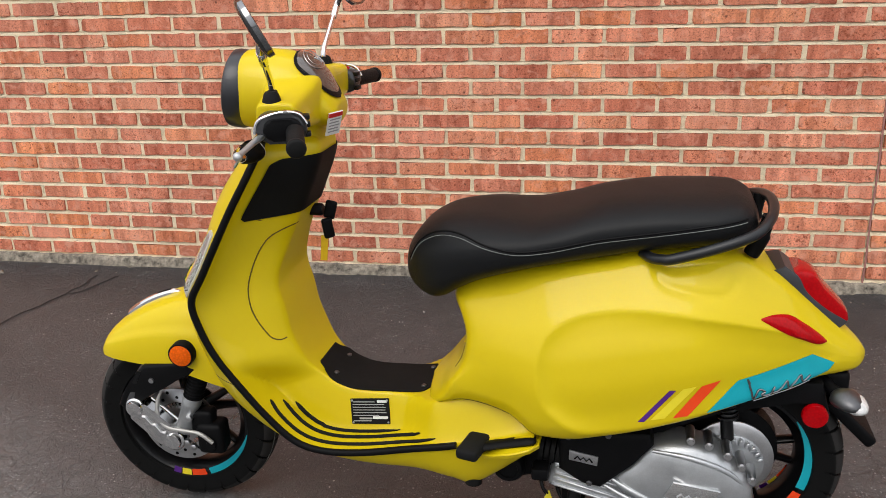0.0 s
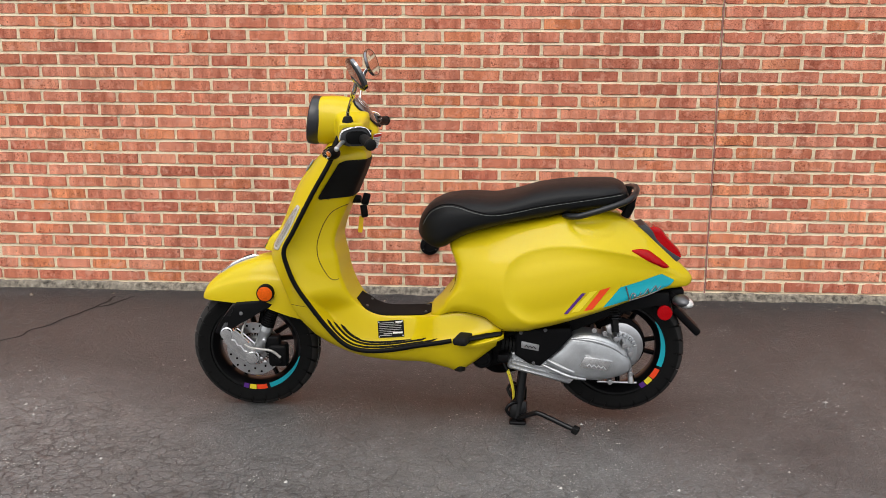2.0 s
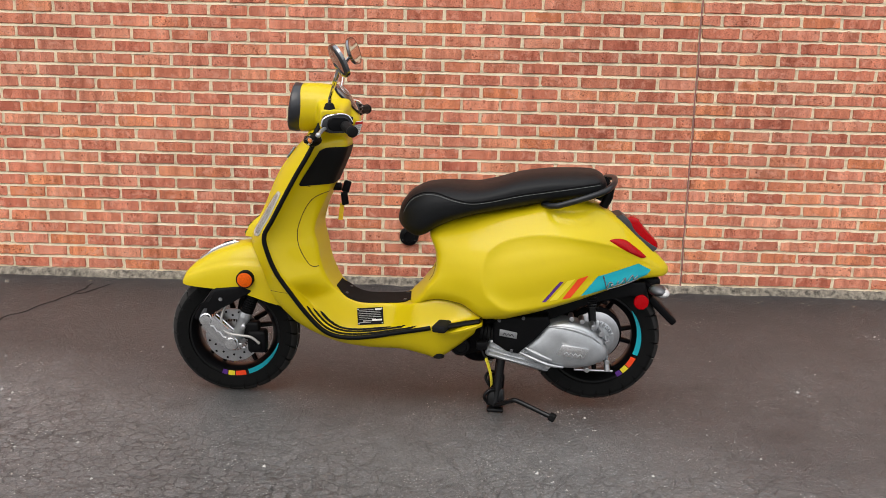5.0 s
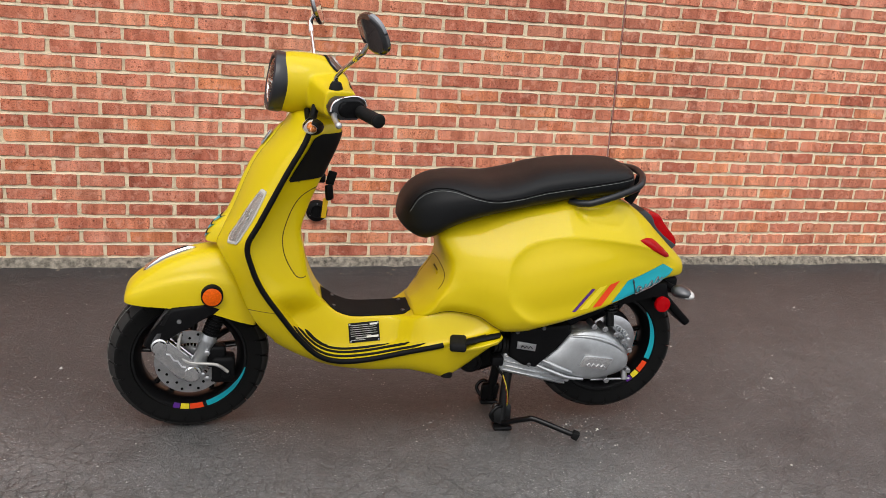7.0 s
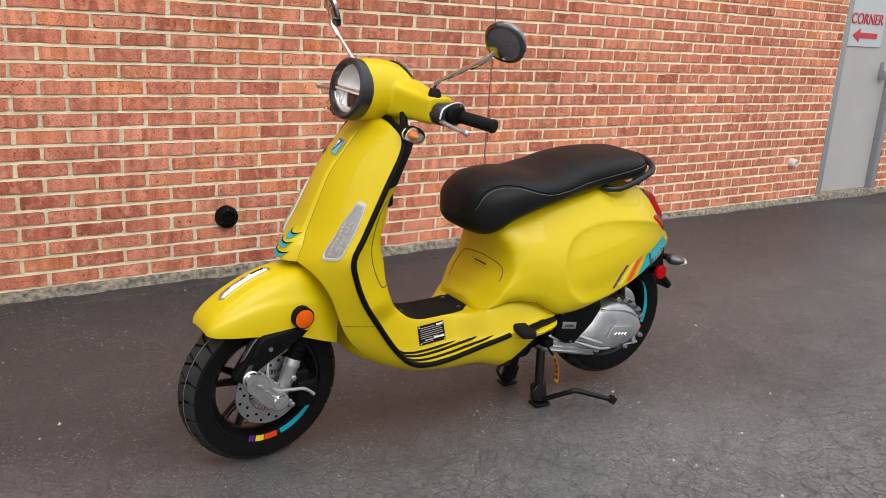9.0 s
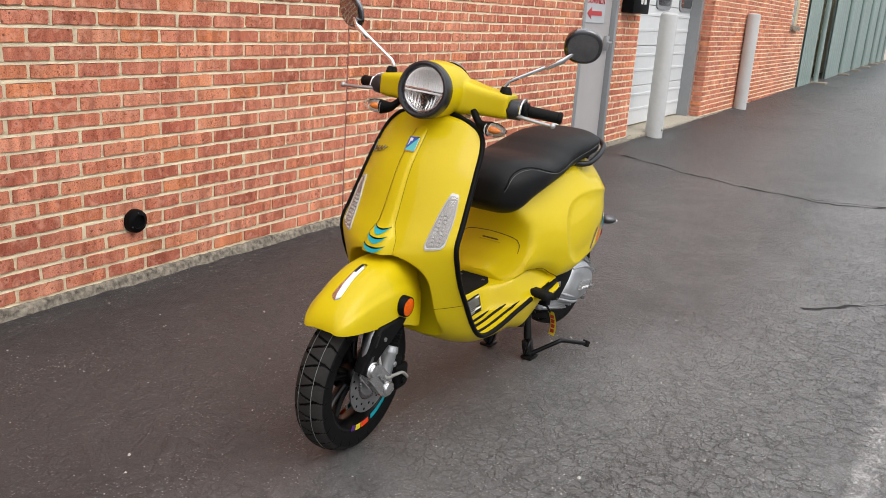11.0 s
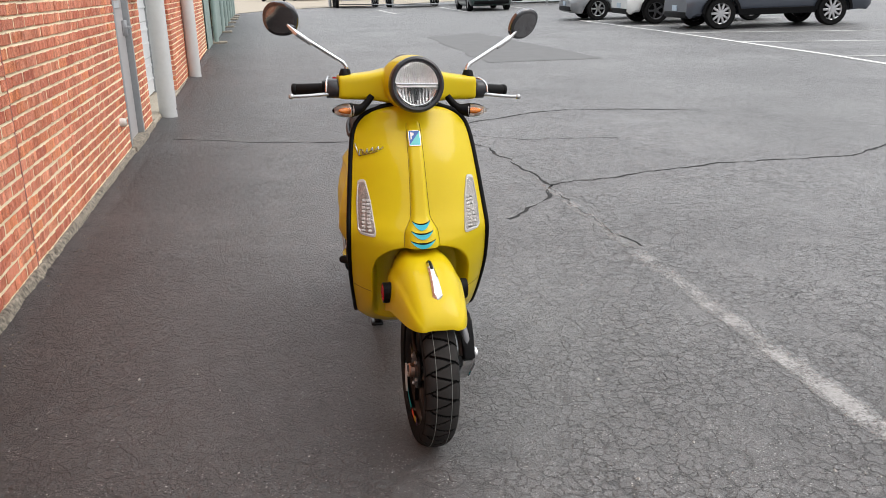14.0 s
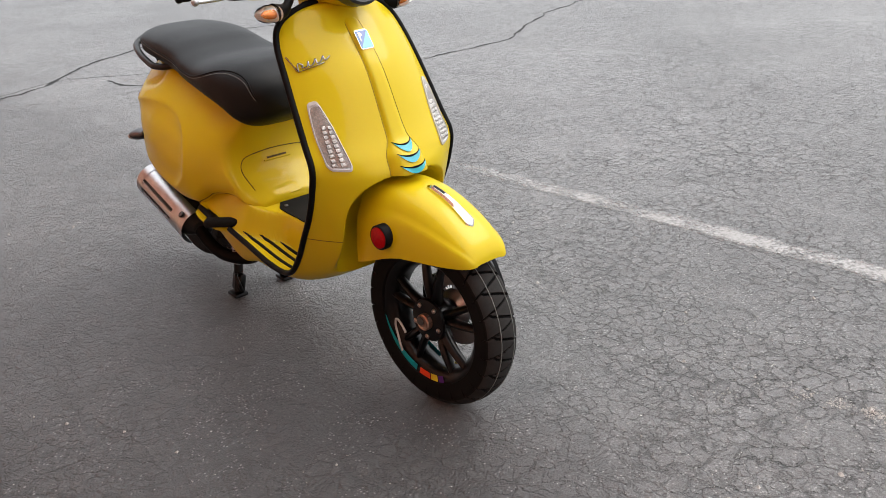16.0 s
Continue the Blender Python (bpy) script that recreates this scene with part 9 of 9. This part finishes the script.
trailer((46.08, -6.62), 3, 4.2, 2.05, 2.45, TRAILW, "white box trailer with a silver-grey ramp door", TRAILS)
trailer((43.50, -9.43), 3, 4.0, 2.3, 2.05, TRAILW, "low white box trailer with a domed roof", None, 0.16)
trailer((41.59, -13.08), 2, 6.0, 2.3, 2.7, TRAILB, "black box trailer behind the chain fence")
trailer((42.43, -16.66), 4, 6.0, 2.4, 2.7, TRAILB, "black box trailer with pale trim", plain("dark_navy_door", (0.03, 0.035, 0.055), 0.35, coat=0.4))
trailer((74.99, -5.50), 3, 4.5, 2.2, 2.6, TRAILW, "red and white box trailer in the yard", TRAILR)

# delivery van
v = car((74.89, -2.40), 178, 5.6, 1.95, 2.5, 1.25, 1.22, plain("white_van_paint", (0.64, 0.65, 0.65), 0.35, coat=0.5, vary=0.05), "white delivery van parked by the wooden fence", "van", sill=0.34, nose=0.85, ws=(0.14, 0.30), rear=(0.92, 0.995), r=0.34, name="delivery_van", group="vehicles in the yard", spokes=6)

# wooden fence across the far end
WOODF = plain("grey_weathered_wood", (0.20, 0.175, 0.15), 0.85, vary=0.3, scale=1.2, relief=0.3, fine=60)
bm = bmesh.new()
rw = random.Random(4)
y = 5.0
while y > -34:
    w = 0.30
    z = ground_z(93.5, y)
    h = 2.3 + rw.uniform(-0.05, 0.05)
    box(bm, (93.5 + rw.uniform(-0.02, 0.02), y - w + 0.02, z - 0.1), (93.56, y, z + h))
    y -= w
for hz in (0.5, 1.8):
    box(bm, (93.4, -34, 0.1 + hz), (93.49, 5, 0.22 + hz))
thing("wooden_fence", bm, WOODF, "tall weathered board fence across the yard", "fence", kind="structure")
# lamp post
bm = bmesh.new()
z = ground_z(89.3, 0.2)
lathe(bm, [(0.45, z - 0.1), (0.45, z + 0.75), (0.40, z + 0.8), (0.0, z + 0.8)], axis="z", at=(89.3, 0.2, 0), seg=24)
post = thing("lamp_post", bm, CONCRETE, "white lamp post on a round concrete base", "lamp post", sharp=35)
bm = bmesh.new()
tube(bm, [(89.3, 0.2, z + 0.75), (89.3, 0.2, z + 7.5)], [0.11, 0.08], 14)
part("pole", bm, WHITEP, post, "white steel pole")
# chain fence: posts, rails and thin wires
GALV = plain("galvanised_steel", (0.42, 0.43, 0.44), 0.4, metal=0.8, vary=0.1)
posts = [(48.97, -5.13), (44.59, -8.11), (40.96, -11.34), (39.88, -15.16), (38.7, -19.29), (37.8, -25.3)]
e = new("chain_fence")
tagged(e, "galvanised chain-link fence with steel posts", "fence", kind="structure")
for i, (x, y) in enumerate(posts):
    bm = bmesh.new()
    z = ground_z(x, y)
    tube(bm, [(x, y, z - 0.05), (x, y, z + 2.35)], 0.05 if i else 0.09, 12)
    part("post", bm, GALV, e, "galvanised post")
    if i:
        x0, y0 = posts[i - 1]
        z0 = ground_z(x0, y0)
        for hh in (2.25, 0.15):
            bm = bmesh.new()
            tube(bm, [(x0, y0, z0 + hh), (x, y, z + hh)], 0.028, 8)
            part("rail", bm, GALV, e, "galvanised rail")
        verts, faces = [], []
        n = int(math.hypot(x - x0, y - y0) / 0.16)
        for k in range(n + 1):
            for d in (-1, 1):
                for seg in range(2):
                    t0 = k / n
                    t1 = min(1, max(0, t0 + d * 2.1 / 0.16 / n * 0.16 / 0.16 * 0.5))
                    if seg:
                        continue
                    p = Vector((x0 + (x - x0) * t0, y0 + (y - y0) * t0, z0 + 0.15))
                    q = Vector((x0 + (x - x0) * t1, y0 + (y - y0) * t1, z0 + 0.15 + 2.1 * abs(t1 - t0) / max(1e-6, 2.1 * 0.5 / 0.16 / n)))
                    o = len(verts)
                    verts += [p[:], (p.x, p.y + 0.006, p.z), (q.x, q.y + 0.006, q.z), q[:]]
                    faces.append((o, o + 1, o + 2, o + 3))
        me = bpy.data.meshes.new("wire_mesh")
        me.from_pydata(verts, [], faces)
        me.materials.append(GALV)
        w = new("wire_mesh", me)
        w.parent = e
        tagged(w, "thin fence wires", kind="stuff")

# bare trees behind the wooden fence
BARK = plain("bark", (0.085, 0.07, 0.06), 0.9, vary=0.3, scale=3, relief=0.4)


def bare_tree(at, h, seed):
    rnd = random.Random(seed)
    e = new("bare_tree")
    e.matrix_world = pose(at[0], at[1], ground_z(*at) - 0.1)
    tagged(e, "leafless tree behind the wooden fence", "tree", "bare trees")
    bm = bmesh.new()
    tube(bm, [(0, 0, 0), (0.05, 0.08, h * 0.2), (0.0, 0.1, h * 0.45), (0.1, 0.0, h * 0.7)], [0.24, 0.19, 0.13, 0.05], 10)
    part("trunk", bm, BARK, e, "grey-brown trunk")
    bm = bmesh.new()

    def limb(p, d, ln, rad, depth):
        q = p + d * ln
        mid = p.lerp(q, 0.5) + Vector((rnd.uniform(-0.1, 0.1), rnd.uniform(-0.1, 0.1), 0.05)) * ln
        tube(bm, [p, mid, q], [rad, rad * 0.75, rad * 0.5], 5 if depth else 7, caps=False)
        if depth < 4:
            for _ in range(3 if depth < 3 else 2):
                nd = (d + Vector((rnd.uniform(-0.8, 0.8), rnd.uniform(-0.8, 0.8), rnd.uniform(-0.1, 0.6)))).normalized()
                limb(p.lerp(q, rnd.uniform(0.55, 1.0)), nd, ln * rnd.uniform(0.5, 0.75), rad * 0.5, depth + 1)
    for k in range(7):
        a = rnd.uniform(0, 6.28)
        limb(Vector((0.02, 0.08, h * rnd.uniform(0.22, 0.62))), Vector((math.cos(a) * 0.8, math.sin(a) * 0.8, rnd.uniform(0.4, 1.0))).normalized(), h * rnd.uniform(0.16, 0.26), 0.075, 0)
    part("branches", bm, BARK, e, "bare branches")


for i, (x, y, h) in enumerate(((99, 2, 9), (101, -3, 11), (98, -7, 8), (102, -11.5, 10), (99, -16.5, 12), (103, -22.5, 9), (100, -28.5, 11))):
    bare_tree((x, y), h, 31 + i)
# hazy wall of woods and roofs far behind
HAZE = plain("distant_haze", (0.20, 0.19, 0.18), 0.95, vary=0.35, scale=0.35, fine=3)
bm = bmesh.new()
rows = [[], []]
for k in range(181):
    a = radians(-75 + k)
    rr = 240
    p = (rr * math.cos(a), rr * math.sin(a))
    hgt = 9 + 3 * noise.noise((k * 0.21, 0, 0)) + 2.0 * noise.noise((k * 0.9, 4, 0))
    rows[0].append((p[0], p[1], -3))
    rows[1].append((p[0], p[1], hgt))
grid_faces(bm, rows)
thing("backdrop", bm, HAZE, "distant line of bare woods", "backdrop", kind="structure")

# ---- the pieces of the wall ----
build_bricks()
